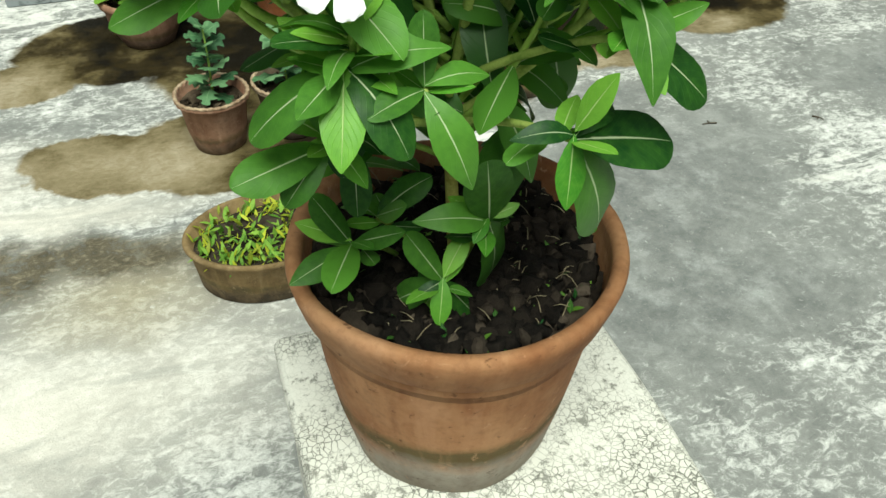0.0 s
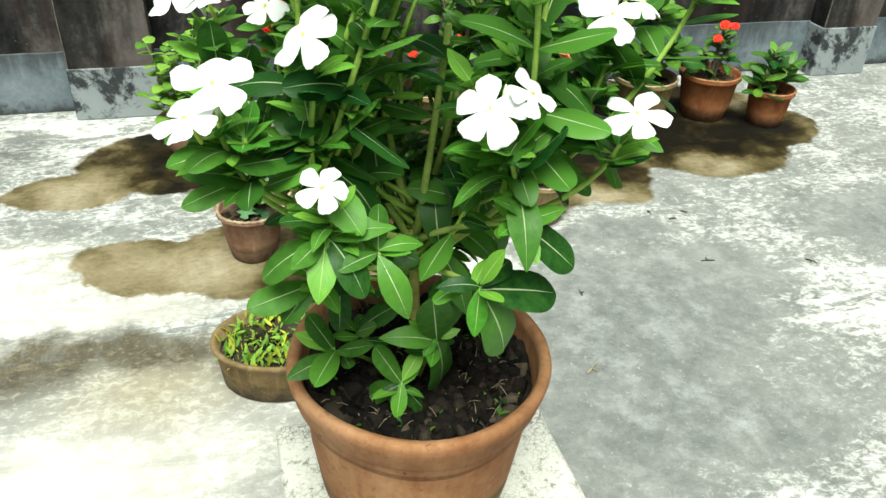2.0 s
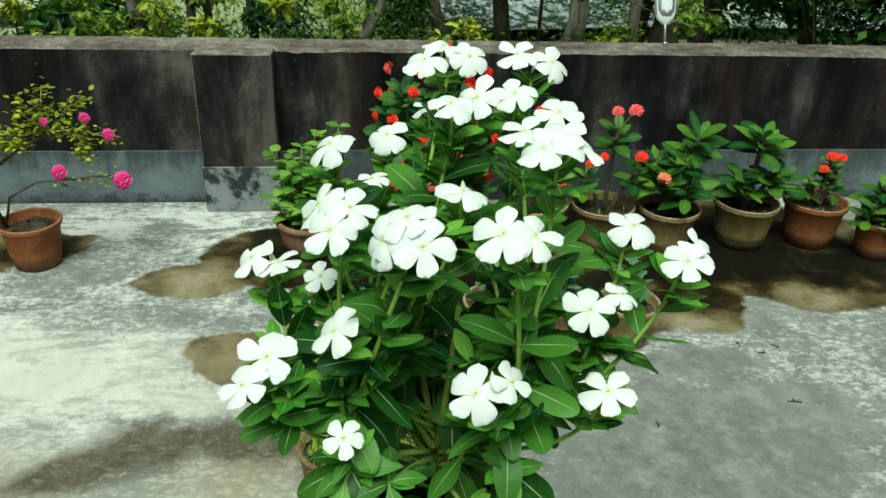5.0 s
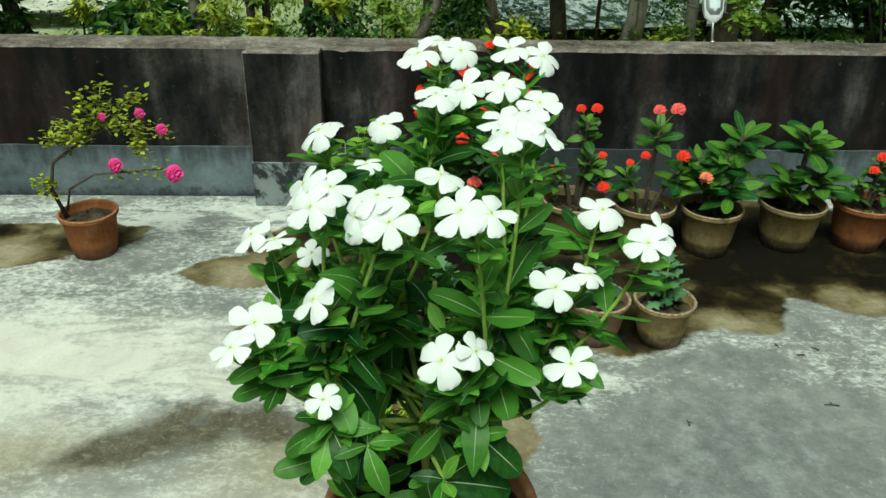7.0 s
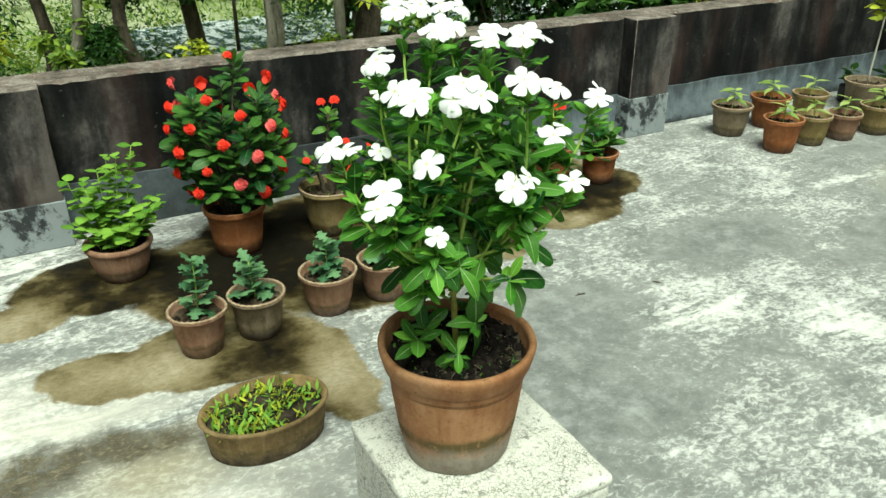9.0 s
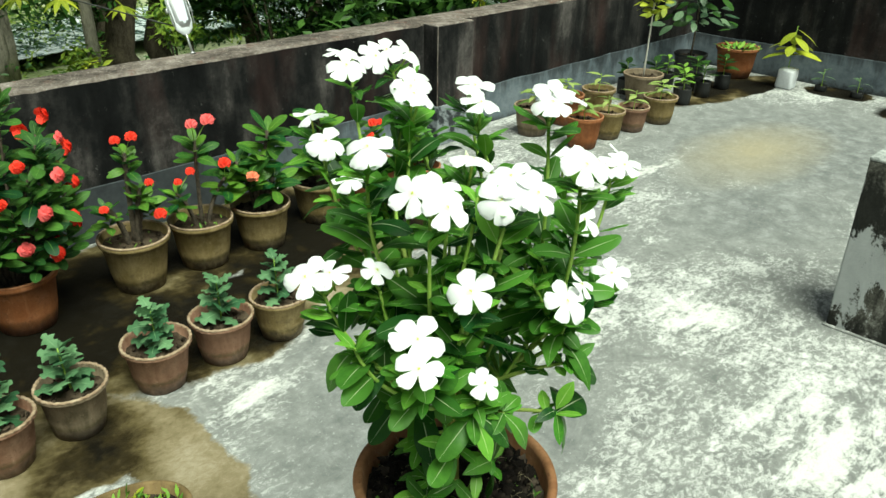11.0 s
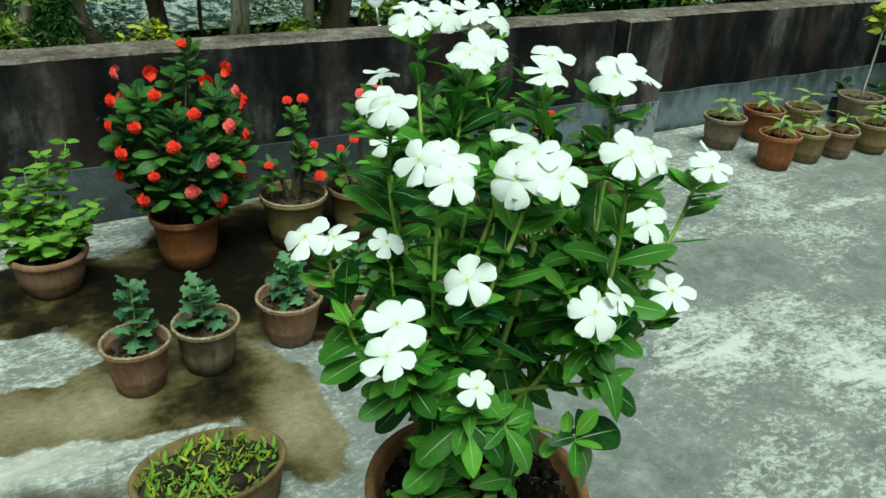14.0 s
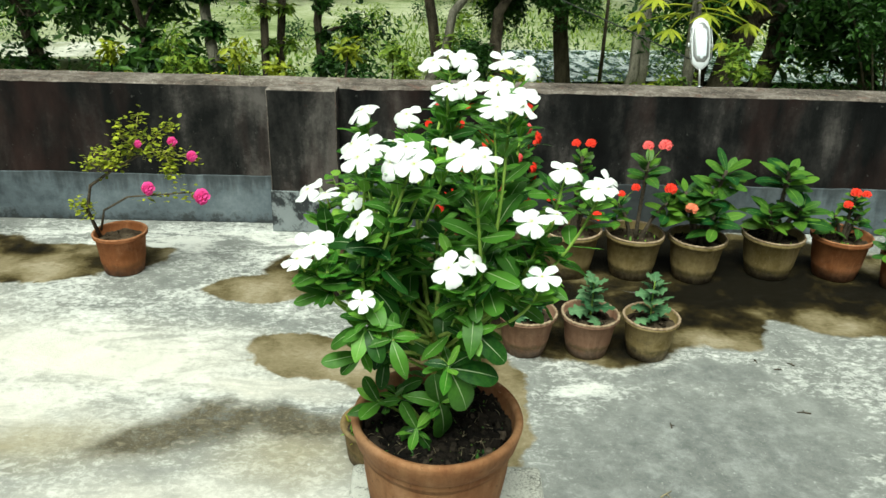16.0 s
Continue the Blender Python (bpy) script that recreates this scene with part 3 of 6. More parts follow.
LEAF_B = leafy("yellow-green leaf", (0.13, 0.18, 0.012), (0.46, 0.5, 0.04), (0.5, 0.52, 0.1), 0.55, 0.2)
# Shade and sunlight of the trees put into leaf colour: LEAF_G dark, LEAF_L light.
LEAF_G = leafy("tree leaf, shade in its green", (0.007, 0.026, 0.006), (0.05, 0.125, 0.02), (0.06, 0.12, 0.03), 0.42, 0.1, 0.03, 0.35, 0.3)
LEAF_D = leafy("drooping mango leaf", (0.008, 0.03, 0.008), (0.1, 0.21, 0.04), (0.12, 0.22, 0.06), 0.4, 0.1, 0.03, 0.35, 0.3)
LEAF_L = leafy("tree leaf, sunlight in its green", (0.06, 0.14, 0.018), (0.3, 0.4, 0.055), (0.18, 0.28, 0.06), 0.5, 0.1, 0.03, 0.35, 0.35)
LEAF_S = leafy("pale seedling leaf", (0.15, 0.25, 0.05), (0.42, 0.5, 0.16), (0.4, 0.5, 0.2), 0.5, 0.2)
PETAL = petal_like("white periwinkle petal", (0.78, 0.83, 0.6), (0.93, 0.94, 0.95))
RED = petal_like("red bract", (0.6, 0.014, 0.012), (0.92, 0.06, 0.035), 0.2)
ROSE = petal_like("rosy red bract", (0.62, 0.03, 0.045), (0.92, 0.16, 0.16), 0.15)
CORAL = petal_like("coral bract", (0.75, 0.14, 0.06), (0.88, 0.27, 0.15), 0.15)
MAGENTA = petal_like("magenta bract", (0.55, 0.01, 0.14), (0.8, 0.07, 0.33), 0.2)
STEM = mottled("green stem", (0.17, 0.31, 0.04), (0.36, 0.51, 0.11), 30, 0.6, 0.2, 0.001)
FORKED = mottled("yellow-green branch", (0.16, 0.25, 0.045), (0.38, 0.47, 0.12), 50, 0.7, 0.4, 0.001)
WOOD = mottled("woody stem", (0.23, 0.22, 0.05), (0.5, 0.47, 0.14), 50, 0.8, 0.5, 0.002)
THORN = mottled("thorny grey stem", (0.035, 0.03, 0.024), (0.13, 0.105, 0.075), 60, 0.85, 0.8, 0.003)
BARK = mottled("tree bark", (0.014, 0.012, 0.008), (0.11, 0.09, 0.065), 7, 0.95, 0.9, 0.03, True, (1, 1, 0.3))
PALEBARK = mottled("pale tree bark", (0.06, 0.056, 0.045), (0.28, 0.26, 0.21), 7, 0.95, 0.9, 0.03, True, (1, 1, 0.3))
STRAW = plain("dry straw", (0.3, 0.25, 0.15), 0.85, 0, 0.4)
CLAY_OLIVE = terracotta("olive-brown planter clay", (0.1, 0.07, 0.03), (0.26, 0.18, 0.085), 0.7, 0.1, 0.8)
EYE_GREEN = plain("green-yellow flower eye", (0.5, 0.55, 0.1), 0.6)
WHITE_ENAMEL = plain("white enamelled metal", (0.72, 0.75, 0.78), 0.35)
LAMP_GLASS = plain("ribbed frosted lamp glass", (0.76, 0.82, 0.88), 0.12, 0, 0.15, 60)
STEEL = plain("galvanised steel", (0.45, 0.46, 0.46), 0.4, 0.8)
BLACK = plain("black plastic", (0.014, 0.015, 0.015), 0.5)
WHITE_BAG = plain("white woven plastic sack", (0.66, 0.68, 0.7), 0.6, 0, 0.2, 60)
SHEET = mottled("pale green painted sheet", (0.3, 0.38, 0.34), (0.5, 0.58, 0.54), 6, 0.6)
GROUND, WATER = far_ground(), pond_water()
PATHWAY = mottled("sunlit dust track", (0.3, 0.31, 0.22), (0.68, 0.67, 0.6), 0.8, 0.95, 0.4, 0.05, False)
HOUSE = mottled("plain house plaster", (0.35, 0.34, 0.31), (0.55, 0.53, 0.48), 2, 0.9)


# ---- geometry helpers ----
def mesh_of(name, bm, mat, smooth=True):
    me = bpy.data.meshes.new(name)
    bm.normal_update()
    bm.to_mesh(me)
    bm.free()
    for p in me.polygons:
        p.use_smooth = smooth
    for m in mat if isinstance(mat, (list, tuple)) else [mat]:
        me.materials.append(m)
    return me


def put(name, me, parent=None, m=None, label=""):
    """Links a mesh as one object, under a thing or a part if one is given."""
    ob = new(name, me)
    if parent:
        ob.parent = parent
    if m is not None:
        ob.matrix_basis = m
    return tagged(ob, label)


def part(name, bm, mat, parent=None, label="", m=None, smooth=True):
    return put(name, mesh_of(name, bm, mat, smooth), parent, m, label)


def thing(name, at, label, category, group="", turn=0.0):
    ob = new(name)
    ob.empty_display_size = 0.05
    ob.matrix_basis = pose(*at, 0, 0, turn)
    return tagged(ob, label, category, group)


def box(bm, lo, hi, bev=0.0, segs=2):
    r = bmesh.ops.create_cube(bm, size=1.0)
    vs = r["verts"]
    for v in vs:
        v.co = Vector([lo[i] + (v.co[i] + 0.5) * (hi[i] - lo[i]) for i in range(3)])
    if bev:
        es = list({e for v in vs for e in v.link_edges})
        bmesh.ops.bevel(bm, geom=es, offset=bev, segments=segs, affect="EDGES", profile=0.5)


def tube(bm, pts, r0, r1, seg=7, cap=True):
    """A tapered tube along points."""
    pts = [Vector(p) for p in pts]
    rings, n = [], len(pts)
    side = Vector((1, 0, 0))
    for i, p in enumerate(pts):
        d = (pts[min(i + 1, n - 1)] - pts[max(i - 1, 0)]).normalized()
        if abs(d.dot(side)) > 0.9:
            side = Vector((0, 1, 0))
        a = (side - d * side.dot(d)).normalized()
        c = d.cross(a)
        side = a
        r = r0 + (r1 - r0) * i / (n - 1)
        rings.append([bm.verts.new(p + (a * math.cos(q) + c * math.sin(q)) * r) for q in (2 * math.pi * k / seg for k in range(seg))])
    for s, t in zip(rings, rings[1:]):
        for k in range(seg):
            bm.faces.new((s[k], s[(k + 1) % seg], t[(k + 1) % seg], t[k]))
    if cap:
        bm.faces.new(rings[0][::-1])
        bm.faces.new(rings[-1])


def bend(a, b, c, n=8):
    """Points on a curve from a to c, drawn towards b."""
    a, b, c = Vector(a), Vector(b), Vector(c)
    return [a * (1 - t) ** 2 + b * 2 * t * (1 - t) + c * t * t for t in (i / n for i in range(n + 1))]


def lathe(bm, profile, seg=40, sx=1.0, sy=1.0, wave=None, wobble=0.0, seed=0.0):
    """Turns a profile of (radius, height) round z. wave: waves a turn, depth and least height of a crimped rim."""
    rings = []
    for r, z in profile:
        ring = []
        for k in range(seg):
            q = 2 * math.pi * k / seg
            rr, zz = r, z
            if wave and z > wave[2]:
                rr += wave[1] * math.cos(wave[0] * q)
                zz += wave[1] * 0.5 * math.sin(wave[0] * q)
            if wobble:
                w = wobble * noise.noise((math.cos(q) * 1.2 + seed, math.sin(q) * 1.2, z * 6))
                rr += w
            ring.append(bm.verts.new((rr * math.cos(q) * sx, rr * math.sin(q) * sy, zz)))
        rings.append(ring)
    for s, t in zip(rings, rings[1:]):
        for k in range(seg):
            bm.faces.new((s[k], s[(k + 1) % seg], t[(k + 1) % seg], t[k]))
    bm.faces.new(rings[0][::-1])
    bm.faces.new(rings[-1])


def aim(p, d, up, s=1.0):
    """The pose of a leaf at p: its length along d, its face turned up as far as it goes."""
    y = Vector(d).normalized()
    z = Vector(up) - y * Vector(up).dot(y)
    z = z.normalized() if z.length > 1e-4 else y.orthogonal().normalized()
    x = y.cross(z)
    m = Matrix((x, y, z)).transposed().to_4x4()
    return Matrix.Translation(p) @ m @ Matrix.Diagonal((s, s, s, 1))


SHAPES = {
    "obovate": lambda t: 0.03 + 0.97 * (t ** 0.6) * max(0.0, 1 - t ** 2.6) ** 0.62 / 0.63,
    "elliptic": lambda t: 0.025 + 0.975 * max(0.0, math.sin(math.pi * t ** 1.08)) ** 0.85,
    "oval": lambda t: max(0.0, math.sin(math.pi * t ** 0.9)) ** 0.75,
    "lance": lambda t: max(0.0, math.sin(math.pi * t ** 0.8)) ** 1.1,
    "lobed": lambda t: max(0.0, math.sin(math.pi * min(1, t ** 1.15))) ** 0.6 * (0.72 + 0.3 * math.cos(t * 6 * math.pi + 0.6)),
    "petal": lambda t: 0.13 + 0.87 * (t ** 1.05) * (max(0.0, 1 - t ** 5) ** 0.5) / 0.78,
    "round": lambda t: max(0.0, math.sin(math.pi * t ** 0.75)) ** 0.55,
}


def leaf_mesh(name, mat, shape="obovate", width=0.5, fold=0.18, droop=0.25, n=8, side=2, skew=0.0, ripple=0.0, seed=0):
    """A leaf one unit long, along y, creased along its midrib and bent over its length."""
    bm = bmesh.new()
    uvl = bm.loops.layers.uv.new("UVMap")
    f, rows, where = SHAPES[shape], [], {}
    for i in range(n + 1):
        t = math.sin(math.pi / 2 * i / n)
        w = f(t) * width / 2
        row = []
        for j in range(-side, side + 1):
            s = j / side
            x = w * s + skew * t * t * width
            z = fold * abs(w * s) - droop * t * t + 0.25 * droop * t
            z += ripple * math.sin(t * 11 + seed + s * 1.5) * abs(s) * width
            z -= 0.35 * w * s * s * (1 - fold)
            y = t * (1 - 0.18 * abs(droop) * t) - (0.05 * s * s if shape == "petal" else 0)
            v = bm.verts.new((x, y, z))
            where[v] = (0.5 + s / 2, t)
            row.append(v)
        rows.append(row)
    for a, b in zip(rows, rows[1:]):
        for k in range(2 * side):
            fc = bm.faces.new((a[k], a[k + 1], b[k + 1], b[k]))
            for lp in fc.loops:
                lp[uvl].uv = where[lp.vert]
    return mesh_of(name, bm, mat)


rng = random.Random(7)
DOWN, UP = Vector((0, 0, -1)), Vector((0, 0, 1))


def jig(k):
    return Vector((rng.uniform(-k, k), rng.uniform(-k, k), rng.uniform(-k, k)))


def pot_profile(r, h, base, rim=0.028, lip=0.008, wall=0.012, soil=0.035):
    """Outside of a pot from its foot to the lip, then down the inside to below the soil."""
    k = (h - rim) / h
    rn = base + (r - lip - base) * k
    return [(base * 0.9, 0), (base, 0.004), (base + (r - base) * 0.35, h * 0.35), (rn - 0.002, h - rim - 0.004), (rn + lip * 0.35, h - rim), (r - lip * 0.15, h - rim + 0.005),
            (r, h - rim * 0.5), (r - 0.001, h - 0.006), (r - 0.005, h), (r - wall * 0.8, h - 0.001), (r - wall, h - 0.008), (r - wall - 0.006, h - soil - 0.02)]


def soil_bed(bm, r, z, seed=0, sx=1.0, sy=1.0, rough=0.006, n=9, seg=32):
    """Uneven soil that fills a pot, with loose crumbs on it."""
    lump = lambda x, y: noise.noise((x * 40 + seed, y * 40, 0)) + (0.8 * noise.noise((x * 110, y * 110, seed)) + 0.45 * noise.noise((x * 260, y * 260, seed)) if n > 9 else 0)
    rings = [[bm.verts.new((0, 0, z + rough * 1.5))]]
    for i in range(1, n + 1):
        q = r * i / n
        rings.append([bm.verts.new((q * sx * math.cos(a), q * sy * math.sin(a), z + rough * 2.2 * lump(q * math.cos(a), q * math.sin(a)) - 0.004 * (i / n) ** 4))
                      for a in (2 * math.pi * k / seg for k in range(seg))])
    for k in range(seg):
        bm.faces.new((rings[0][0], rings[1][k], rings[1][(k + 1) % seg]))
    for s, t in zip(rings[1:], rings[2:]):
        for k in range(seg):
            bm.faces.new((s[k], t[k], t[(k + 1) % seg], s[(k + 1) % seg]))


def crumbs(bm, r, z, clods=40, seed=0, sx=1.0, sy=1.0, rough=0.006):
    """Loose crumbs of soil."""
    rd = random.Random(seed + 1)
    for _ in range(clods):
        a, q = rd.uniform(0, 6.283), r * math.sqrt(rd.random()) * 0.93
        s = rd.uniform(0.2, 1.0) ** 2.5 * rough * 2.0 + 0.0012
        m = pose(q * sx * math.cos(a), q * sy * math.sin(a), z + s * 0.5, rd.uniform(0, 360), rd.uniform(0, 360), 0) @ Matrix.Diagonal((s, s * rd.uniform(0.6, 1), s * rd.uniform(0.5, 0.9), 1))
        vs = bmesh.ops.create_icosphere(bm, subdivisions=1, radius=1.0, matrix=m)["verts"]
        for v in vs:
            v.co += Vector((rd.uniform(-1, 1), rd.uniform(-1, 1), rd.uniform(-1, 1))) * s * 0.45


def potted(name, at, r, h, base, mat, label, category, group, seed=0, crimp=False, rim=0.028, lip=0.008, soil_mat=None, clods=30, depth=0.035, seg=36, profile=None, turn=0.0, tilt=(0, 0)):
    """A pot with soil, on its own foot; plants are added to it."""
    ob = thing(name, at, label, category, group, turn)
    ob.rotation_euler[0] += radians(tilt[0])
    ob.rotation_euler[1] += radians(tilt[1])
    bm = bmesh.new()
    lathe(bm, profile or pot_profile(r, h, base, rim, lip, 0.013, depth), 108 if crimp else seg, wave=(30, 0.0012, h - rim * 0.9) if crimp else None, wobble=0.004, seed=seed * 3.7)
    part("pot", bm, mat, ob)
    if not profile and mat is not BLACK:
        # the worn lip: a plain bead, or one pinched like a rope
        bm = bmesh.new()
        for k in range(108):
            q = 2 * math.pi * k / 108
            f = 1 + (0.22 * math.cos(30 * q) if crimp else 0.06 * noise.noise((q * 3, seed, 0)))
            w = 0.004 * noise.noise((math.cos(q) * 1.2 + seed * 3.7, math.sin(q) * 1.2, h * 6))
            for j in range(6):
                b = math.pi * j / 3 + (0.9 * math.sin(30 * q) if crimp else 0)
                rr = r + w - 0.005 + 0.0062 * f * math.cos(b)
                bm.verts.new((rr * math.cos(q), rr * math.sin(q), h - 0.001 + 0.0052 * f * math.sin(b)))
        bm.verts.ensure_lookup_table()
        for k in range(108):
            for j in range(6):
                bm.faces.new([bm.verts[i] for i in (6 * k + j, 6 * ((k + 1) % 108) + j, 6 * ((k + 1) % 108) + (j + 1) % 6, 6 * k + (j + 1) % 6)])
        bmesh.ops.recalc_face_normals(bm, faces=bm.faces)
        part("rim", bm, RIM_RED if mat is CLAY_RED else RIM, ob, "rope-crimped worn lip" if crimp else "worn pale lip")
    bm = bmesh.new()
    soil_bed(bm, r - 0.016, h - depth, seed, 1.0, 1.0, 0.008 if clods > 100 else 0.006, *((34, 110) if clods > 100 else (9, 32)))
    part("soil", bm, soil_mat or SOIL, ob)
    bm = bmesh.new()
    crumbs(bm, r - 0.018, h - depth, clods, seed, 1.0, 1.0, 0.0046 if clods > 100 else 0.006)
    tagged(part("loose_soil", bm, soil_mat or SOIL, ob), kind="stuff")
    return ob


# ---- the roof terrace ----
bm = bmesh.new()
box(bm, (-5.2, -5.2, -0.16), (7.42, 4.05, 0.0))
tagged(part("floor", bm, FLOOR, None, "weathered grey concrete roof floor with white bloom and brown damp stains", None, False), category="floor", kind="structure")
bm = bmesh.new()
box(bm, (-5.0, -5.0, -3.5), (7.3, 3.95, -0.16))
tagged(part("house_wall", bm, HOUSE, None, "plain plastered house below the roof terrace", None, False), category="house wall", kind="structure")


def parapet(name, lo, hi, inner, label):
    """A low wall with a worn, slightly uneven top, its grey wash band along the foot on the side `inner`."""
    bm = bmesh.new()
    along = 0 if hi[0] - lo[0] > hi[1] - lo[1] else 1
    n = 280
    rows = []
    for i in range(n + 1):
        p = lo[along] + (hi[along] - lo[along]) * i / n
        row = []
        for k in range(6):
            side = (lo, lo, lo, hi, hi, hi)[k][1 - along]
            edge = 0.012
            z = (0.0, 0.79, 0.803, 0.803, 0.79, 0.0)[k]
            if k in (2, 3):
                side += edge if k == 2 else -edge
            j = 0.006 * noise.noise((p * 2.3, k * 3.1, 0.5)) if 0 < k < 5 else 0
            if 0 < k < 5:
                # rubbed and chipped along the edges
                chip = min(0.0, noise.noise((p * 9, k * 1.7, 7.0)) + 0.25) * 0.02 + 0.004 * noise.noise((p * 26, k * 5.0, 1.0))
                z += 0.004 * noise.noise((p * 5, k * 2, 4.0)) + (chip if k in (1, 2) else 0.0)
            row.append(bm.verts.new((p, side + j, z) if along == 0 else (side + j, p, z)))
        rows.append(row)
    for a, b in zip(rows, rows[1:]):
        for k in range(5):
            f = bm.faces.new((a[k], a[k + 1], b[k + 1], b[k]) if along == 1 else (a[k + 1], a[k], b[k], b[k + 1]))
            f.material_index = 1 if k in (1, 2, 3) else 0
    bm.faces.new(rows[0])
    bm.faces.new(rows[-1][::-1])
    bmesh.ops.recalc_face_normals(bm, faces=bm.faces)
    wall = part(name, bm, [WALL, COPING], None, label, None, False)
    tagged(wall, category="parapet wall", kind="structure")
    bm = bmesh.new()
    a, b = list(lo), list(hi)
    face = inner[1]
    a[1 - along], b[1 - along] = (face - 0.008, face + 0.01) if inner[0] < 0 else (face - 0.01, face + 0.008)
    a[2], b[2] = 0.001, 0.285
    box(bm, a, b, 0.003, 1)
    bmesh.ops.subdivide_edges(bm, edges=[e for e in bm.edges if e.calc_length() > 1.0], cuts=200, use_grid_fill=True)
    for v in bm.verts:
        if v.co.z > 0.2:
            p = v.co[along]
            v.co.z += 0.007 * noise.noise((p * 3.1, 2.0, 1.0)) + 0.004 * noise.noise((p * 17, 5.0, 1.0))
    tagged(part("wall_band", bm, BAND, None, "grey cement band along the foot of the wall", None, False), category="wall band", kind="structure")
    return wall


FRONT = 3.79
parapet("wall_north", (-5.2, FRONT, 0), (7.1, 4.015, 0.8), (-1, FRONT), "low blackened plaster parapet wall with a lichened top")
parapet("wall_east", (7.1, -5.2, 0), (7.38, 4.05, 0.8), (-1, 7.1), "low blackened plaster parapet wall with a grey foot")
parapet("wall_west", (-5.2, -5.2, 0), (-4.95, 3.79, 0.8), (1, -4.95), "low dark plaster parapet wall")
parapet("wall_south", (-4.95, -5.2, 0), (7.1, -4.95, 0.8), (1, -4.95), "low dark plaster parapet wall")


def pier(x0, x1, y0, y1, face, foot=0.245):
    """A square pier that stands proud of the wall, pale at its foot."""
    ob = thing("wall_pier", ((x0 + x1) / 2, face, 0), "blackened plaster wall pier with a pale worn foot", "pier", "piers of the parapet")
    ob["kind"] = "structure"
    w = (x1 - x0) / 2
    bm = bmesh.new()
    box(bm, (-w, y0 - face, 0), (w, y1 - face, 0.806), 0.012, 3)
    bmesh.ops.subdivide_edges(bm, edges=[e for e in bm.edges if e.calc_length() > 0.09], cuts=14, use_grid_fill=True)
    bm.normal_update()
    for v in bm.verts:
        q = v.co * 11 + Vector((x0, 0, 0))
        v.co += v.normal * (0.004 * noise.noise(q) + 0.003 * min(0.0, noise.noise(q * 2.3)))
    bm.normal_update()
    for f in bm.faces:
        worn = abs(f.normal.x) > 0.6 and abs(f.normal.y) > 0.6
        f.material_index = 1 if f.calc_center_median().z > 0.798 or worn else 0
    part("shaft", bm, [PIER, COPING], ob, smooth=False)
    bm = bmesh.new()
    box(bm, (-w - 0.004, y0 - face - 0.006, 0.001), (w + 0.004, y1 - face, foot), 0.004, 1)
    part("plinth", bm, PLINTH, ob, "pale peeling plinth", smooth=False)
    return ob


pier(-0.535, -0.165, 3.668, 3.80, FRONT)
pier(3.39, 3.735, 3.66, 3.80, FRONT, 0.277)

# ---- pedestal and the free-standing post ----


def stump(name, lo, hi, mats, label, bev, coat=0.022):
    """A short square concrete post under a coat of plaster on its top, its edges worn round."""
    mid = ((lo[0] + hi[0]) / 2, (lo[1] + hi[1]) / 2, 0)
    foot = thing(name, mid, label, "concrete post")
    for piece, z0, z1, mt, grow in (("shaft", 0.0, hi[2] - coat, mats[0], 0.0), ("cap", hi[2] - coat - 0.003, hi[2], mats[1], 0.0025)):
        bm = bmesh.new()
        box(bm, (lo[0] - mid[0] - grow, lo[1] - mid[1] - grow, z0), (hi[0] - mid[0] + grow, hi[1] - mid[1] + grow, z1), bev if piece == "shaft" else min(bev, 0.0105), 4)
        bmesh.ops.subdivide_edges(bm, edges=[e for e in bm.edges if e.calc_length() > 0.12], cuts=10, use_grid_fill=True)
        for v in bm.verts:
            d = Vector((v.co.x, v.co.y, 0)).normalized()
            q = Vector((v.co.x, v.co.y, v.co.z * 0.6))
            v.co += d * 0.004 * noise.noise(q * 9) + UP * (0.003 * noise.noise(q * 14 + Vector((5, 5, 5))) if v.co.z > hi[2] - 0.015 else 0)
        if mats[0] is POST and piece == "shaft":
            bm.normal_update()
            for f in bm.faces:
                f.material_index = 1 if abs(f.normal.x) > 0.3 and abs(f.normal.y) > 0.3 and noise.noise(f.calc_center_median() * 7) > 0.2 else 0
            mt = [mats[0], POSTTOP]
        part(piece, bm, mt, foot, "" if piece == "shaft" else "worn plaster cap", None, False)
    return foot


PED_TOP, POT_Z = 0.801, 0.81
stump("concrete_pedestal", (0.206, 0.414, 0), (0.544, 0.755, PED_TOP), [CRACK, CRACK], "square post under cracked white limewash, carrying the flower pot", 0.012)
post = stump("concrete_post", (2.95, 0.545, 0), (3.29, 0.89, 0.753), [POST, POSTTOP], "square blackened concrete post with patches of old pale paint", 0.008, 0.013)
bm = bmesh.new()
box(bm, (-0.186, -0.18, 0.0), (0.22, 0.18, 0.008), 0.003, 2)
part("footing", bm, FLOOR, post)

# ---- the white periwinkle on the pedestal ----
PX, PY, GROW = 0.352, 0.616, 1.06
peri = potted("potted_periwinkle", (PX, PY, POT_Z), 0.126, 0.198, 0.083, CLAY, "white periwinkle in full flower in a mossy terracotta pot", "potted plant", "",
              3, False, 0.036, 0.009, SOIL, 2300, 0.023, 64, [(0.081, -0.0085), (0.088, -0.0045), (0.0985, 0.05), (0.106, 0.105), (0.111, 0.152), (0.1115, 0.158), (0.1165, 0.160), (0.1195, 0.164),
                                                            (0.1245, 0.184), (0.126, 0.192), (0.1245, 0.197), (0.121, 0.1985), (0.1155, 0.197), (0.113, 0.19), (0.11, 0.14)])
peri.scale = (GROW, GROW, GROW)
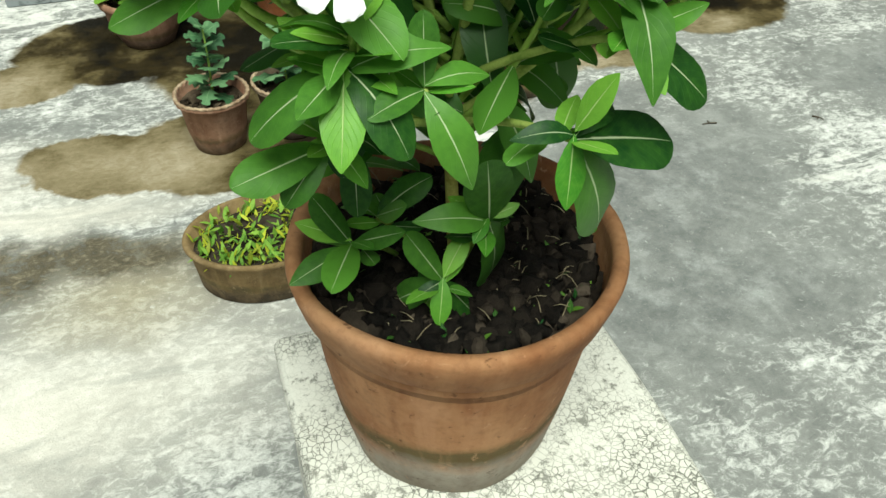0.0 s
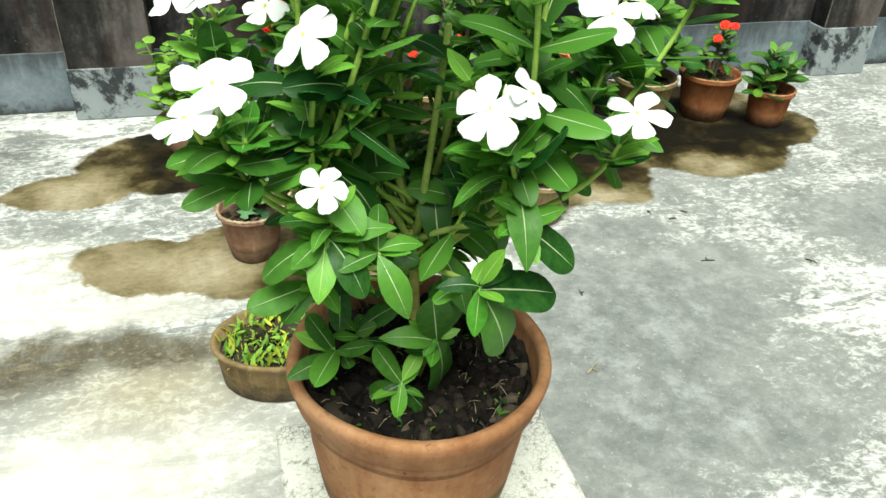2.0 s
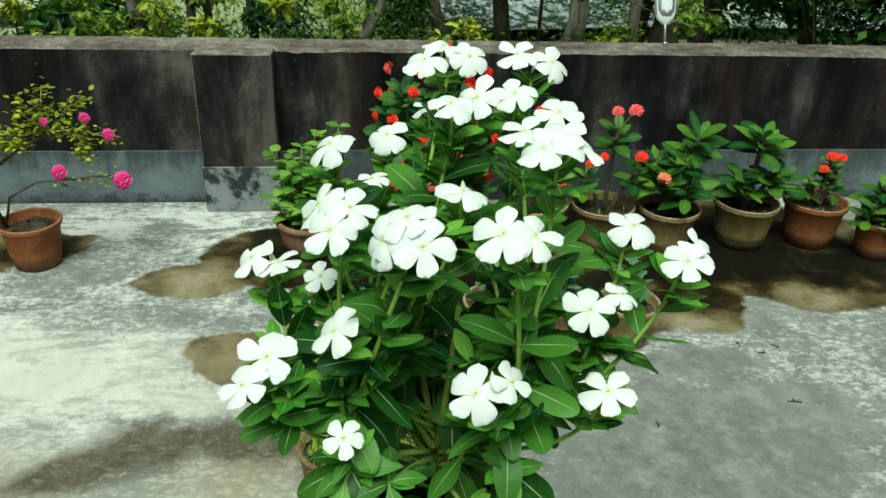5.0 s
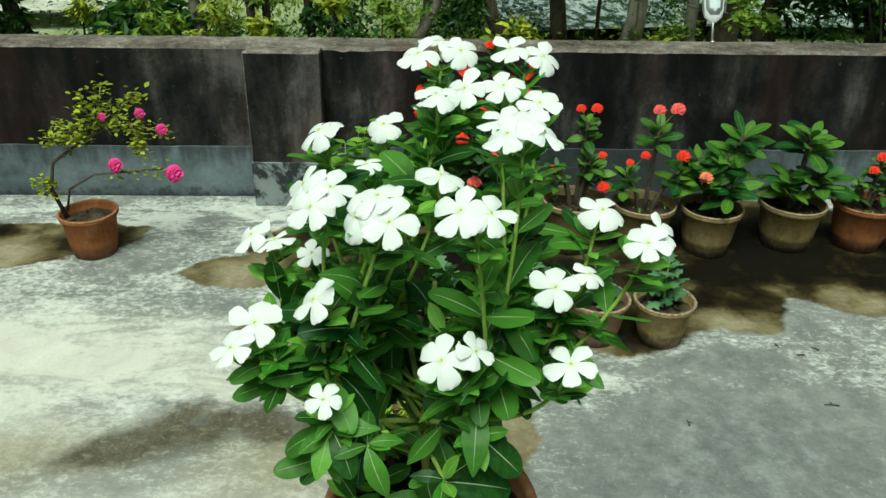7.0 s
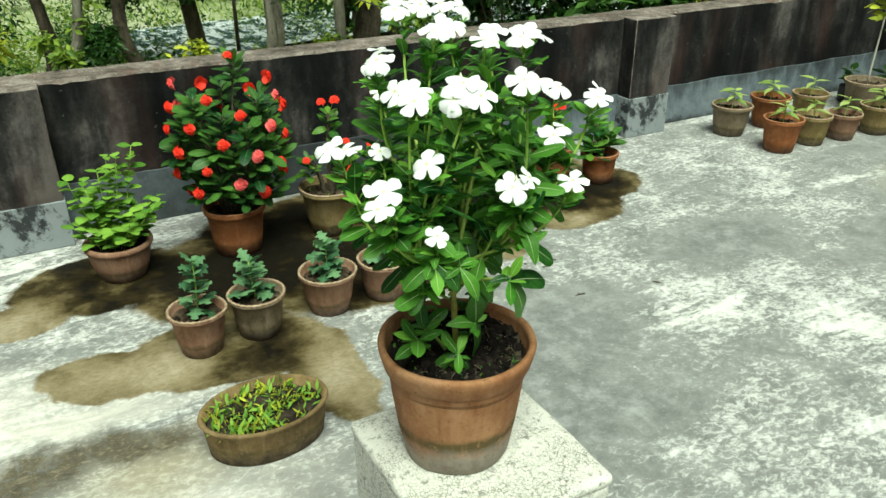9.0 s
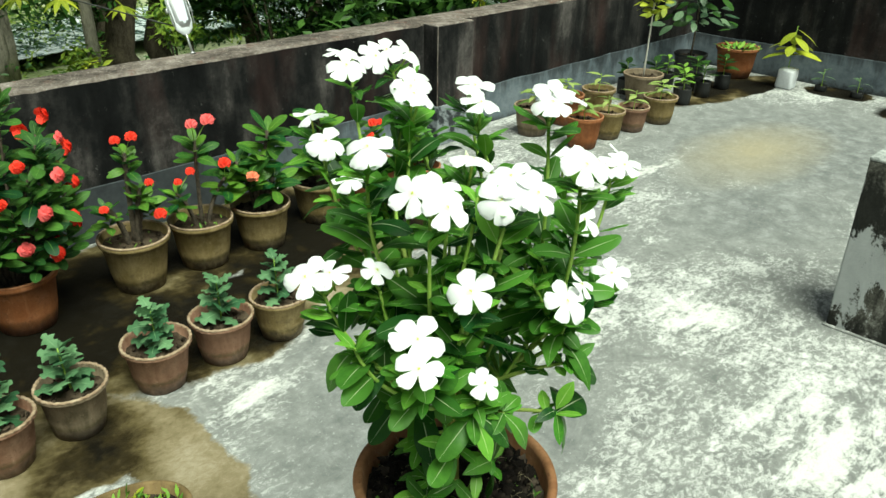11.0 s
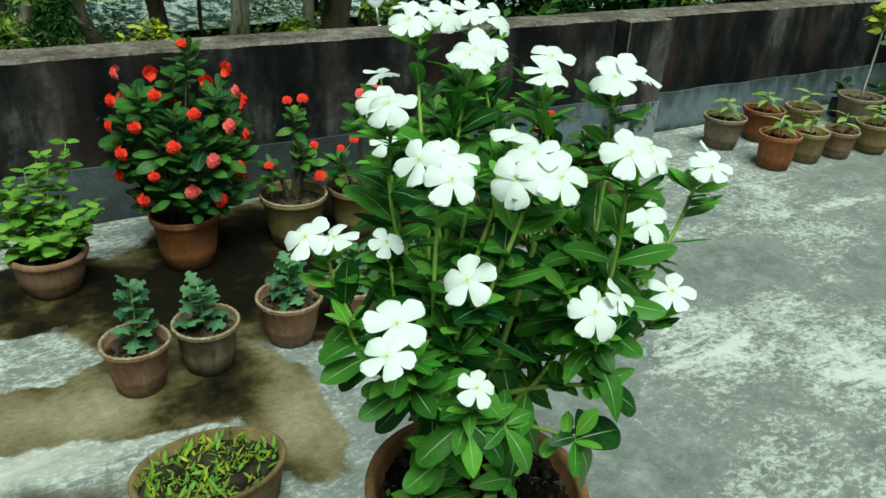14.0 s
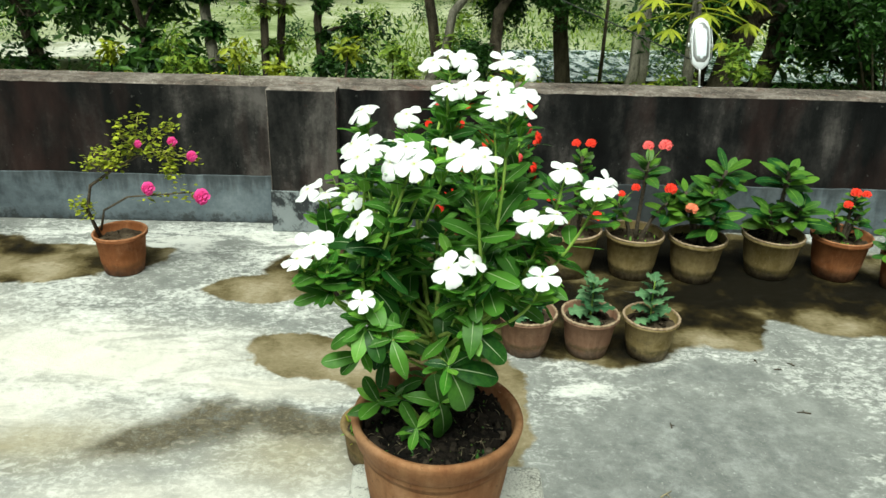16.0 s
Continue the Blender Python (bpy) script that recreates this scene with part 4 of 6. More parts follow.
P_LEAF = [leaf_mesh("leaf", LEAF_P, "obovate" if i % 3 else "elliptic", 0.4 + 0.04 * (i % 3), 0.15 + 0.2 * (i % 2), 0.05 + 0.2 * (i % 4), 9, 2, 0.09 * (i % 3 - 1), 0.03, i) for i in range(6)]
P_BROAD = [leaf_mesh("leaf", LEAF_P, "obovate", 0.55, 0.2, 0.15 + 0.2 * i, 10, 2, 0, 0.03, i) for i in range(2)]
P_YOUNG = [leaf_mesh("leaf", LEAF_Y, "elliptic", 0.42, 0.3, 0.05 + 0.15 * i, 8, 2, 0, 0.01, i) for i in range(3)]
PETALS = [leaf_mesh("petal", PETAL, "petal", 0.82 + 0.07 * i, 0.05, 0.04 + 0.2 * i, 6, 2, 0.09, 0.012, i) for i in range(3)]
bm = bmesh.new()
tube(bm, [(0, 0, -0.022), (0, 0, -0.008), (0, 0, 0.0004)], 0.0011, 0.0016, 6)
lathe(bm, [(0.0013, 0.0001), (0.0015, 0.0009), (0.0006, 0.0012)], 8)
FLOWER_EYE = mesh_of("flower", bm, EYE_GREEN)
bm = bmesh.new()
lathe(bm, [(0.001, 0), (0.0022, 0.006), (0.0036, 0.014), (0.0024, 0.021), (0.0004, 0.026)], 8)
BUD = mesh_of("bud", bm, PETAL)
bm = bmesh.new()
lathe(bm, [(0.001, 0), (0.0015, 0.01), (0.0011, 0.024), (0.0002, 0.03)], 6)
POD = mesh_of("seed_pod", bm, STEM)

base_p = Vector((-0.01, -0.004, 0.164))
local = lambda x, y, z: Vector((x - PX, y - PY, z - POT_Z)) / GROW
leaf_count, rest, rest_young = [0], [], []


# flower heads: the flowers of each one, by place
LOWER = [[(0.17, 0.496, 1.334), (0.188, 0.517, 1.347)], [(0.25, 0.487, 1.283)], [(0.162, 0.648, 1.37), (0.187, 0.642, 1.367)], [(0.228, 0.617, 1.365)], [(0.245, 0.505, 1.379)],
         [(0.357, 0.473, 1.337), (0.387, 0.477, 1.344)], [(0.476, 0.496, 1.316)], [(0.278, 0.72, 1.42)], [(0.462, 0.531, 1.377), (0.498, 0.555, 1.377)], [(0.512, 0.591, 1.427)],
         [(0.543, 0.536, 1.42), (0.558, 0.552, 1.424)]]
UPPER = [[(0.233, 0.57, 1.461), (0.243, 0.535, 1.455), (0.258, 0.556, 1.464)], [(0.24, 0.641, 1.487)], [(0.285, 0.507, 1.459), (0.313, 0.487, 1.464), (0.303, 0.512, 1.476)],
         [(0.37, 0.475, 1.48), (0.394, 0.477, 1.477)], [(0.412, 0.55, 1.517), (0.443, 0.552, 1.519), (0.427, 0.562, 1.524)], [(0.417, 0.652, 1.495)], [(0.461, 0.702, 1.497)],
         [(0.353, 0.694, 1.508)], [(0.384, 0.732, 1.503)], [(0.334, 0.785, 1.526), (0.357, 0.82, 1.532), (0.382, 0.79, 1.529)], [(0.442, 0.838, 1.52), (0.482, 0.838, 1.511)],
         [(0.43, 0.774, 1.494)], [(0.347, 0.878, 1.445)], [(0.295, 0.78, 1.446)], [(0.357, 0.607, 1.455)]]
SMALL = {(0.25, 0.487, 1.283), (0.387, 0.477, 1.344), (0.228, 0.617, 1.365), (0.278, 0.72, 1.42), (0.498, 0.555, 1.377), (0.558, 0.552, 1.424)}
# leaves keep clear of the flowers, towards the light and the open side
FACES = [local(*at) + away for head in LOWER + UPPER for at in head for away in (Vector((0.002, -0.01, 0.018)), Vector((-0.006, -0.036, 0.03)), SUN_DIR * 0.045, SUN_DIR * 0.07)]


def p_leaf(p, d, up, s, young=False, broad=False):
    tip = Vector(p) + Vector(d).normalized() * s
    if any((Vector(p).lerp(tip, t) - f).length < 0.023 for f in FACES for t in (0.35, 0.65, 0.95)):
        return
    leaf_count[0] += 1
    if leaf_count[0] > 300:
        (rest_young if young else rest).append((rng.choice(P_YOUNG if young else P_LEAF), aim(p, d, up, s)))
        return
    put("leaf", rng.choice(P_BROAD if broad else P_YOUNG if young else P_LEAF), peri, aim(p, d, up, s))


def p_flower(p, n, s):
    fl = put("flower", FLOWER_EYE, peri, aim(p, n.orthogonal(), n, 1.0))
    spin = rng.uniform(0, 72)
    for k in range(5):
        a = radians(spin + 72 * k + rng.uniform(-5, 5))
        d = Vector((math.cos(a), math.sin(a), rng.uniform(-0.12, 0.16)))
        put("petal", rng.choice(PETALS), fl, aim(Vector((0, 0, 0.0006 * (k % 3))), d, UP + jig(0.12), s * rng.uniform(0.94, 1.06)))


FORKS = [Vector(e) for e in ((0.07, -0.075, 0.25), (-0.1, -0.06, 0.25), (-0.03, 0.06, 0.36), (0.075, 0.07, 0.37), (0.01, -0.05, 0.36), (-0.08, 0.02, 0.34), (0.09, -0.01, 0.33))]
FORK_WAYS = [bend(base_p + Vector((0.002, 0, 0.085 + e.z * 0.2)), base_p + Vector((e.x * 0.5, e.y * 0.5, 0.06 + e.z * 0.48)), base_p + e, 8) for e in FORKS]


def sprig(tip, flowers, pairs=5, bare=0.25, size=0.066, start=None, r=0.0025, sag=0.0, lowest=0.425):
    """A branch from the woody base to tip: opposite leaves in crossed pairs, small bright ones at its end, then its flowers."""
    tip = Vector(tip)
    out = Vector((tip.x, tip.y - base_p.y, 0))
    if start is None:
        way = min(FORK_WAYS, key=lambda w: (w[-1] - base_p - out * 0.7 - UP * 0.5 * (tip.z - base_p.z)).length + rng.uniform(0, 0.04))
        high = [p for p in way[4:] if p.z < tip.z - 0.07] or [way[4]]
        start = rng.choice(high[-3:])
    mid = start.lerp(tip, 0.5) + Vector((out.x * 0.18, out.y * 0.18, -0.015 - sag))
    pts = bend(start, mid, tip, 10)
    bm = bmesh.new()
    tube(bm, pts, r, 0.0018, 6)
    part("branch", bm, STEM, peri)
    quarter = rng.uniform(0, 90)
    for i in range(pairs):
        t = bare + (0.97 - bare) * i / max(1, pairs - 1)
        k = min(9, int(t * 10))
        p = pts[k].lerp(pts[k + 1], t * 10 - k)
        d = (pts[k + 1] - pts[k]).normalized()
        a = d.orthogonal().normalized()
        a.rotate(Matrix.Rotation(radians(quarter + 90 * i + rng.uniform(-25, 25)), 3, d))
        late = (t - bare) / (1 - bare)
        s = size * (1.08 - 0.5 * late ** 2) * rng.uniform(0.82, 1.15)
        if p.z < lowest:
            continue
        for sg in (1, -1):
            dr = a * sg + d * (0.2 + 0.7 * late) + DOWN * rng.uniform(-0.55, 0.5) * (1 - 0.7 * late) + jig(0.4)
            p_leaf(p, dr, UP + d * 0.3 + Vector((-0.08, -0.2, 0)) + jig(0.45), s, late > 0.8)
        if late < 0.75 and rng.random() < 0.38:
            # a small side shoot in the leaf's axil
            for j in range(4):
                b = a.copy()
                b.rotate(Matrix.Rotation(radians(90 * j + 40), 3, d))
                p_leaf(p + d * 0.006 + a * 0.004, b + d * (0.5 + 0.3 * (j % 2)) + jig(0.2), UP + jig(0.3), rng.uniform(0.016, 0.03), True)
    if not flowers:
        # the growing tip
        for k in range(6):
            w = 1.05 * k + quarter
            p_leaf(pts[-1] - UP * 0.002 * k, Vector((math.cos(w), math.sin(w), 0.9 - 0.12 * k)), UP + jig(0.3), rng.uniform(0.016, 0.032), k < 4)
    return pts[-1], (pts[-1] - pts[-3]).normalized()


# woody base: main stem and its forks
bm = bmesh.new()
tube(bm, bend(base_p + Vector((0.012, 0.004, -0.03)), base_p + Vector((0.004, 0, 0.06)), base_p + Vector((0.0, 0.0, 0.17)), 8), 0.0056, 0.004, 10)
for way in FORK_WAYS:
    bm2 = bmesh.new()
    tube(bm2, way, 0.0036, 0.0024, 7)
    part("branch", bm2, FORKED, peri)
part("stem", bm, WOOD, peri, "woody yellow-brown main stem")

# low shoots that rise from the soil: where each starts, its node, then its leaves (foot, tip, stretch)
LOW = [((0.316, 0.634, 0.985), (0.264, 0.582, 1.057)), ((0.324, 0.566, 0.985), (0.321, 0.555, 1.03)), ((0.345, 0.6, 0.985), (0.353, 0.557, 1.076)), ((0.335, 0.61, 1.1), (0.273, 0.599, 1.128)),
       ((0.338, 0.6, 1.13), (0.245, 0.521, 1.182)), ((0.34, 0.6, 1.13), (0.362, 0.477, 1.19)), ((0.34, 0.6, 1.15), (0.288, 0.492, 1.222)), ((0.33, 0.61, 1.0), (0.287, 0.603, 1.06)),
       ((0.342, 0.6, 1.16), (0.392, 0.49, 1.236)), ((0.338, 0.6, 1.16), (0.253, 0.503, 1.232))]
ROSETTES = [[(0.212, 0.565, 1.05), (0.24, 0.59, 1.103), (0.24, 0.53, 1.073), (0.297, 0.555, 1.08), (0.274, 0.556, 1.07), (0.226, 0.6, 1.07)],
            [(0.279, 0.58, 1.0), (0.348, 0.552, 0.99), (0.296, 0.565, 1.076), (0.3, 0.545, 1.03), (0.297, 0.56, 0.985), (0.345, 0.57, 1.06), (0.31, 0.53, 1.0)],
            [(0.309, 0.54, 1.113), (0.343, 0.535, 1.14), (0.372, 0.553, 1.002), (0.372, 0.565, 1.145), (0.376, 0.555, 1.085), (0.335, 0.54, 1.07), (0.385, 0.585, 1.11)],
            [(0.266, 0.562, 1.09), (0.238, 0.58, 1.118), (0.255, 0.59, 1.15), (0.29, 0.57, 1.135), (0.25, 0.625, 1.12)]]
TIERS = [[(0.188, 0.5, 1.18), (0.213, 0.502, 1.157), (0.284, 0.517, 1.195), (0.24, 0.53, 1.215), (0.215, 0.545, 1.2), (0.262, 0.492, 1.165)],
         [(0.4, 0.462, 1.122), (0.438, 0.482, 1.176), (0.405, 0.5, 1.21), (0.33, 0.472, 1.207), (0.355, 0.46, 1.15), (0.375, 0.465, 1.23)],
         [(0.307, 0.448, 1.186), (0.255, 0.475, 1.225), (0.29, 0.5, 1.26), (0.325, 0.49, 1.235)],
         [(0.32, 0.598, 1.103), (0.265, 0.635, 1.07), (0.3, 0.57, 1.09)],
         [(0.385, 0.475, 1.278), (0.422, 0.47, 1.258), (0.438, 0.5, 1.23), (0.442, 0.468, 1.2), (0.368, 0.465, 1.24), (0.4, 0.458, 1.212)],
         [(0.292, 0.48, 1.262), (0.193, 0.495, 1.215), (0.222, 0.472, 1.228), (0.282, 0.458, 1.21), (0.24, 0.458, 1.2), (0.225, 0.52, 1.252)]]
for i, ((start, knot), tips) in enumerate(zip(LOW, ROSETTES + TIERS)):
    a, b = local(*start), local(*knot)
    bm = bmesh.new()
    tube(bm, bend(a, a.lerp(b, 0.55) + UP * 0.012, b, 7), 0.003 if i > 3 else 0.0022, 0.0017, 7)
    part("branch", bm, FORKED if i > 3 else STEM, peri)
    for k, e in enumerate(tips):
        e = local(*e)
        p_leaf(b + UP * 0.001 * k, e - b, UP + Vector((0, -0.55, 0)) + jig(0.2), (e - b).length * 0.92, k > 3, (e - b).length > 0.06)
    for k in range(4):
        t = a.lerp(b, 0.98 - 0.07 * k)
        w = 2.4 * k + i
        p_leaf(t, Vector((math.cos(w), math.sin(w) * 0.8 - 0.2, 0.35)), UP + jig(0.3), rng.uniform(0.02, 0.034), k < 2)

# leaves round the far side of the stem, just over the pot
for k in range(30):
    a = 0.1 + 2.95 * ((k * 0.618) % 1)
    b = base_p + Vector((0.03 * math.cos(a), 0.03 * math.sin(a), 0.07 + 0.19 * k / 30))
    p_leaf(b, Vector((math.cos(a), math.sin(a) * 0.9, 0.25 - 0.5 * (k % 3) / 2)), UP + jig(0.35), 0.038 + 0.022 * ((k * 7) % 5) / 4, k % 5 == 4)

for head in LOWER + UPPER:
    spots = [local(*at) for at in head]
    mid = sum(spots, Vector()) / len(spots)
    out = Vector((mid.x, mid.y - 0.02, 0))
    high = mid.z > 0.6
    face = (out * (1.3 if high else 2.0) + Vector((-0.15, -0.36 if high else -0.24, 0)) + UP * (1.05 if high else 1.15)).normalized()
    if mid.y > 0.1:
        face = (face + Vector((0, -0.3, 0))).normalized()
    tip, d = sprig(mid - face * 0.026 - UP * 0.004, len(spots), 8 if high else 7, 0.22, 0.054)
    for k, p in enumerate(spots):
        away = p - mid
        n = (face + away * (14 if len(spots) > 1 else 0) + jig(0.26)).normalized()
        bmx = bmesh.new()
        tube(bmx, [tip, tip.lerp(p - n * 0.02, 0.6), p - n * 0.018], 0.0013, 0.001, 5)
        part("flower_stalk", bmx, STEM, peri)
        p_flower(p, n, (0.018 if head[k] in SMALL else 0.0238) * rng.uniform(0.95, 1.05))
    for k in range(8):
        a = 6.283 * k / 8 + rng.uniform(0, 1)
        p_leaf(tip - d * 0.003 * k, Vector((math.cos(a), math.sin(a), 0.3)) + d * 0.25, UP + jig(0.2), rng.uniform(0.026, 0.046) * (0.75 if k % 3 == 0 else 1.0), k % 3 == 0)
    for k in range(1 if high and len(spots) == 1 else 0):
        put("seed_pod", POD, peri, aim(tip - d * 0.01, Vector((1, 0, 0)), UP + jig(0.5), rng.uniform(0.9, 1.2)))
    if len(spots) > 1 or high:
        put("bud", BUD, peri, aim(tip + UP * 0.01, UP.orthogonal(), UP + jig(0.35), rng.uniform(0.7, 1.0)))
# leafy shoots without flowers that fill the middle of the bush
for k in range(26):
    a = 2.4 * k
    q = 0.05 + 0.1 * ((k * 7) % 5) / 4
    z = 0.4 + 0.23 * ((k * 5) % 26) / 26
    top = Vector((q * math.cos(a) - 0.01, -0.02 + q * math.sin(a), z))
    if all((top - f).length > 0.042 for f in FACES):
        sprig(top, 0, 5, 0.4, 0.048)

# lower leafy shoots close round the stem
for k in range(13):
    a = 0.2 + 0.22 * k
    sprig((0.085 * math.cos(a) - 0.01, 0.015 + 0.06 * math.sin(a), 0.34 + 0.012 * (k * 4 % 13)), 0, 5, 0.35, 0.046, base_p + Vector((0, 0.01, 0.1 + 0.008 * k)), 0.0025, 0.0, 0.31)

# leafy shoots at half height, between the low ones and the flower heads
for k in range(20):
    a = 2.4 * k + 0.3
    q = 0.05 + 0.075 * ((k * 3) % 5) / 4
    top = Vector((q * math.cos(a) - 0.005, q * math.sin(a) - 0.015, 0.345 + 0.105 * ((k * 7) % 20) / 20))
    if (top.y > -0.05 or top.z > 0.4) and all((top - f).length > 0.042 for f in FACES):
        sprig(top, 0, 4, 0.4, 0.052, base_p + Vector((0.0, 0.0, 0.12 + 0.004 * k)), 0.0024, 0.0, 0.3)

# weeds, straw and flakes on the soil
bm = bmesh.new()
rd = random.Random(4)
for _ in range(90):
    a, q = rd.uniform(0, 6.283), 0.1 * math.sqrt(rd.random())
    p = Vector((q * math.cos(a), q * math.sin(a), 0.181 + 0.005 * rd.random()))
    d = Vector((rd.uniform(-1, 1), rd.uniform(-1, 1), rd.uniform(0.0, 0.5))).normalized() * rd.uniform(0.005, 0.018)
    tube(bm, [p, p + d * 0.5 + UP * 0.002, p + d], 0.00035, 0.0002, 4)
tagged(part("straw", bm, STRAW, peri, "bits of dry straw on the soil"), kind="stuff")
WEED = leaf_mesh("weed_leaf", LEAF_M, "lance", 0.35, 0.2, 0.3, 5, 1)
LOW_WEED = leaf_mesh("weed_leaf", LEAF_E, "lance", 0.4, 0.2, 0.3, 5, 1)
for _ in range(240):
    a, q = rd.uniform(0, 6.283), 0.1 * math.sqrt(rd.random())
    put("weed_leaf", LOW_WEED, peri, aim((q * math.cos(a), q * math.sin(a), 0.179), (rd.uniform(-1, 1), rd.uniform(-1, 1), rd.uniform(0.2, 1)), UP, rd.uniform(0.006, 0.013)))

# the leaves past the first three hundred, joined
for leaves, green, kindname in ((rest, LEAF_P, "foliage"), (rest_young, LEAF_Y, "young_foliage")):
    bm = bmesh.new()
    for me, m in leaves:
        k = len(bm.verts)
        bm.from_mesh(me)
        bm.verts.ensure_lookup_table()
        for v in bm.verts[k:]:
            v.co = m @ v.co
    tagged(part(kindname, bm, green, peri), kind="stuff")

# ---- crown of thorns in pots along the wall ----
E_LEAF = [leaf_mesh("leaf", LEAF_E, "elliptic" if i % 2 else "obovate", 0.34 + 0.04 * i, 0.25, 0.1 + 0.15 * i, 7, 1, 0, 0.02, i) for i in range(4)]
bm = bmesh.new()


def bract_mesh(name, mat):
    """A tight head of paired rounded bracts."""
    bm = bmesh.new()
    uvl = bm.loops.layers.uv.new("UVMap")
    rd = random.Random(11)
    for k in range(11):
        a = 2.4 * k
        tilt = 0.25 + 0.9 * (k / 11)
        d = Vector((math.cos(a) * math.sin(tilt), math.sin(a) * math.sin(tilt), math.cos(tilt)))
        c = d * 0.55
        u, v = d.orthogonal().normalized(), d.cross(d.orthogonal()).normalized()
        n = 8
        mid = bm.verts.new(c - d * 0.1)
        ring = [bm.verts.new(c + (u * math.cos(q) + v * math.sin(q)) * 0.42 * rd.uniform(0.85, 1.1) + d * 0.08 * math.cos(2 * q)) for q in (2 * math.pi * i / n for i in range(n))]
        for i in range(n):
            f = bm.faces.new((mid, ring[i], ring[(i + 1) % n]))
            for lp in f.loops:
                lp[uvl].uv = (0.5, 0.0 if lp.vert is mid else 1.0)
    return mesh_of(name, bm, mat)


HEADS = {"red": bract_mesh("flower_head", RED), "rose": bract_mesh("flower_head", ROSE), "coral": bract_mesh("flower_head", CORAL), "magenta": bract_mesh("flower_head", MAGENTA)}


def thorny(ob, top, stems, heads, leaf=0.07, per=12, colour="red", thick=0.011, leaves=None):
    """Thick thorny stems with rosettes of leaves at their ends, and flower heads on stalks."""
    thorns = bmesh.new()
    for k, (dx, dy, h) in enumerate(stems):
        s = Vector((dx * 0.25, dy * 0.25, top - 0.02))
        e = Vector((dx, dy, h))
        pts = bend(s, s.lerp(e, 0.5) + Vector((dx * -0.25, dy * -0.25, 0.02)), e, 7)
        bm = bmesh.new()
        tube(bm, pts, thick, thick * 0.7, 8)
        for _ in range(26):
            i = rng.randrange(7)
            p = pts[i].lerp(pts[i + 1], rng.random())
            d = Vector((rng.uniform(-1, 1), rng.uniform(-1, 1), rng.uniform(-0.1, 0.4))).normalized()
            tube(thorns, [p + d * thick * 0.6, p + d * (thick + 0.012)], 0.0016, 0.0003, 4, False)
        part("stem", bm, THORN, ob)
        for i in range(per):
            a, t = 2.4 * i + k, i / per
            p = pts[-1] - UP * 0.1 * (1 - t)
            d = Vector((math.cos(a), math.sin(a), 0.45 + 0.9 * t ** 2 + rng.uniform(-0.5, 0.4)))
            put("leaf", rng.choice(leaves or E_LEAF), ob, aim(p, d, UP + Vector((0, -0.4, 0)) + jig(0.3), leaf * rng.uniform(0.75, 1.2) * (1 - 0.25 * t)))
    tagged(part("thorn_cover", thorns, THORN, ob), kind="stuff")
    for (x, y, z), s, *c in heads:
        p = Vector((x, y, z))
        q = min((Vector(st) for st in stems), key=lambda v: (v - p).length)
        bm = bmesh.new()
        tube(bm, bend(q - UP * 0.02, q.lerp(p, 0.5) + UP * 0.01, p, 5), 0.002, 0.0015, 5)
        part("flower_stalk", bm, STEM, ob)
        put("flower_head", HEADS[c[0] if c else colour], ob, aim(p, (1, 0, 0), (0, -0.5, 1), s * 1.25), "rosy red flower head" if c and c[0] == "rose" else "")


# the large bush
big = potted("potted_crown_of_thorns", (0.56, 3.23, 0), 0.15, 0.24, 0.11, CLAY_RED, "large crown of thorns bush with red flowers in orange clay pot", "potted plant", "pots along the wall", 21, rim=0.03, seg=40)
stems = []
for k in range(34):
    a, t = 2.4 * k, (k + 0.5) / 34
    z = 0.34 + 0.47 * t
    w = 0.225 * max(0.05, 1 - (abs(z - 0.6) / 0.34) ** 3) ** 0.5
    stems.append((w * math.cos(a) * (0.75 + 0.25 * (k % 2)), w * math.sin(a) * 0.8, z))
stems.append((0.06, 0.0, 0.93))
stems = [(x + 0.02, y, z) for x, y, z in stems]
BUSH_LEAF = [leaf_mesh("leaf", LEAF_T, "elliptic" if i % 2 else "obovate", 0.4 + 0.04 * i, 0.25, 0.1 + 0.2 * i, 7, 1, 0, 0.02, i) for i in range(3)]
thorny(big, 0.22, stems, [], 0.104, 15, thick=0.006, leaves=BUSH_LEAF)
for k in range(36):
    a, t = 2.4 * k + 0.4, (k + 0.5) / 36
    z = 0.3 + 0.55 * t
    w = 0.255 * max(0.1, 1 - (abs(z - 0.6) / 0.37) ** 3) ** 0.5
    put("flower_head", HEADS["rose" if k % 4 == 3 else "red"], big, aim((0.02 + w * math.cos(a), w * math.sin(a) * 0.85, z), (0, 0, 1), (math.cos(a), math.sin(a), 0.7), rng.uniform(0.036, 0.052)))
put("flower_head", HEADS["red"], big, aim((0.06, 0.0, 0.95), (1, 0, 0), (0, -0.3, 1), 0.034))

ROW = "pots along the wall"
p2 = potted("potted_crown_of_thorns", (1.051, 3.225, 0), 0.155, 0.247, 0.105, CLAY_TAN, "crown of thorns with small red flowers in tan clay pot", "potted plant", ROW, 22, soil_mat=DRYSOIL)
thorny(p2, 0.21, [(0.02, 0.0, 0.62), (0.05, -0.03, 0.46), (-0.09, 0.01, 0.40), (0.09, 0.02, 0.4)], [((-0.02, -0.03, 0.69), 0.026), ((0.05, -0.03, 0.69), 0.03), ((0.1, -0.02, 0.47), 0.024), ((-0.12, -0.04, 0.41), 0.024), ((0.11, -0.06, 0.33), 0.034)], 0.095, 15, thick=0.014)
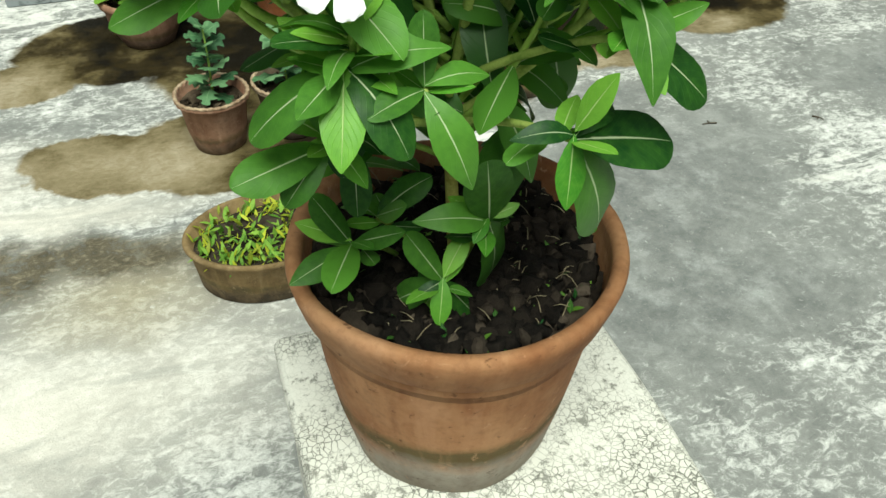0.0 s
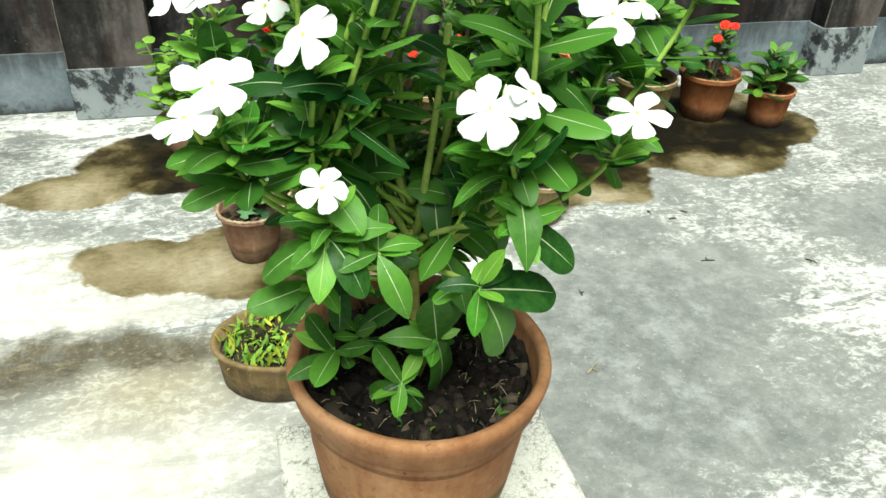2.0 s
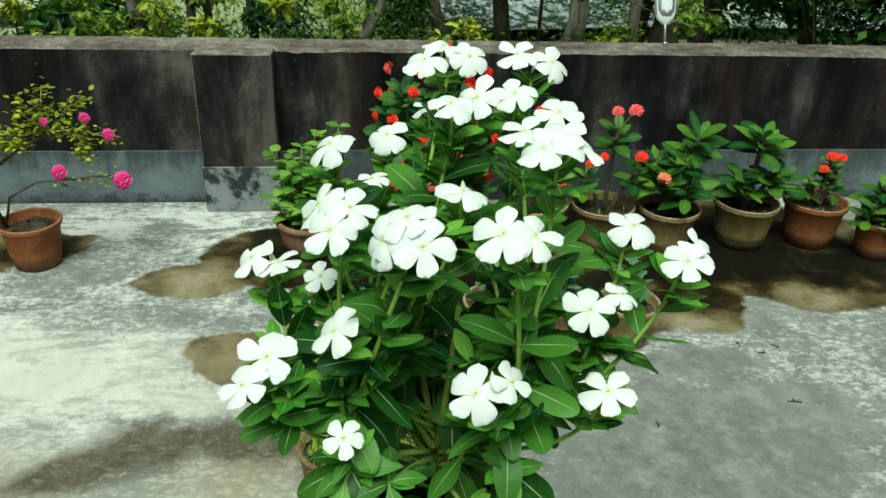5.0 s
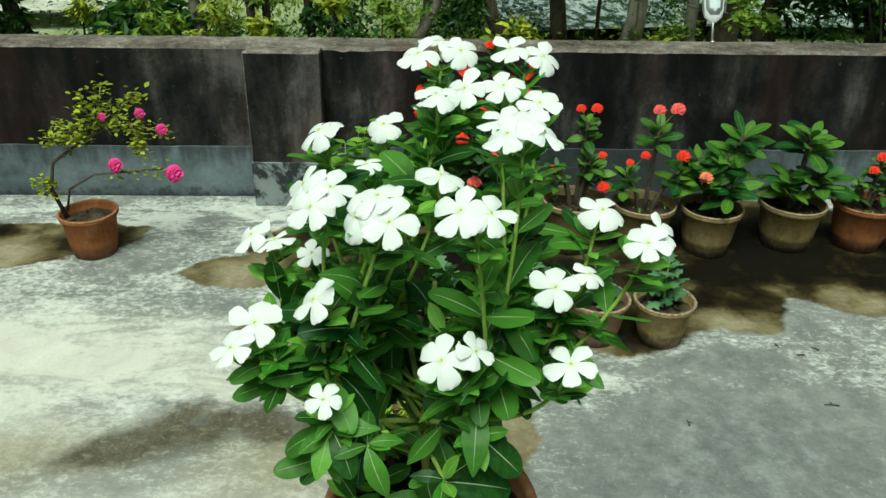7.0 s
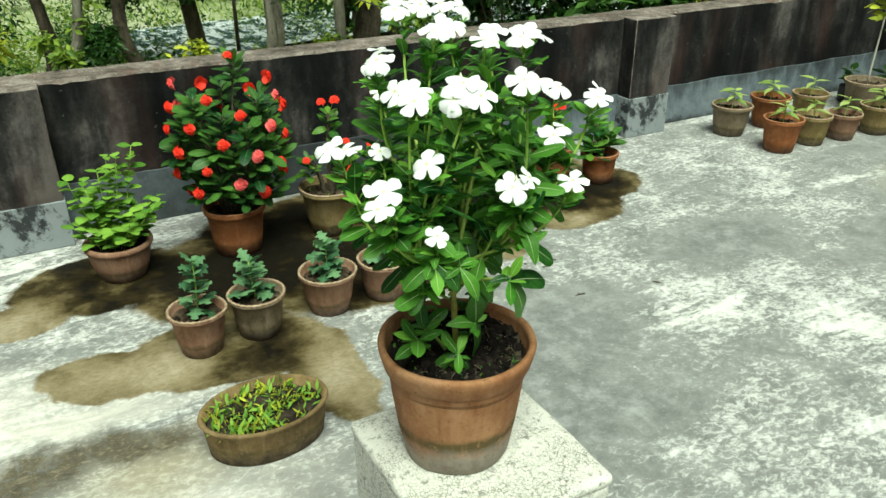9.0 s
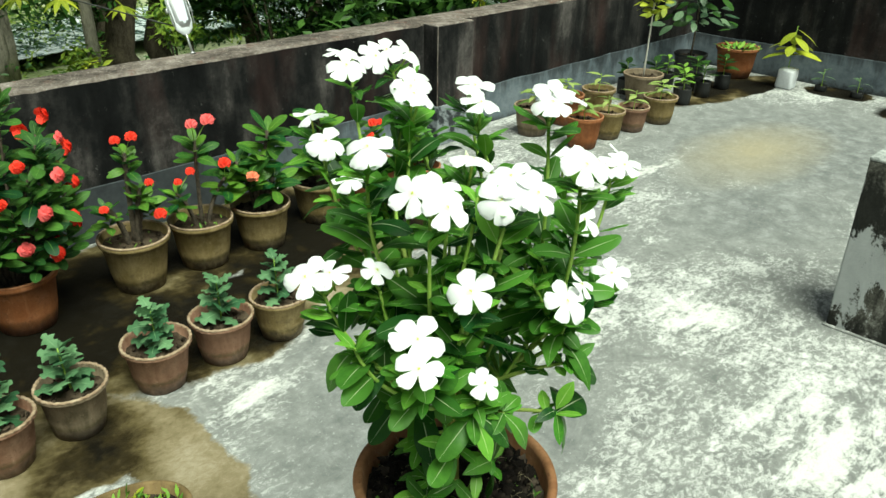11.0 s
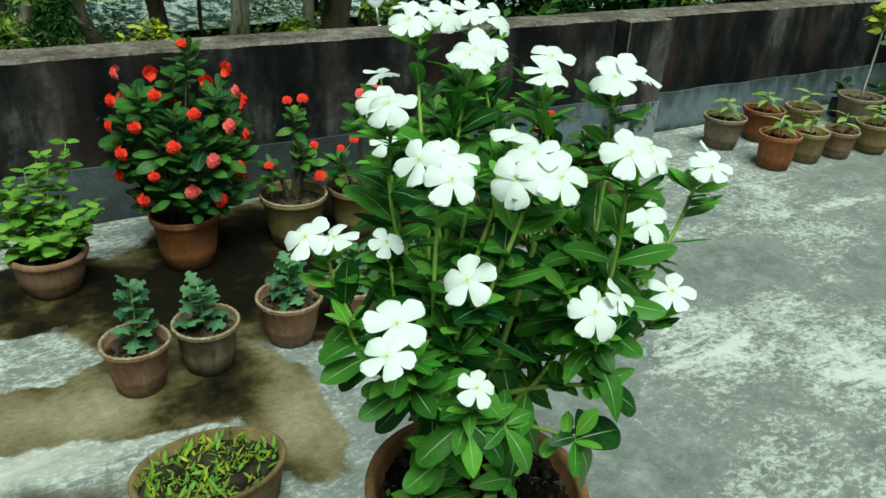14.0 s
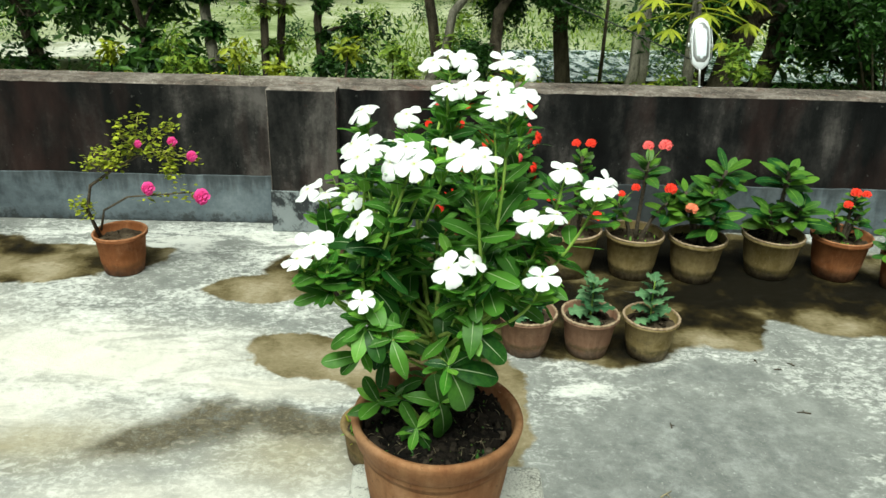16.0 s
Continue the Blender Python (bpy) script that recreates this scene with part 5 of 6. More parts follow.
p3 = potted("potted_crown_of_thorns", (1.377, 3.225, 0), 0.15, 0.232, 0.105, CLAY_TAN, "slim crown of thorns, rosy flowers, in a tan clay pot", "potted plant", ROW, 23, soil_mat=DRYSOIL)
thorny(p3, 0.2, [(0.02, 0.0, 0.6), (0.14, -0.02, 0.4), (-0.1, 0.0, 0.38)], [((0.0, -0.03, 0.685), 0.032, "rose"), ((0.085, -0.02, 0.685), 0.038, "rose"), ((-0.03, -0.02, 0.47), 0.026, "red"), ((0.14, -0.03, 0.47), 0.036, "red"), ((-0.1, -0.03, 0.44), 0.022, "red")], 0.115, 13, thick=0.011)
p4 = potted("potted_crown_of_thorns", (1.69, 3.2, 0), 0.145, 0.225, 0.1, CLAY_TAN, "broad-leaved crown of thorns with one coral flower head", "potted plant", ROW, 24, True)
thorny(p4, 0.19, [(-0.06, -0.02, 0.4), (0.05, -0.06, 0.36), (0.1, 0.04, 0.56), (0.03, 0.0, 0.46), (-0.08, 0.06, 0.44)], [((-0.09, -0.1, 0.405), 0.036, "coral")], 0.16, 14, thick=0.012)
p5 = potted("potted_crown_of_thorns", (2.1, 3.26, 0), 0.155, 0.225, 0.108, CLAY_TAN, "green crown of thorns without flowers in tan clay pot", "potted plant", ROW, 25)
thorny(p5, 0.19, [(0.01, 0.0, 0.56), (0.09, -0.04, 0.38), (-0.06, -0.03, 0.36)], [], 0.16, 18, thick=0.014)
p6 = potted("potted_crown_of_thorns", (2.45, 3.255, 0), 0.15, 0.227, 0.105, CLAY_RED, "small crown of thorns, red flowers, in an orange clay pot", "potted plant", ROW, 26, soil_mat=DRYSOIL)
thorny(p6, 0.2, [(0.02, 0.0, 0.43), (-0.06, 0.0, 0.33), (0.06, -0.02, 0.36)], [((0.0, -0.03, 0.46), 0.032), ((0.06, -0.02, 0.45), 0.026), ((-0.03, -0.04, 0.4), 0.028)], 0.09, 14, thick=0.011)
p7 = potted("potted_crown_of_thorns", (2.72, 3.12, 0), 0.112, 0.18, 0.082, CLAY_RED, "leafy young crown of thorns in a small clay pot", "potted plant", ROW, 27)
thorny(p7, 0.16, [(-0.04, 0.0, 0.36), (0.05, -0.02, 0.3), (0.0, 0.04, 0.28), (-0.09, -0.04, 0.27)], [], 0.125, 14, thick=0.009)

# weeds and fallen leaves on the soil of the row
for ob, r0, z0, n in ((p2, 0.12, 0.218, 16), (p3, 0.115, 0.203, 18), (p5, 0.12, 0.196, 10), (p6, 0.115, 0.198, 20)):
    for k in range(n):
        a, q = 2.4 * k, r0 * math.sqrt((k + 0.5) / n)
        put("weed_leaf", WEED, ob, aim((q * math.cos(a), q * math.sin(a), z0), jig(1) + UP * rng.uniform(0.0, 0.8), UP + jig(0.3), rng.uniform(0.016, 0.034)))

# ---- chrysanthemum cuttings in crimp-rimmed pots ----
C_LEAF = [leaf_mesh("leaf", LEAF_C, "lobed", 0.85, 0.15, 0.15 + 0.15 * i, 14, 2, 0, 0.01, i) for i in range(3)]


def cutting(at, r, h, base, mat, label, seed, tall, n, leaf=0.06, tilt=(0, 0)):
    ob = potted("potted_chrysanthemum", (*at, 0), r, h, base, mat, label, "potted plant", "chrysanthemum pots in the front row", seed, True, 0.02, 0.008, DRYSOIL, 40, 0.03, tilt=tilt)
    s = Vector((0, 0, h - 0.04))
    e = Vector((rng.uniform(-0.015, 0.015), rng.uniform(-0.01, 0.01), h + tall))
    bm = bmesh.new()
    tube(bm, bend(s, s.lerp(e, 0.5) + jig(0.008), e, 6), 0.004, 0.0025, 7)
    part("stem", bm, STEM, ob)
    for i in range(n):
        t = 0.12 + 0.88 * i / (n - 1)
        a = 2.4 * i + seed
        p = s.lerp(e, t)
        d = Vector((math.cos(a), math.sin(a), 0.15 + 0.9 * t ** 2 + rng.uniform(-0.2, 0.5)))
        put("leaf", rng.choice(C_LEAF), ob, aim(p, d, UP + jig(0.5), leaf * rng.uniform(0.75, 1.15) * (1.1 - 0.35 * t)))
    return ob


cutting((0.193, 2.405), 0.114, 0.184, 0.08, CLAY_ROSE, "tall chrysanthemum cutting in a reddish crimp-rimmed clay pot", 31, 0.2, 24, 0.085)
cutting((0.433, 2.425), 0.117, 0.182, 0.083, CLAY_MOSS, "chrysanthemum cutting in a mossy grey crimp-rimmed pot", 32, 0.14, 20, 0.1)
cutting((0.753, 2.465), 0.125, 0.183, 0.085, CLAY_ROSE, "chrysanthemum cutting in a pinkish crimp-rimmed pot", 33, 0.12, 22, 0.09)
cutting((1.015, 2.46), 0.122, 0.183, 0.084, CLAY_ROSE, "chrysanthemum cutting in a worn pinkish crimp-rimmed pot", 34, 0.14, 20, 0.095)
cutting((1.269, 2.445), 0.118, 0.182, 0.08, CLAY_TAN, "chrysanthemum cutting in a tan crimp-rimmed pot", 35, 0.16, 22, 0.09)

# ---- mint, bougainvillea, oval planter ----
mint = potted("potted_mint", (0.01, 3.21, 0), 0.154, 0.185, 0.105, CLAY_ROSE, "bright green mint bush in a wide clay bowl", "potted plant", ROW, 41, soil_mat=SOIL, seg=44,
              profile=[(0.088, 0), (0.096, 0.004), (0.118, 0.05), (0.133, 0.1), (0.139, 0.146), (0.142, 0.152), (0.152, 0.158), (0.155, 0.17), (0.151, 0.181), (0.144, 0.185), (0.133, 0.18), (0.128, 0.165), (0.12, 0.125)])
M_LEAF = [leaf_mesh("leaf", LEAF_M, "round", 0.72, 0.25, 0.2 + 0.2 * i, 6, 2, 0, 0.02, i) for i in range(2)]
for k in range(24):
    a, q = 2.4 * k, 0.03 + 0.11 * (k % 5) / 4
    tall = 0.06 + 0.11 * ((k * 3) % 5) / 4 + (0.0, 0.19, 0.0, 0.24, 0.0, 0.0, 0.15, 0.0)[k % 8]
    s0 = Vector((q * 0.5 * math.cos(a), q * 0.5 * math.sin(a), 0.145))
    e = Vector((0.04 + q * 1.5 * math.cos(a), q * 1.2 * math.sin(a), 0.17 + tall))
    bm = bmesh.new()
    tube(bm, bend(s0, s0.lerp(e, 0.5) + UP * 0.02, e, 5), 0.0028, 0.0018, 5)
    part("stem", bm, STEM, mint)
    nodes = 3 + int(tall * 11)
    for i in range(nodes):
        p = s0.lerp(e, 0.35 + 0.65 * i / (nodes - 1))
        for sg in (0, math.pi):
            b = 1.57 * i + k + sg
            put("leaf", rng.choice(M_LEAF), mint, aim(p, (math.cos(b), math.sin(b), 0.3), UP + jig(0.25), rng.uniform(0.058, 0.086) * (1.1 - 0.35 * i / nodes)))

boug = potted("potted_bougainvillea", (-1.18, 3.15, 0), 0.129, 0.208, 0.094, CLAY_RED, "trained bougainvillea with magenta blooms in a red clay pot", "potted plant", "", 42, rim=0.022, soil_mat=DRYSOIL)
B_LEAF = [leaf_mesh("leaf", LEAF_B, "oval", 0.62, 0.3, 0.2, 5, 1, 0, 0.02, i) for i in range(2)]
limbs = [[(-0.1, 0.0, 0.17), (-0.14, 0, 0.3), (-0.16, 0.0, 0.42), (-0.05, 0.0, 0.52), (0.06, 0.0, 0.58)], [(-0.09, 0, 0.2), (-0.06, 0, 0.3), (0.04, -0.03, 0.38), (0.18, -0.05, 0.4), (0.34, -0.06, 0.42)],
         [(-0.06, 0, 0.51), (-0.1, 0.02, 0.56), (-0.18, 0.02, 0.585)], [(-0.02, 0, 0.52), (0.02, 0.02, 0.64), (0.05, 0.02, 0.76)], [(0.06, 0, 0.58), (0.16, -0.02, 0.6), (0.32, -0.03, 0.56)],
         [(0.06, 0, 0.58), (0.13, 0.04, 0.67), (0.2, 0.04, 0.71)], [(-0.13, 0, 0.27), (-0.17, 0.01, 0.31), (-0.19, 0.0, 0.34)], [(0.16, -0.02, 0.6), (0.2, -0.03, 0.52), (0.22, -0.03, 0.47)],
         [(-0.05, 0, 0.52), (-0.12, -0.04, 0.53), (-0.2, -0.05, 0.55)], [(0.03, 0.0, 0.6), (-0.03, -0.03, 0.66), (-0.02, -0.03, 0.72)]]
for k, pts in enumerate(limbs):
    bm = bmesh.new()
    pts = [(x + 0.11 * min(1.0, max(0.0, (z - 0.3) / 0.25)), y, z * 1.05) for x, y, z in pts]
    tube(bm, pts, 0.011 if k < 1 else 0.006 if k < 2 else 0.0035, 0.004 if k < 2 else 0.002, 6)
    part("branch", bm, WOOD if k > 1 else THORN, boug)
    for i in range(26 if k == 0 else 46 if k == 1 else 92):
        t = (0.6 if k < 2 else 0.1) + (0.4 if k < 2 else 0.9) * rng.random()
        j = min(len(pts) - 2, int(t * (len(pts) - 1)))
        p = Vector(pts[j]).lerp(Vector(pts[j + 1]), t * (len(pts) - 1) - j)
        put("leaf", rng.choice(B_LEAF), boug, aim(p + jig(0.036), Vector((rng.uniform(-1, 1), rng.uniform(-1, 1), rng.uniform(-0.25, 0.5))), UP + jig(0.4), rng.uniform(0.02, 0.034)))
for p, s in (((0.34, -0.09, 0.41), 0.042), ((0.09, -0.08, 0.44), 0.035), ((0.3, -0.05, 0.585), 0.028), ((0.2, 0.0, 0.635), 0.026), ((0.05, -0.03, 0.63), 0.02)):
    put("flower_head", HEADS["magenta"], boug, aim((p[0] + 0.11, p[1], p[2] * 1.05), (1, 0, 0), (0, -1, 0.5), s * 1.35))

dish = thing("oval_planter", (0.265, 1.76, 0), "oval clay planter full of bright green seedlings", "planter")
bm = bmesh.new()
lathe(bm, [(0.183, 0), (0.191, 0.005), (0.199, 0.06), (0.205, 0.116), (0.212, 0.124), (0.216, 0.132), (0.214, 0.139), (0.207, 0.141), (0.198, 0.137), (0.193, 0.09)], 64, 1.0, 0.7, None, 0.004, 9)
part("pot", bm, CLAY_OLIVE, dish)
bm = bmesh.new()
soil_bed(bm, 0.197, 0.108, 5, 1.0, 0.7)
part("soil", bm, SOIL, dish)
SEEDLING = [leaf_mesh("seedling_leaf", LEAF_M, "lance", 0.3, 0.2, 0.1 + 0.25 * i, 5, 1) for i in range(2)]
SEEDLING_Y = [leaf_mesh("seedling_leaf", LEAF_B, "lance", 0.28, 0.2, 0.1 + 0.25 * i, 5, 1) for i in range(2)]
for k in range(298):
    a, q = rng.uniform(0, 6.283), 0.188 * math.sqrt(rng.random())
    p = Vector((q * math.cos(a), 0.7 * q * math.sin(a), 0.107))
    if noise.noise((p.x * 11, p.y * 11, 2.0)) < -0.34:
        continue
    h = rng.uniform(0.0, 0.022)
    put("seedling_leaf", rng.choice(SEEDLING if k % 3 else SEEDLING_Y), dish, aim(p + UP * h, jig(1) + UP * rng.uniform(0.2, 1.2), UP + jig(0.3), rng.uniform(0.026, 0.046)))
bm = bmesh.new()
for k in range(420):
    a, q = rng.uniform(0, 6.283), 0.19 * math.sqrt(rng.random())
    p = Vector((q * math.cos(a), 0.7 * q * math.sin(a), 0.106))
    if noise.noise((p.x * 11, p.y * 11, 2.0)) < -0.28:
        continue
    d = (jig(1) + UP * rng.uniform(0.1, 1.0)).normalized() * rng.uniform(0.01, 0.03)
    side = d.cross(UP + jig(0.4)).normalized() * 0.0022
    v = [bm.verts.new(c) for c in (p - side * 0.4, p + side * 0.4, p + d * 0.6 + side, p + d, p + d * 0.6 - side)]
    bm.faces.new(v)
tagged(part("seedling_carpet", bm, LEAF_B, dish, "crowd of tiny green seedlings"), kind="stuff")

# ---- the oleander by the wall ----
N_LEAF = [leaf_mesh("leaf", LEAF_E, "lance", 0.2, 0.2, 0.1 + 0.2 * i, 6, 1) for i in range(2)]
left = potted("potted_oleander", (-2.22, 3.38, 0), 0.165, 0.25, 0.13, CLAY_RED, "young oleander with narrow leaves in a dark red clay pot", "potted plant", "", 43, soil_mat=DRYSOIL)
for k in range(3):
    e = Vector((0.07 * (k - 1), 0.03 * k, 0.62 + 0.05 * k))
    bm = bmesh.new()
    tube(bm, bend((0, 0, 0.2), (0.01 * k, 0, 0.45), e, 6), 0.007, 0.004, 6)
    part("stem", bm, THORN, left)
    for i in range(16):
        a = 2.4 * i
        put("leaf", rng.choice(N_LEAF), left, aim(e - UP * 0.012 * i, (math.cos(a), math.sin(a), 0.7 - 0.06 * i), UP, rng.uniform(0.1, 0.15)))

# ---- the far corner: pots of seedlings, black nursery bags, sack, sheet ----
FAR = "seedling pots in the far corner"
S_LEAF = [leaf_mesh("leaf", LEAF_M, "lance", 0.36, 0.2, 0.35 + 0.2 * i, 6, 1) for i in range(2)]
PALE_LEAF = [leaf_mesh("leaf", LEAF_S, "lance", 0.36, 0.2, 0.35 + 0.2 * i, 6, 1) for i in range(2)]
D_LEAF = [leaf_mesh("leaf", LEAF_G, "oval", 0.5, 0.2, 0.2 + 0.2 * i, 6, 1) for i in range(2)]
DULL_LEAF = [leaf_mesh("leaf", LEAF_K, "lance", 0.36, 0.2, 0.35 + 0.2 * i, 6, 1) for i in range(2)]
K_LEAF = [leaf_mesh("leaf", LEAF_K, "oval", 0.46, 0.2, 0.2 + 0.2 * i, 6, 1) for i in range(2)]
Y_LEAF = [leaf_mesh("leaf", LEAF_B, "oval", 0.42, 0.2, 0.3, 6, 1)]


def seedling(ob, z0, tall, n, size, leaves, lean=0.0, spread=0.6):
    e = Vector((lean, 0, z0 + tall))
    bm = bmesh.new()
    tube(bm, bend((0, 0, z0 - 0.02), (0, 0, z0 + tall * 0.5), e, 5), 0.004, 0.0025, 6)
    part("stem", bm, STEM, ob)
    for i in range(n):
        a, t = 2.4 * i, i / n
        p = Vector((0, 0, z0)).lerp(e, 0.35 + 0.65 * t)
        put("leaf", rng.choice(leaves), ob, aim(p, (math.cos(a), math.sin(a), 0.1 + spread * t), UP + jig(0.2), size * rng.uniform(0.75, 1.15)))


for (x, y), r, h, mt, crimp, n, label in (((4.12, 2.98), 0.13, 0.22, CLAY_RED, False, 7, "thin seedling in an orange clay pot"), ((4.42, 2.98), 0.12, 0.2, CLAY_TAN, False, 6, "thin seedling in a tan clay pot"),
                                          ((4.7, 2.95), 0.115, 0.18, CLAY_ROSE, False, 5, "sparse seedling in a worn clay pot"), ((5.02, 2.92), 0.128, 0.2, CLAY_TAN, True, 8, "seedling in a tan crimp-rimmed pot"),
                                          ((4.1, 3.4), 0.14, 0.21, CLAY_MOSS, False, 8, "seedling in a dark mossy pot"), ((4.48, 3.4), 0.14, 0.22, CLAY_RED, False, 8, "seedling in a red clay pot"),
                                          ((4.87, 3.37), 0.13, 0.2, CLAY_TAN, False, 5, "seedling in a tan clay pot by the wall")):
    ob = potted("potted_seedling", (x, y, 0), r, h, r * 0.7, mt, label, "potted plant", FAR, int(x * 10), crimp, soil_mat=DRYSOIL, seg=28)
    seedling(ob, h - 0.03, 0.14, n + 2, 0.13, PALE_LEAF, 0.02 * (n % 3 - 1), 0.2)
croton = potted("potted_croton", (5.44, 3.33, 0), 0.16, 0.23, 0.115, CLAY_MOSS, "yellow-leaved croton on a bare pale stem in a clay pot", "potted plant", FAR, 61, soil_mat=DRYSOIL)
bm = bmesh.new()
tube(bm, bend((0, 0, 0.18), (0.02, 0, 0.5), (0.03, 0, 0.78), 6), 0.008, 0.006, 7)
part("stem", bm, plain("pale bare stem", (0.5, 0.48, 0.42), 0.8), croton)
for i in range(46):
    a = 2.4 * i
    put("leaf", Y_LEAF[0], croton, aim((0.03 + 0.07 * math.cos(a * 1.3), 0.06 * math.sin(a * 1.7), 0.69 + 0.005 * i), (math.cos(a), math.sin(a), rng.uniform(-0.6, 0.7)), UP + Vector((-0.5, -0.5, 0)) + jig(0.3), rng.uniform(0.08, 0.13)))
citrus = potted("potted_citrus", (6.5, 3.48, 0), 0.15, 0.22, 0.12, BLACK, "dark green citrus sapling in a black nursery pot", "potted plant", FAR, 62)
bm = bmesh.new()
tube(bm, bend((0, 0, 0.18), (0, -0.02, 0.5), (0.02, 0, 0.85), 6), 0.01, 0.005, 7)
part("stem", bm, THORN, citrus)
for i in range(70):
    a, z = 2.4 * i, rng.uniform(0.42, 0.86)
    q = rng.uniform(0.05, 0.32) * (1 if z < 0.75 else 0.7)
    put("leaf", rng.choice(K_LEAF if i % 2 == 0 else D_LEAF), citrus, aim((q * math.cos(a), q * 0.8 * math.sin(a), z), (math.cos(a), math.sin(a), rng.uniform(-0.5, 0.4)), UP + Vector((-0.4, -0.4, 0)) + jig(0.3), rng.uniform(0.11, 0.17)), "")
herbs = potted("potted_herbs", (6.84, 3.2, 0), 0.19, 0.27, 0.14, CLAY_RED, "low green herbs in a large orange clay pot", "potted plant", FAR, 63)
for i in range(40):
    a, q = 2.4 * i, 0.16 * math.sqrt((i + 0.5) / 40)
    put("leaf", rng.choice(S_LEAF), herbs, aim((q * math.cos(a), q * math.sin(a), 0.24), (math.cos(a), math.sin(a), 1.0), UP + jig(0.4), rng.uniform(0.06, 0.11)))


def nursery(x, y, r, h, n, size, tall, leaves=None, label="leafy sapling in a small black nursery bag"):
    ob = thing("nursery_bag", (x, y, 0), label, "potted plant", "black nursery bags")
    bm = bmesh.new()
    lathe(bm, [(r * 0.9, 0), (r * 0.97, 0.005), (r * 1.04, h * 0.5), (r, h - 0.006), (r * 1.03, h), (r * 0.94, h - 0.002), (r * 0.88, h - 0.03)], 18, wobble=0.006, seed=x + y)
    part("bag", bm, BLACK, ob)
    bm = bmesh.new()
    soil_bed(bm, r * 0.9, h - 0.02, int(x * 31 + y * 17))
    part("soil", bm, DRYSOIL, ob)
    seedling(ob, h - 0.02, tall, n, size, leaves or S_LEAF)
    return ob


for x, y in ((5.62, 3.05), (5.8, 3.16), (5.95, 3.05), (6.1, 3.2), (6.33, 3.06), (5.75, 3.4), (6.0, 3.42), (5.55, 3.55)):
    nursery(x, y, 0.065, 0.13, 10, 0.12, 0.16, S_LEAF if (x * 10) % 2 < 1 else D_LEAF)
for k in range(11):
    x, y = 6.28 + 0.2 * (k // 4) + rng.uniform(-0.02, 0.02), 1.0 - 0.14 * (k % 4) - 0.03 * (k // 4)
    nursery(x, y, 0.045, 0.11, 5, 0.06, 0.05, D_LEAF, "black nursery bag with a tiny cutting")
for x, y, t, n, s in ((6.62, 1.52, 0.28, 14, 0.13), (6.85, 1.27, 0.34, 14, 0.14), (6.9, 0.66, 0.45, 26, 0.15), (6.75, 0.3, 0.2, 18, 0.14), (6.8, 0.05, 0.24, 18, 0.13), (6.9, 2.42, 0.16, 6, 0.12), (6.9, 2.12, 0.14, 5, 0.11)):
    nursery(x, y, 0.05 if y > 2 else 0.07, 0.05 if y > 2 else 0.12, n, s, t, DULL_LEAF)
sack = thing("grow_bag", (6.76, 2.68, 0), "white woven sack with a yellow-green papaya sapling", "grow bag")
bm = bmesh.new()
box(bm, (-0.06, -0.075, 0), (0.06, 0.075, 0.17), 0.02, 3)
bmesh.ops.subdivide_edges(bm, edges=bm.edges[:], cuts=2, use_grid_fill=True)
for v in bm.verts:
    v.co += 0.02 * noise.noise_vector(v.co * 9) * min(1, v.co.z * 12)
part("bag", bm, WHITE_BAG, sack)
seedling(sack, 0.15, 0.38, 11, 0.26, Y_LEAF, 0.02, -0.6)
board = thing("metal_sheet", (7.04, 0.85, 0), "pale green painted sheet leaning on the wall", "sheet")
bm = bmesh.new()
box(bm, (-0.004, -0.18, 0), (0.004, 0.18, 0.25), 0.003, 1)
part("sheet", bm, SHEET, board, m=pose(-0.05, 0, 0.0, 0, 8, 0))

# ---- lamp on the outer edge of the wall ----
lamp = thing("wall_lamp", (1.845, 3.98, 0.8), "white oval outdoor lamp on a thin steel stem on the wall", "lamp")
lamp.rotation_euler[0] = radians(-24)
lamp.scale = (1.1, 1.1, 1.18)
bm = bmesh.new()
tube(bm, [(0, 0, -0.01), (0, 0, 0.06), (0, 0, 0.115)], 0.006, 0.006, 10)
lathe(bm, [(0.016, 0.0), (0.016, 0.006), (0.006, 0.01), (0.006, 0.012)], 14)
part("stem", bm, STEEL, lamp)
bm = bmesh.new()
lathe(bm, [(0.006, 0.085), (0.02, 0.092), (0.042, 0.112), (0.052, 0.145), (0.054, 0.24), (0.05, 0.285), (0.036, 0.318), (0.012, 0.333), (0.003, 0.335)], 32, 1.0, 0.42)
part("housing", bm, WHITE_ENAMEL, lamp)
bm = bmesh.new()
lathe(bm, [(0.004, 0.12), (0.026, 0.128), (0.037, 0.15), (0.04, 0.235), (0.035, 0.275), (0.02, 0.3), (0.003, 0.304)], 28, 1.0, 0.5)
part("lens", bm, LAMP_GLASS, lamp, "frosted ribbed glass", pose(0, -0.009, 0))
# Grey ring in place of the shadow in the groove round the glass.
bm = bmesh.new()
lathe(bm, [(0.004, 0.112), (0.03, 0.12), (0.043, 0.146), (0.0455, 0.237), (0.04, 0.282), (0.024, 0.308), (0.003, 0.313)], 28, 1.0, 0.46)
part("gasket", bm, STEEL, lamp, "grey ring for the shadowed groove round the glass", pose(0, -0.0065, 0))
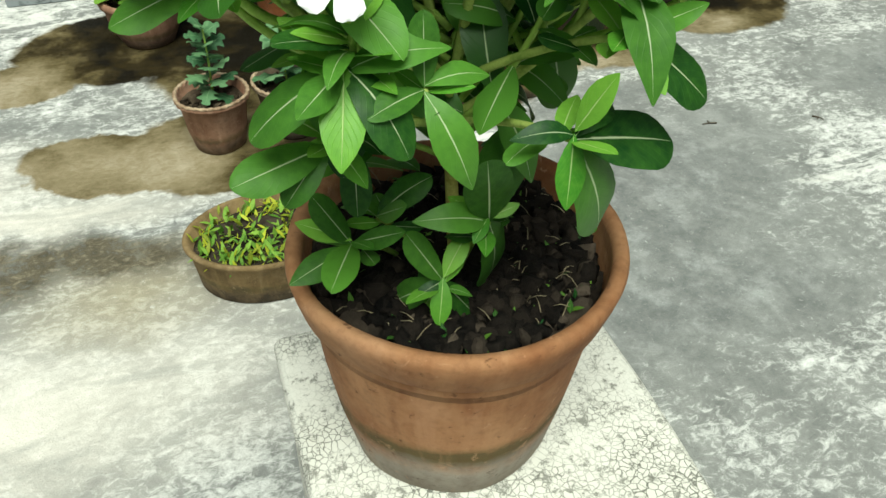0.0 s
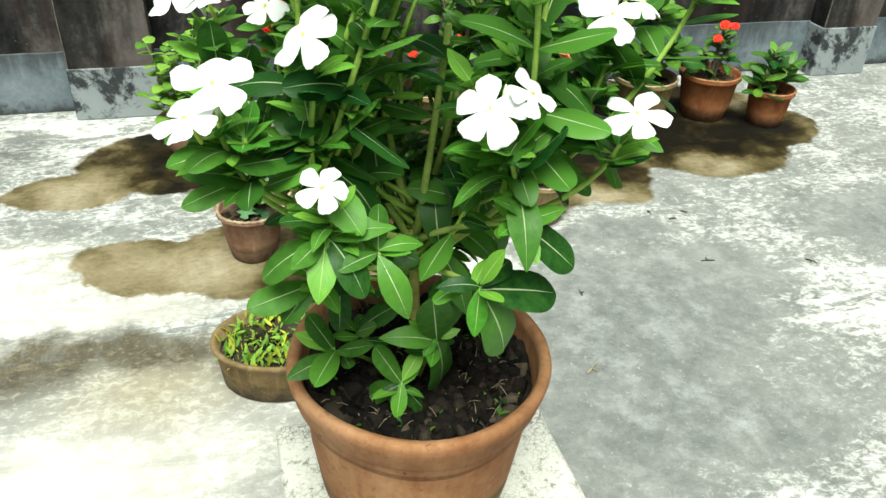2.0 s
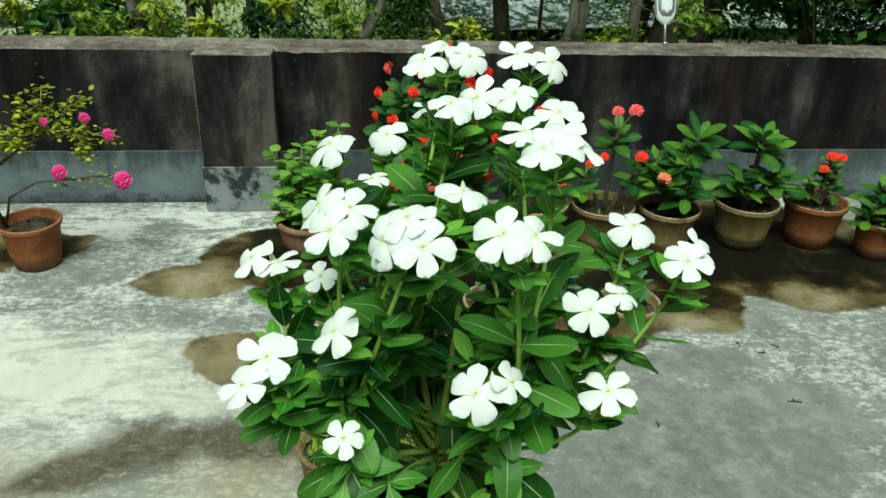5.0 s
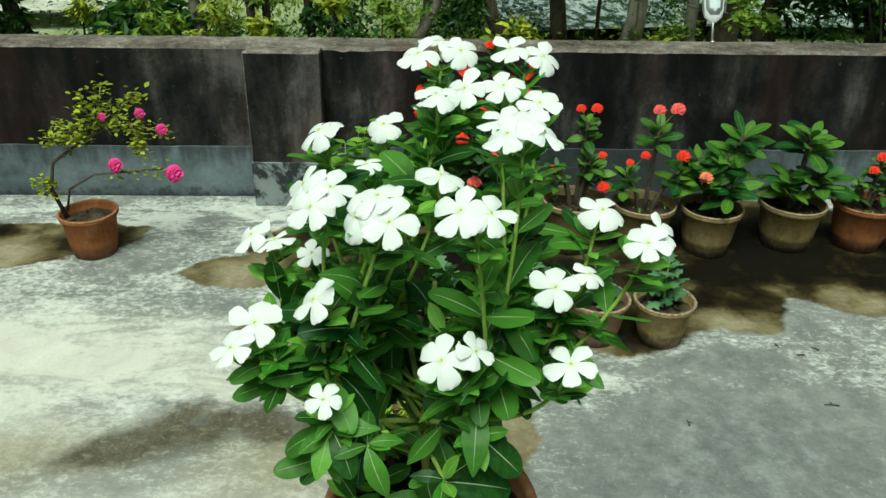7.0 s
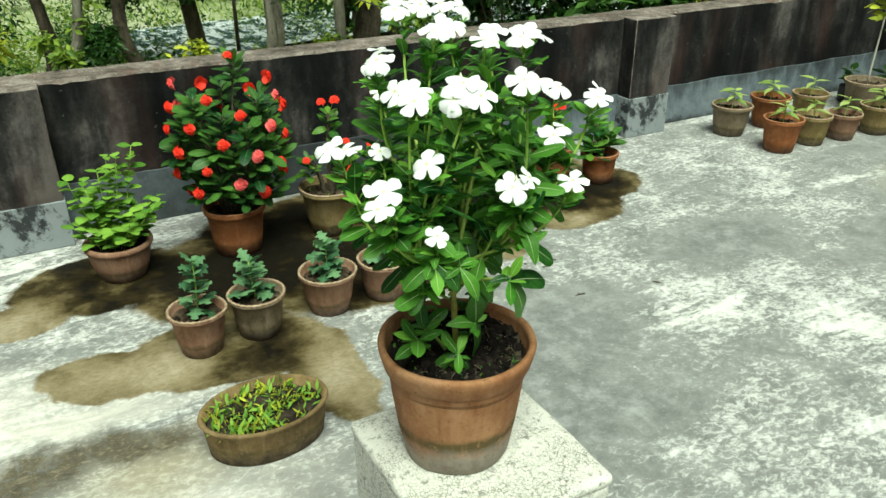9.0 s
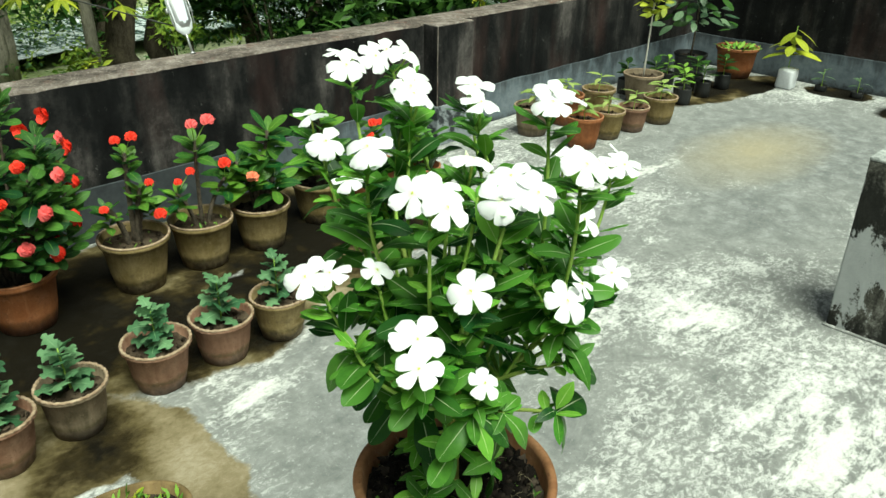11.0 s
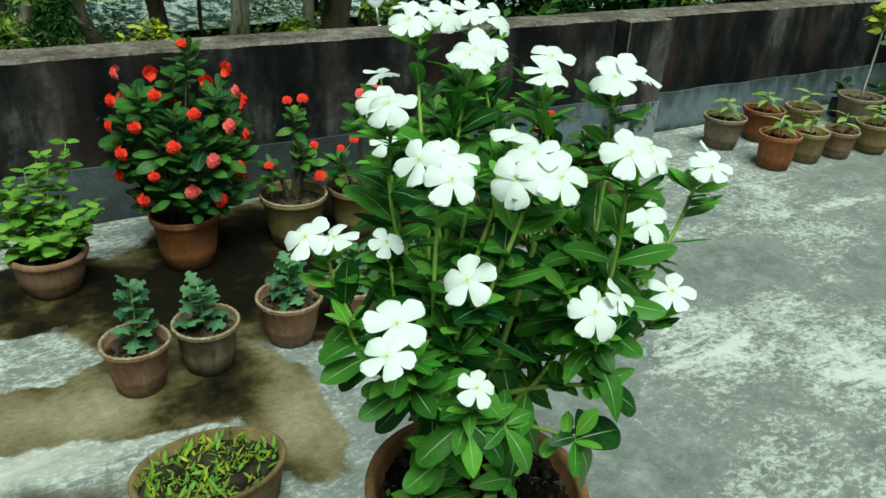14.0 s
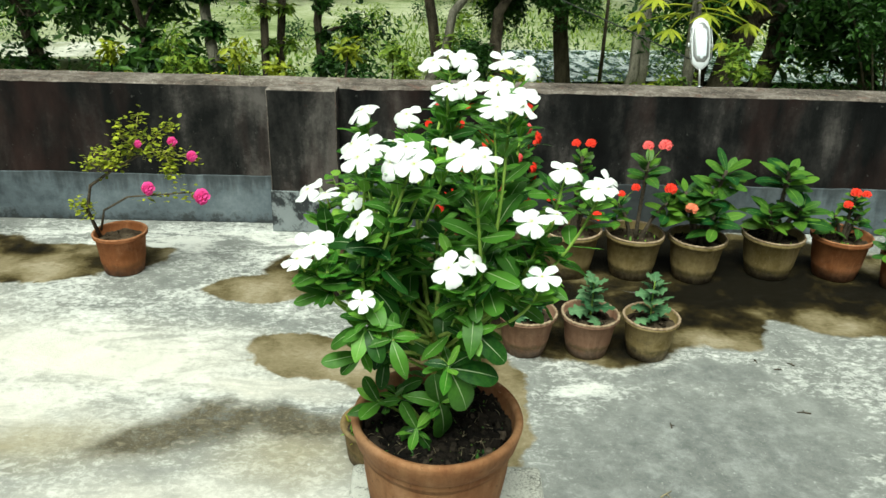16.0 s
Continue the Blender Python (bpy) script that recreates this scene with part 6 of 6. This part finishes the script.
for sx in (-1, 1):
    bm = bmesh.new()
    tube(bm, [(sx * 0.05, -0.018, 0.13), (sx * 0.056, -0.022, 0.2), (sx * 0.05, -0.018, 0.28)], 0.003, 0.003, 6)
    part("guard_wire", bm, STEEL, lamp)
    bm = bmesh.new()
    box(bm, (sx * 0.06 - 0.007, -0.01, 0.19), (sx * 0.06 + 0.007, 0.01, 0.212), 0.003, 2)
    part("clip", bm, STEEL, lamp)
bm = bmesh.new()
tube(bm, bend((0, 0.01, 0.12), (-0.6, 0.4, 0.5), (-2.2, 1.0, 1.35), 14), 0.003, 0.003, 6)
part("cable", bm, BLACK, lamp)

# small litter on the floor
TWIG = [(1.12, 1.58, 0.05), (1.769, 2.033, 0.05), (2.149, 1.956, 0.04), (1.237, 1.942, 0.03), (-1.55, 2.98, 0.03), (1.79, 2.33, 0.03), (1.86, 2.37, 0.03), (1.72, 2.39, 0.025)]
for k, (x, y, s) in enumerate(TWIG):
    bm = bmesh.new()
    a = 2.4 * k + 0.6
    d = Vector((math.cos(a), math.sin(a), 0)) * s
    tube(bm, [-d * 0.5 + UP * 0.003, UP * 0.006, d * 0.5 + UP * 0.003], 0.003, 0.0015, 6)
    tube(bm, [UP * 0.005, Vector((d.y, -d.x, 0)) * 0.4 + UP * 0.004], 0.0022, 0.001, 5)
    ob = part("twig", bm, STRAW if k in (0, 4) else THORN, None, "pale dry twig on the concrete" if k in (0, 4) else "small dark twig on the concrete", pose(x, y, 0.0))
    tagged(ob, category="twig", group="twigs on the floor")

# ---- beyond the wall: ground, track, pond, trees ----
GZ = -3.4
bm = bmesh.new()
bmesh.ops.create_grid(bm, x_segments=60, y_segments=60, size=400)
for v in bm.verts:
    v.co.z = 0.5 * noise.noise(v.co * 0.02)
tagged(part("ground", bm, GROUND, None, "grass and bare earth around the house, far below the roof", pose(0, 0, GZ - 0.4)), category="ground", kind="structure")


def strip(name, pts, wid, mat, z, label, category):
    bm = bmesh.new()
    rows = []
    for i, (x, y) in enumerate(pts):
        a, b = pts[max(0, i - 1)], pts[min(len(pts) - 1, i + 1)]
        d = Vector((b[0] - a[0], b[1] - a[1], 0)).normalized()
        n = Vector((-d.y, d.x, 0))
        w = wid * (1 + 0.3 * noise.noise((i * 0.7, 1, 2)))
        rows.append([bm.verts.new(Vector((x, y, z)) + n * w * k) for k in (-1, -0.3, 0.3, 1)])
    for a, b in zip(rows, rows[1:]):
        for k in range(3):
            bm.faces.new((a[k], a[k + 1], b[k + 1], b[k]))
    bmesh.ops.recalc_face_normals(bm, faces=bm.faces)
    tagged(part(name, bm, mat, None, label), category=category, kind="structure")


strip("track", [(-60, 21), (-40, 23.5), (-22, 25.4), (-15, 26), (-12, 26.3), (-8.6, 26.6)], 1.3, PATHWAY, GZ + 0.12, "pale sunlit dirt track between the trees", "track")
strip("pond", [(2.5, 25.4), (8, 26.2), (14, 26.6), (22, 25.2), (30, 21)], 2.7, WATER, GZ + 0.14, "pond with glints painted on its ripples, behind the trees", "pond")


def leaf_cloud(centres, count, size, rd, aspect=0.5):
    """Many small creased leaves scattered in overlapping clumps, with gaps between them."""
    verts, faces = [], []
    for _ in range(count):
        c, r = rd.choice(centres)
        q = Vector((rd.gauss(0, 1), rd.gauss(0, 1), rd.gauss(0, 0.8)))
        q = q.normalized() * r * rd.random() ** 0.45
        p = Vector(c) + q
        d = Vector((rd.uniform(-1, 1), rd.uniform(-1, 1), rd.uniform(-0.9, 0.3))).normalized()
        s = d.cross(Vector((rd.uniform(-1, 1), rd.uniform(-1, 1), 1))).normalized()
        n = s.cross(d)
        L = size * rd.uniform(0.6, 1.3)
        w = L * aspect * 0.5
        b = len(verts)
        verts += [p, p + d * L * 0.5 + s * w + n * w * 0.3, p + d * L, p + d * L * 0.5 - s * w + n * w * 0.3]
        faces += [(b, b + 1, b + 2), (b, b + 2, b + 3)]
    return verts, faces


def cloud_mesh(name, centres, count, size, rd, mat, aspect=0.5):
    v, f = leaf_cloud(centres, count, size, rd, aspect)
    me = bpy.data.meshes.new(name)
    me.from_pydata([tuple(p) for p in v], [], f)
    me.materials.append(mat)
    return me


def tree(x, y, r, tall, crown, leaves, size, seed, mat=None, bark=None, lean=(0, 0), label="slender tree with a dark trunk behind the wall", low=0.55, fork=True, droop=0.0):
    """A tapered, slightly crooked trunk with limbs, and a crown of many small leaves in uneven clumps."""
    rd = random.Random(seed)
    ob = thing("tree", (x, y, GZ), label, "tree", "trees behind the wall")
    top = Vector((lean[0], lean[1], tall))
    pts = [Vector((lean[0] * t, lean[1] * t, tall * t)) + Vector((rd.uniform(-1, 1), rd.uniform(-1, 1), 0)) * r * 1.2 * (0 < t < 1) for t in (i / 9 for i in range(10))]
    bm = bmesh.new()
    tube(bm, pts, r * 1.05, r * 0.42, 12)
    part("trunk", bm, bark or BARK, ob)
    centres = [(top, crown * 0.6)]
    if seed % 2 or -7 < x < 0:
        # creepers that climb the trunk
        centres += [(pts[1].lerp(pts[6], k / 9), r * rd.uniform(1.0, 1.9)) for k in range(10)]
    for k in range(7 if fork else 4):
        t = low + (0.98 - low) * rd.random()
        i = min(8, int(t * 9))
        p = pts[i].lerp(pts[i + 1], t * 9 - i)
        a = 2.4 * k + rd.uniform(0, 1)
        e = p + Vector((math.cos(a) * crown * rd.uniform(0.5, 1.0), math.sin(a) * crown * rd.uniform(0.5, 1.0), crown * rd.uniform(-0.15 - droop, 0.6)))
        bm = bmesh.new()
        tube(bm, bend(p, p.lerp(e, 0.5) + UP * crown * 0.2, e, 6), r * 0.4, r * 0.08, 7)
        part("limb", bm, bark or BARK, ob)
        centres += [(e, crown * rd.uniform(0.28, 0.5)), (p.lerp(e, 0.6) + Vector((0, 0, 0.1)), crown * rd.uniform(0.2, 0.35))]
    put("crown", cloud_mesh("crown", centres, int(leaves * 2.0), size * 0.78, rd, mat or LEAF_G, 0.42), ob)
    return ob


def shrub(x, y, z, wide, tall, leaves, size, seed, mat, label="leafy shrub below the wall", aspect=0.45):
    rd = random.Random(seed)
    ob = thing("shrub", (x, y, z), label, "shrub", "shrubs behind the wall")
    centres = []
    for k in range(9):
        e = Vector((rd.uniform(-1, 1) * wide, rd.uniform(-1, 1) * wide * 0.6, tall * rd.uniform(0.3, 1.0)))
        bm = bmesh.new()
        tube(bm, bend((0, 0, 0), (e.x * 0.3, e.y * 0.3, e.z * 0.7), e, 4), 0.03, 0.008, 5)
        part("stem", bm, BARK, ob)
        centres.append((e, wide * rd.uniform(0.25, 0.45)))
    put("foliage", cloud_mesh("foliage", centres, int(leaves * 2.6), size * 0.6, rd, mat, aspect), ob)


tree(-6.2, 12.6, 0.12, 8.0, 2.0, 900, 0.22, 102, low=0.82)
tree(-5.5, 12.1, 0.07, 4.8, 1.2, 1500, 0.2, 132, low=0.5, lean=(-0.5, 0), label="thin forked dark tree behind the wall")
tree(-4.2, 12.3, 0.08, 4.5, 1.4, 2200, 0.3, 134, LEAF_D, low=0.56, droop=0.3, label="mango tree with drooping dark leaves behind the wall")
tree(-2.78, 10.9, 0.1, 8.0, 2.0, 2200, 0.22, 104, None, PALEBARK, low=0.8)
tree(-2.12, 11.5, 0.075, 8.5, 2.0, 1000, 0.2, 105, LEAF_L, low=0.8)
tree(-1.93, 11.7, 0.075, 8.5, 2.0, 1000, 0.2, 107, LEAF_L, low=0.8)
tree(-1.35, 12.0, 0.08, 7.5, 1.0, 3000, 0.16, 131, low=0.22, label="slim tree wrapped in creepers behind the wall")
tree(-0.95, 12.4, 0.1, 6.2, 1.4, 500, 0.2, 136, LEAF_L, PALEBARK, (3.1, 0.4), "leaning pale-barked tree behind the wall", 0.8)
tree(2.2, 20.6, 0.2, 4.4, 1.9, 10000, 0.22, 108, low=0.34, droop=0.2, label="dense broad tree behind the wall")
tree(4.0, 20.9, 0.22, 9.0, 2.4, 1800, 0.24, 140, low=0.7)
tree(5.49, 20.4, 0.15, 9.0, 2.3, 900, 0.24, 110, None, PALEBARK, (0.9, 0), low=0.8)
tree(6.23, 21.6, 0.15, 9.0, 2.3, 900, 0.24, 142, None, PALEBARK, (0.5, 0), low=0.8)
tree(5.6, 13.3, 0.3, 6.5, 2.2, 4200, 0.22, 112, low=0.5, label="thick-trunked dark tree behind the wall")
tree(6.15, 13.6, 0.24, 6.5, 2.2, 4200, 0.22, 144, low=0.5, lean=(0.5, 0), label="thick-trunked dark tree behind the wall")
tree(5.25, 13.9, 0.12, 7.0, 2.0, 1600, 0.24, 146, low=0.65, label="thick-trunked dark tree behind the wall")
tree(8.0, 13.4, 0.2, 6.0, 2.3, 4600, 0.34, 114, None, low=0.52, label="dense dark-leaved tree behind the wall")
tree(9.8, 12.0, 0.2, 7.0, 2.6, 3400, 0.42, 114, LEAF_D, low=0.35, droop=0.25, label="dense dark-leaved tree behind the wall")
tree(12.2, 10.0, 0.18, 6.5, 2.6, 3400, 0.42, 115, LEAF_D, low=0.35, droop=0.25, label="dense dark-leaved tree behind the wall")
tree(13.2, 6.5, 0.18, 6.5, 2.5, 3200, 0.42, 116, LEAF_D, low=0.35, droop=0.25, label="dense dark-leaved tree behind the wall")
tree(13.5, 3.0, 0.18, 6.5, 2.5, 2800, 0.4, 117, LEAF_D, low=0.35, droop=0.25, label="dense dark-leaved tree behind the wall")
tree(15.2, 5.0, 0.18, 7.0, 2.8, 4600, 0.26, 124, low=0.2, droop=0.3, label="dense dark-leaved tree behind the wall")
tree(15.4, 1.2, 0.18, 6.5, 2.8, 4200, 0.26, 126, low=0.2, droop=0.3, label="dense dark-leaved tree behind the wall")
tree(14.6, -2.6, 0.18, 6.5, 2.8, 3600, 0.26, 128, low=0.2, droop=0.3, label="dense dark-leaved tree behind the wall")
tree(-8.5, 12.5, 0.14, 7.5, 2.2, 1800, 0.24, 118, low=0.7)
tree(-10.5, 16.5, 0.16, 8.0, 2.6, 2600, 0.26, 119, low=0.45)
tree(0.3, 22.0, 0.16, 9.0, 2.6, 1600, 0.26, 120)
tree(8.5, 21.0, 0.17, 9.0, 2.6, 1800, 0.28, 121)
tree(14.0, 19.0, 0.2, 9.0, 3.0, 3600, 0.3, 122, low=0.4)
tree(19.0, 13.0, 0.2, 9.0, 3.2, 3600, 0.32, 123, low=0.35)
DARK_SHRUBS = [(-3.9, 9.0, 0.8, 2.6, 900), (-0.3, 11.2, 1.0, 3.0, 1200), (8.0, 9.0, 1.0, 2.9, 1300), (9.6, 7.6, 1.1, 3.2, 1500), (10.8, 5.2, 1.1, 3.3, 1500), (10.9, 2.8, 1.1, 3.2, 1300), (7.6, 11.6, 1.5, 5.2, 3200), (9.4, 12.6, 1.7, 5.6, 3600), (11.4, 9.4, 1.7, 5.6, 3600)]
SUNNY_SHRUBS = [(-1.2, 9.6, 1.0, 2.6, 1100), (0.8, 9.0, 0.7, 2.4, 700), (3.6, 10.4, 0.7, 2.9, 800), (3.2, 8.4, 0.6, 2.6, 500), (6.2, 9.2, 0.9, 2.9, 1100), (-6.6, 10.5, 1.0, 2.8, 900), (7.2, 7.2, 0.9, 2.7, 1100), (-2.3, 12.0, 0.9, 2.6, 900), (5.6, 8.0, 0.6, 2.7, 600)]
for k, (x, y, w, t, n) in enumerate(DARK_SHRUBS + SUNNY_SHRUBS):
    # shaded and sunlit shrubs, told apart by leaf colour
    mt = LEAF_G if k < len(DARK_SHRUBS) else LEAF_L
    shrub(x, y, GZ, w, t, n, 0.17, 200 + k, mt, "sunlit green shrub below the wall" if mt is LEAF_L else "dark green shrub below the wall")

# young sunlit shoots that reach up close behind the wall
for k, (x, y, t) in enumerate(((-4.7, 6.6, 3.55), (-3.6, 6.2, 3.6), (-2.7, 6.7, 3.55), (-1.9, 6.8, 3.5), (-1.3, 6.6, 3.6), (-0.7, 6.3, 3.65), (-0.1, 7.0, 3.5), (1.0, 6.6, 3.55), (2.3, 6.2, 3.65), (3.4, 6.8, 3.6), (5.0, 6.4, 3.7), (6.4, 6.0, 3.8), (8.2, 5.4, 3.9))):
    shrub(x, y, GZ, 0.36, t + 0.36, 420, 0.15, 300 + k, LEAF_B if k % 3 else LEAF_L, "yellow-green sunlit shoots close behind the wall", 0.4)

# papaya: bare stem, long stalks, lobed yellowish leaves
papaya = tagged(thing("tree", (3.88, 10.46, GZ), "papaya tree with lobed yellow-green leaves on long stalks", "tree", "trees behind the wall"))
bm = bmesh.new()
tube(bm, bend((0, 0, 0), (0.05, 0, 2.2), (0.0, 0, 4.3), 8), 0.11, 0.07, 10)
part("trunk", bm, PALEBARK, papaya)
FINGER = leaf_mesh("leaf_lobe", LEAF_B, "lance", 0.24, 0.2, 0.25, 6, 1)
for k in range(24):
    a = 2.4 * k
    s = Vector((0, 0, 4.25 - 0.022 * k))
    e = s + Vector((math.cos(a) * 0.75, math.sin(a) * 0.75, 0.3 - 0.022 * k))
    bm = bmesh.new()
    tube(bm, bend(s, s.lerp(e, 0.5) + UP * 0.12, e, 5), 0.014, 0.009, 6)
    st = part("leaf_stalk", bm, LEAF_B, papaya)
    for j in range(7):
        b = a + (j - 3) * 0.62
        put("leaf_lobe", FINGER, st, aim(e, (math.cos(b), math.sin(b), -0.35), UP, 0.33 * (1 - 0.07 * abs(j - 3))))

pole = thing("bamboo_pole", (5.22, 22.2, GZ), "thin dark bamboo pole standing below the wall", "pole")
bm = bmesh.new()
tube(bm, [(0, 0, 0), (0.02, 0, 2), (0.01, 0, 5.2)], 0.06, 0.04, 8)
part("cane", bm, BARK, pole)

# far woods
rd = random.Random(77)
centres = []
for k in range(170):
    a = radians(rd.uniform(-50, 75))
    q = rd.uniform(44, 62)
    centres.append(((q * math.sin(a), q * math.cos(a), GZ + rd.uniform(0.5, 9)), rd.uniform(1.6, 3.4)))
for k in range(70):
    a = radians(rd.uniform(58, 128))
    q = rd.uniform(20, 30)
    centres.append(((q * math.sin(a), q * math.cos(a), GZ + rd.uniform(0.0, 7)), rd.uniform(1.2, 2.4)))
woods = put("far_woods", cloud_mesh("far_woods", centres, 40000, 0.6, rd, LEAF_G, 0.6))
tagged(woods, "distant belt of dark green woods", "woods", kind="stuff")
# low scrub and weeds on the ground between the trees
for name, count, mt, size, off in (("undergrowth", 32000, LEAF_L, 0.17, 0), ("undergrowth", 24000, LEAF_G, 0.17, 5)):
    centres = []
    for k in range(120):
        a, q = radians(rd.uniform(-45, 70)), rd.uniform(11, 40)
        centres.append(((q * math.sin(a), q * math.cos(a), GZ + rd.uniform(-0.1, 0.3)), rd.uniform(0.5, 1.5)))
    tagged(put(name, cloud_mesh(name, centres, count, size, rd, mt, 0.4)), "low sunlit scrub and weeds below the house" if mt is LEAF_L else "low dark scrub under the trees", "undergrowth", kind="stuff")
# tufts of grass on the ground below
verts, faces = [], []
for k in range(16000):
    a, q = radians(rd.uniform(-45, 70)), 9 + 34 * rd.random() ** 0.8
    p = Vector((q * math.sin(a), q * math.cos(a), GZ - 0.35 + 0.5 * noise.noise(Vector((q * math.sin(a), q * math.cos(a), 0)) * 0.02)))
    if noise.noise(p * 0.16) < -0.05:
        continue
    s = Vector((rd.uniform(-1, 1), rd.uniform(-1, 1), 0)).normalized() * 0.05
    b = len(verts)
    t = p + UP * rd.uniform(0.12, 0.35) + Vector((rd.uniform(-0.2, 0.2), rd.uniform(-0.2, 0.2), 0))
    verts += [p - s, p + s, t]
    faces += [(b, b + 1, b + 2)]
me = bpy.data.meshes.new("grass")
me.from_pydata([tuple(v) for v in verts], [], faces)
me.materials.append(LEAF_L)
tagged(put("grass", me), "rough sunlit grass below the house", "grass", kind="stuff")
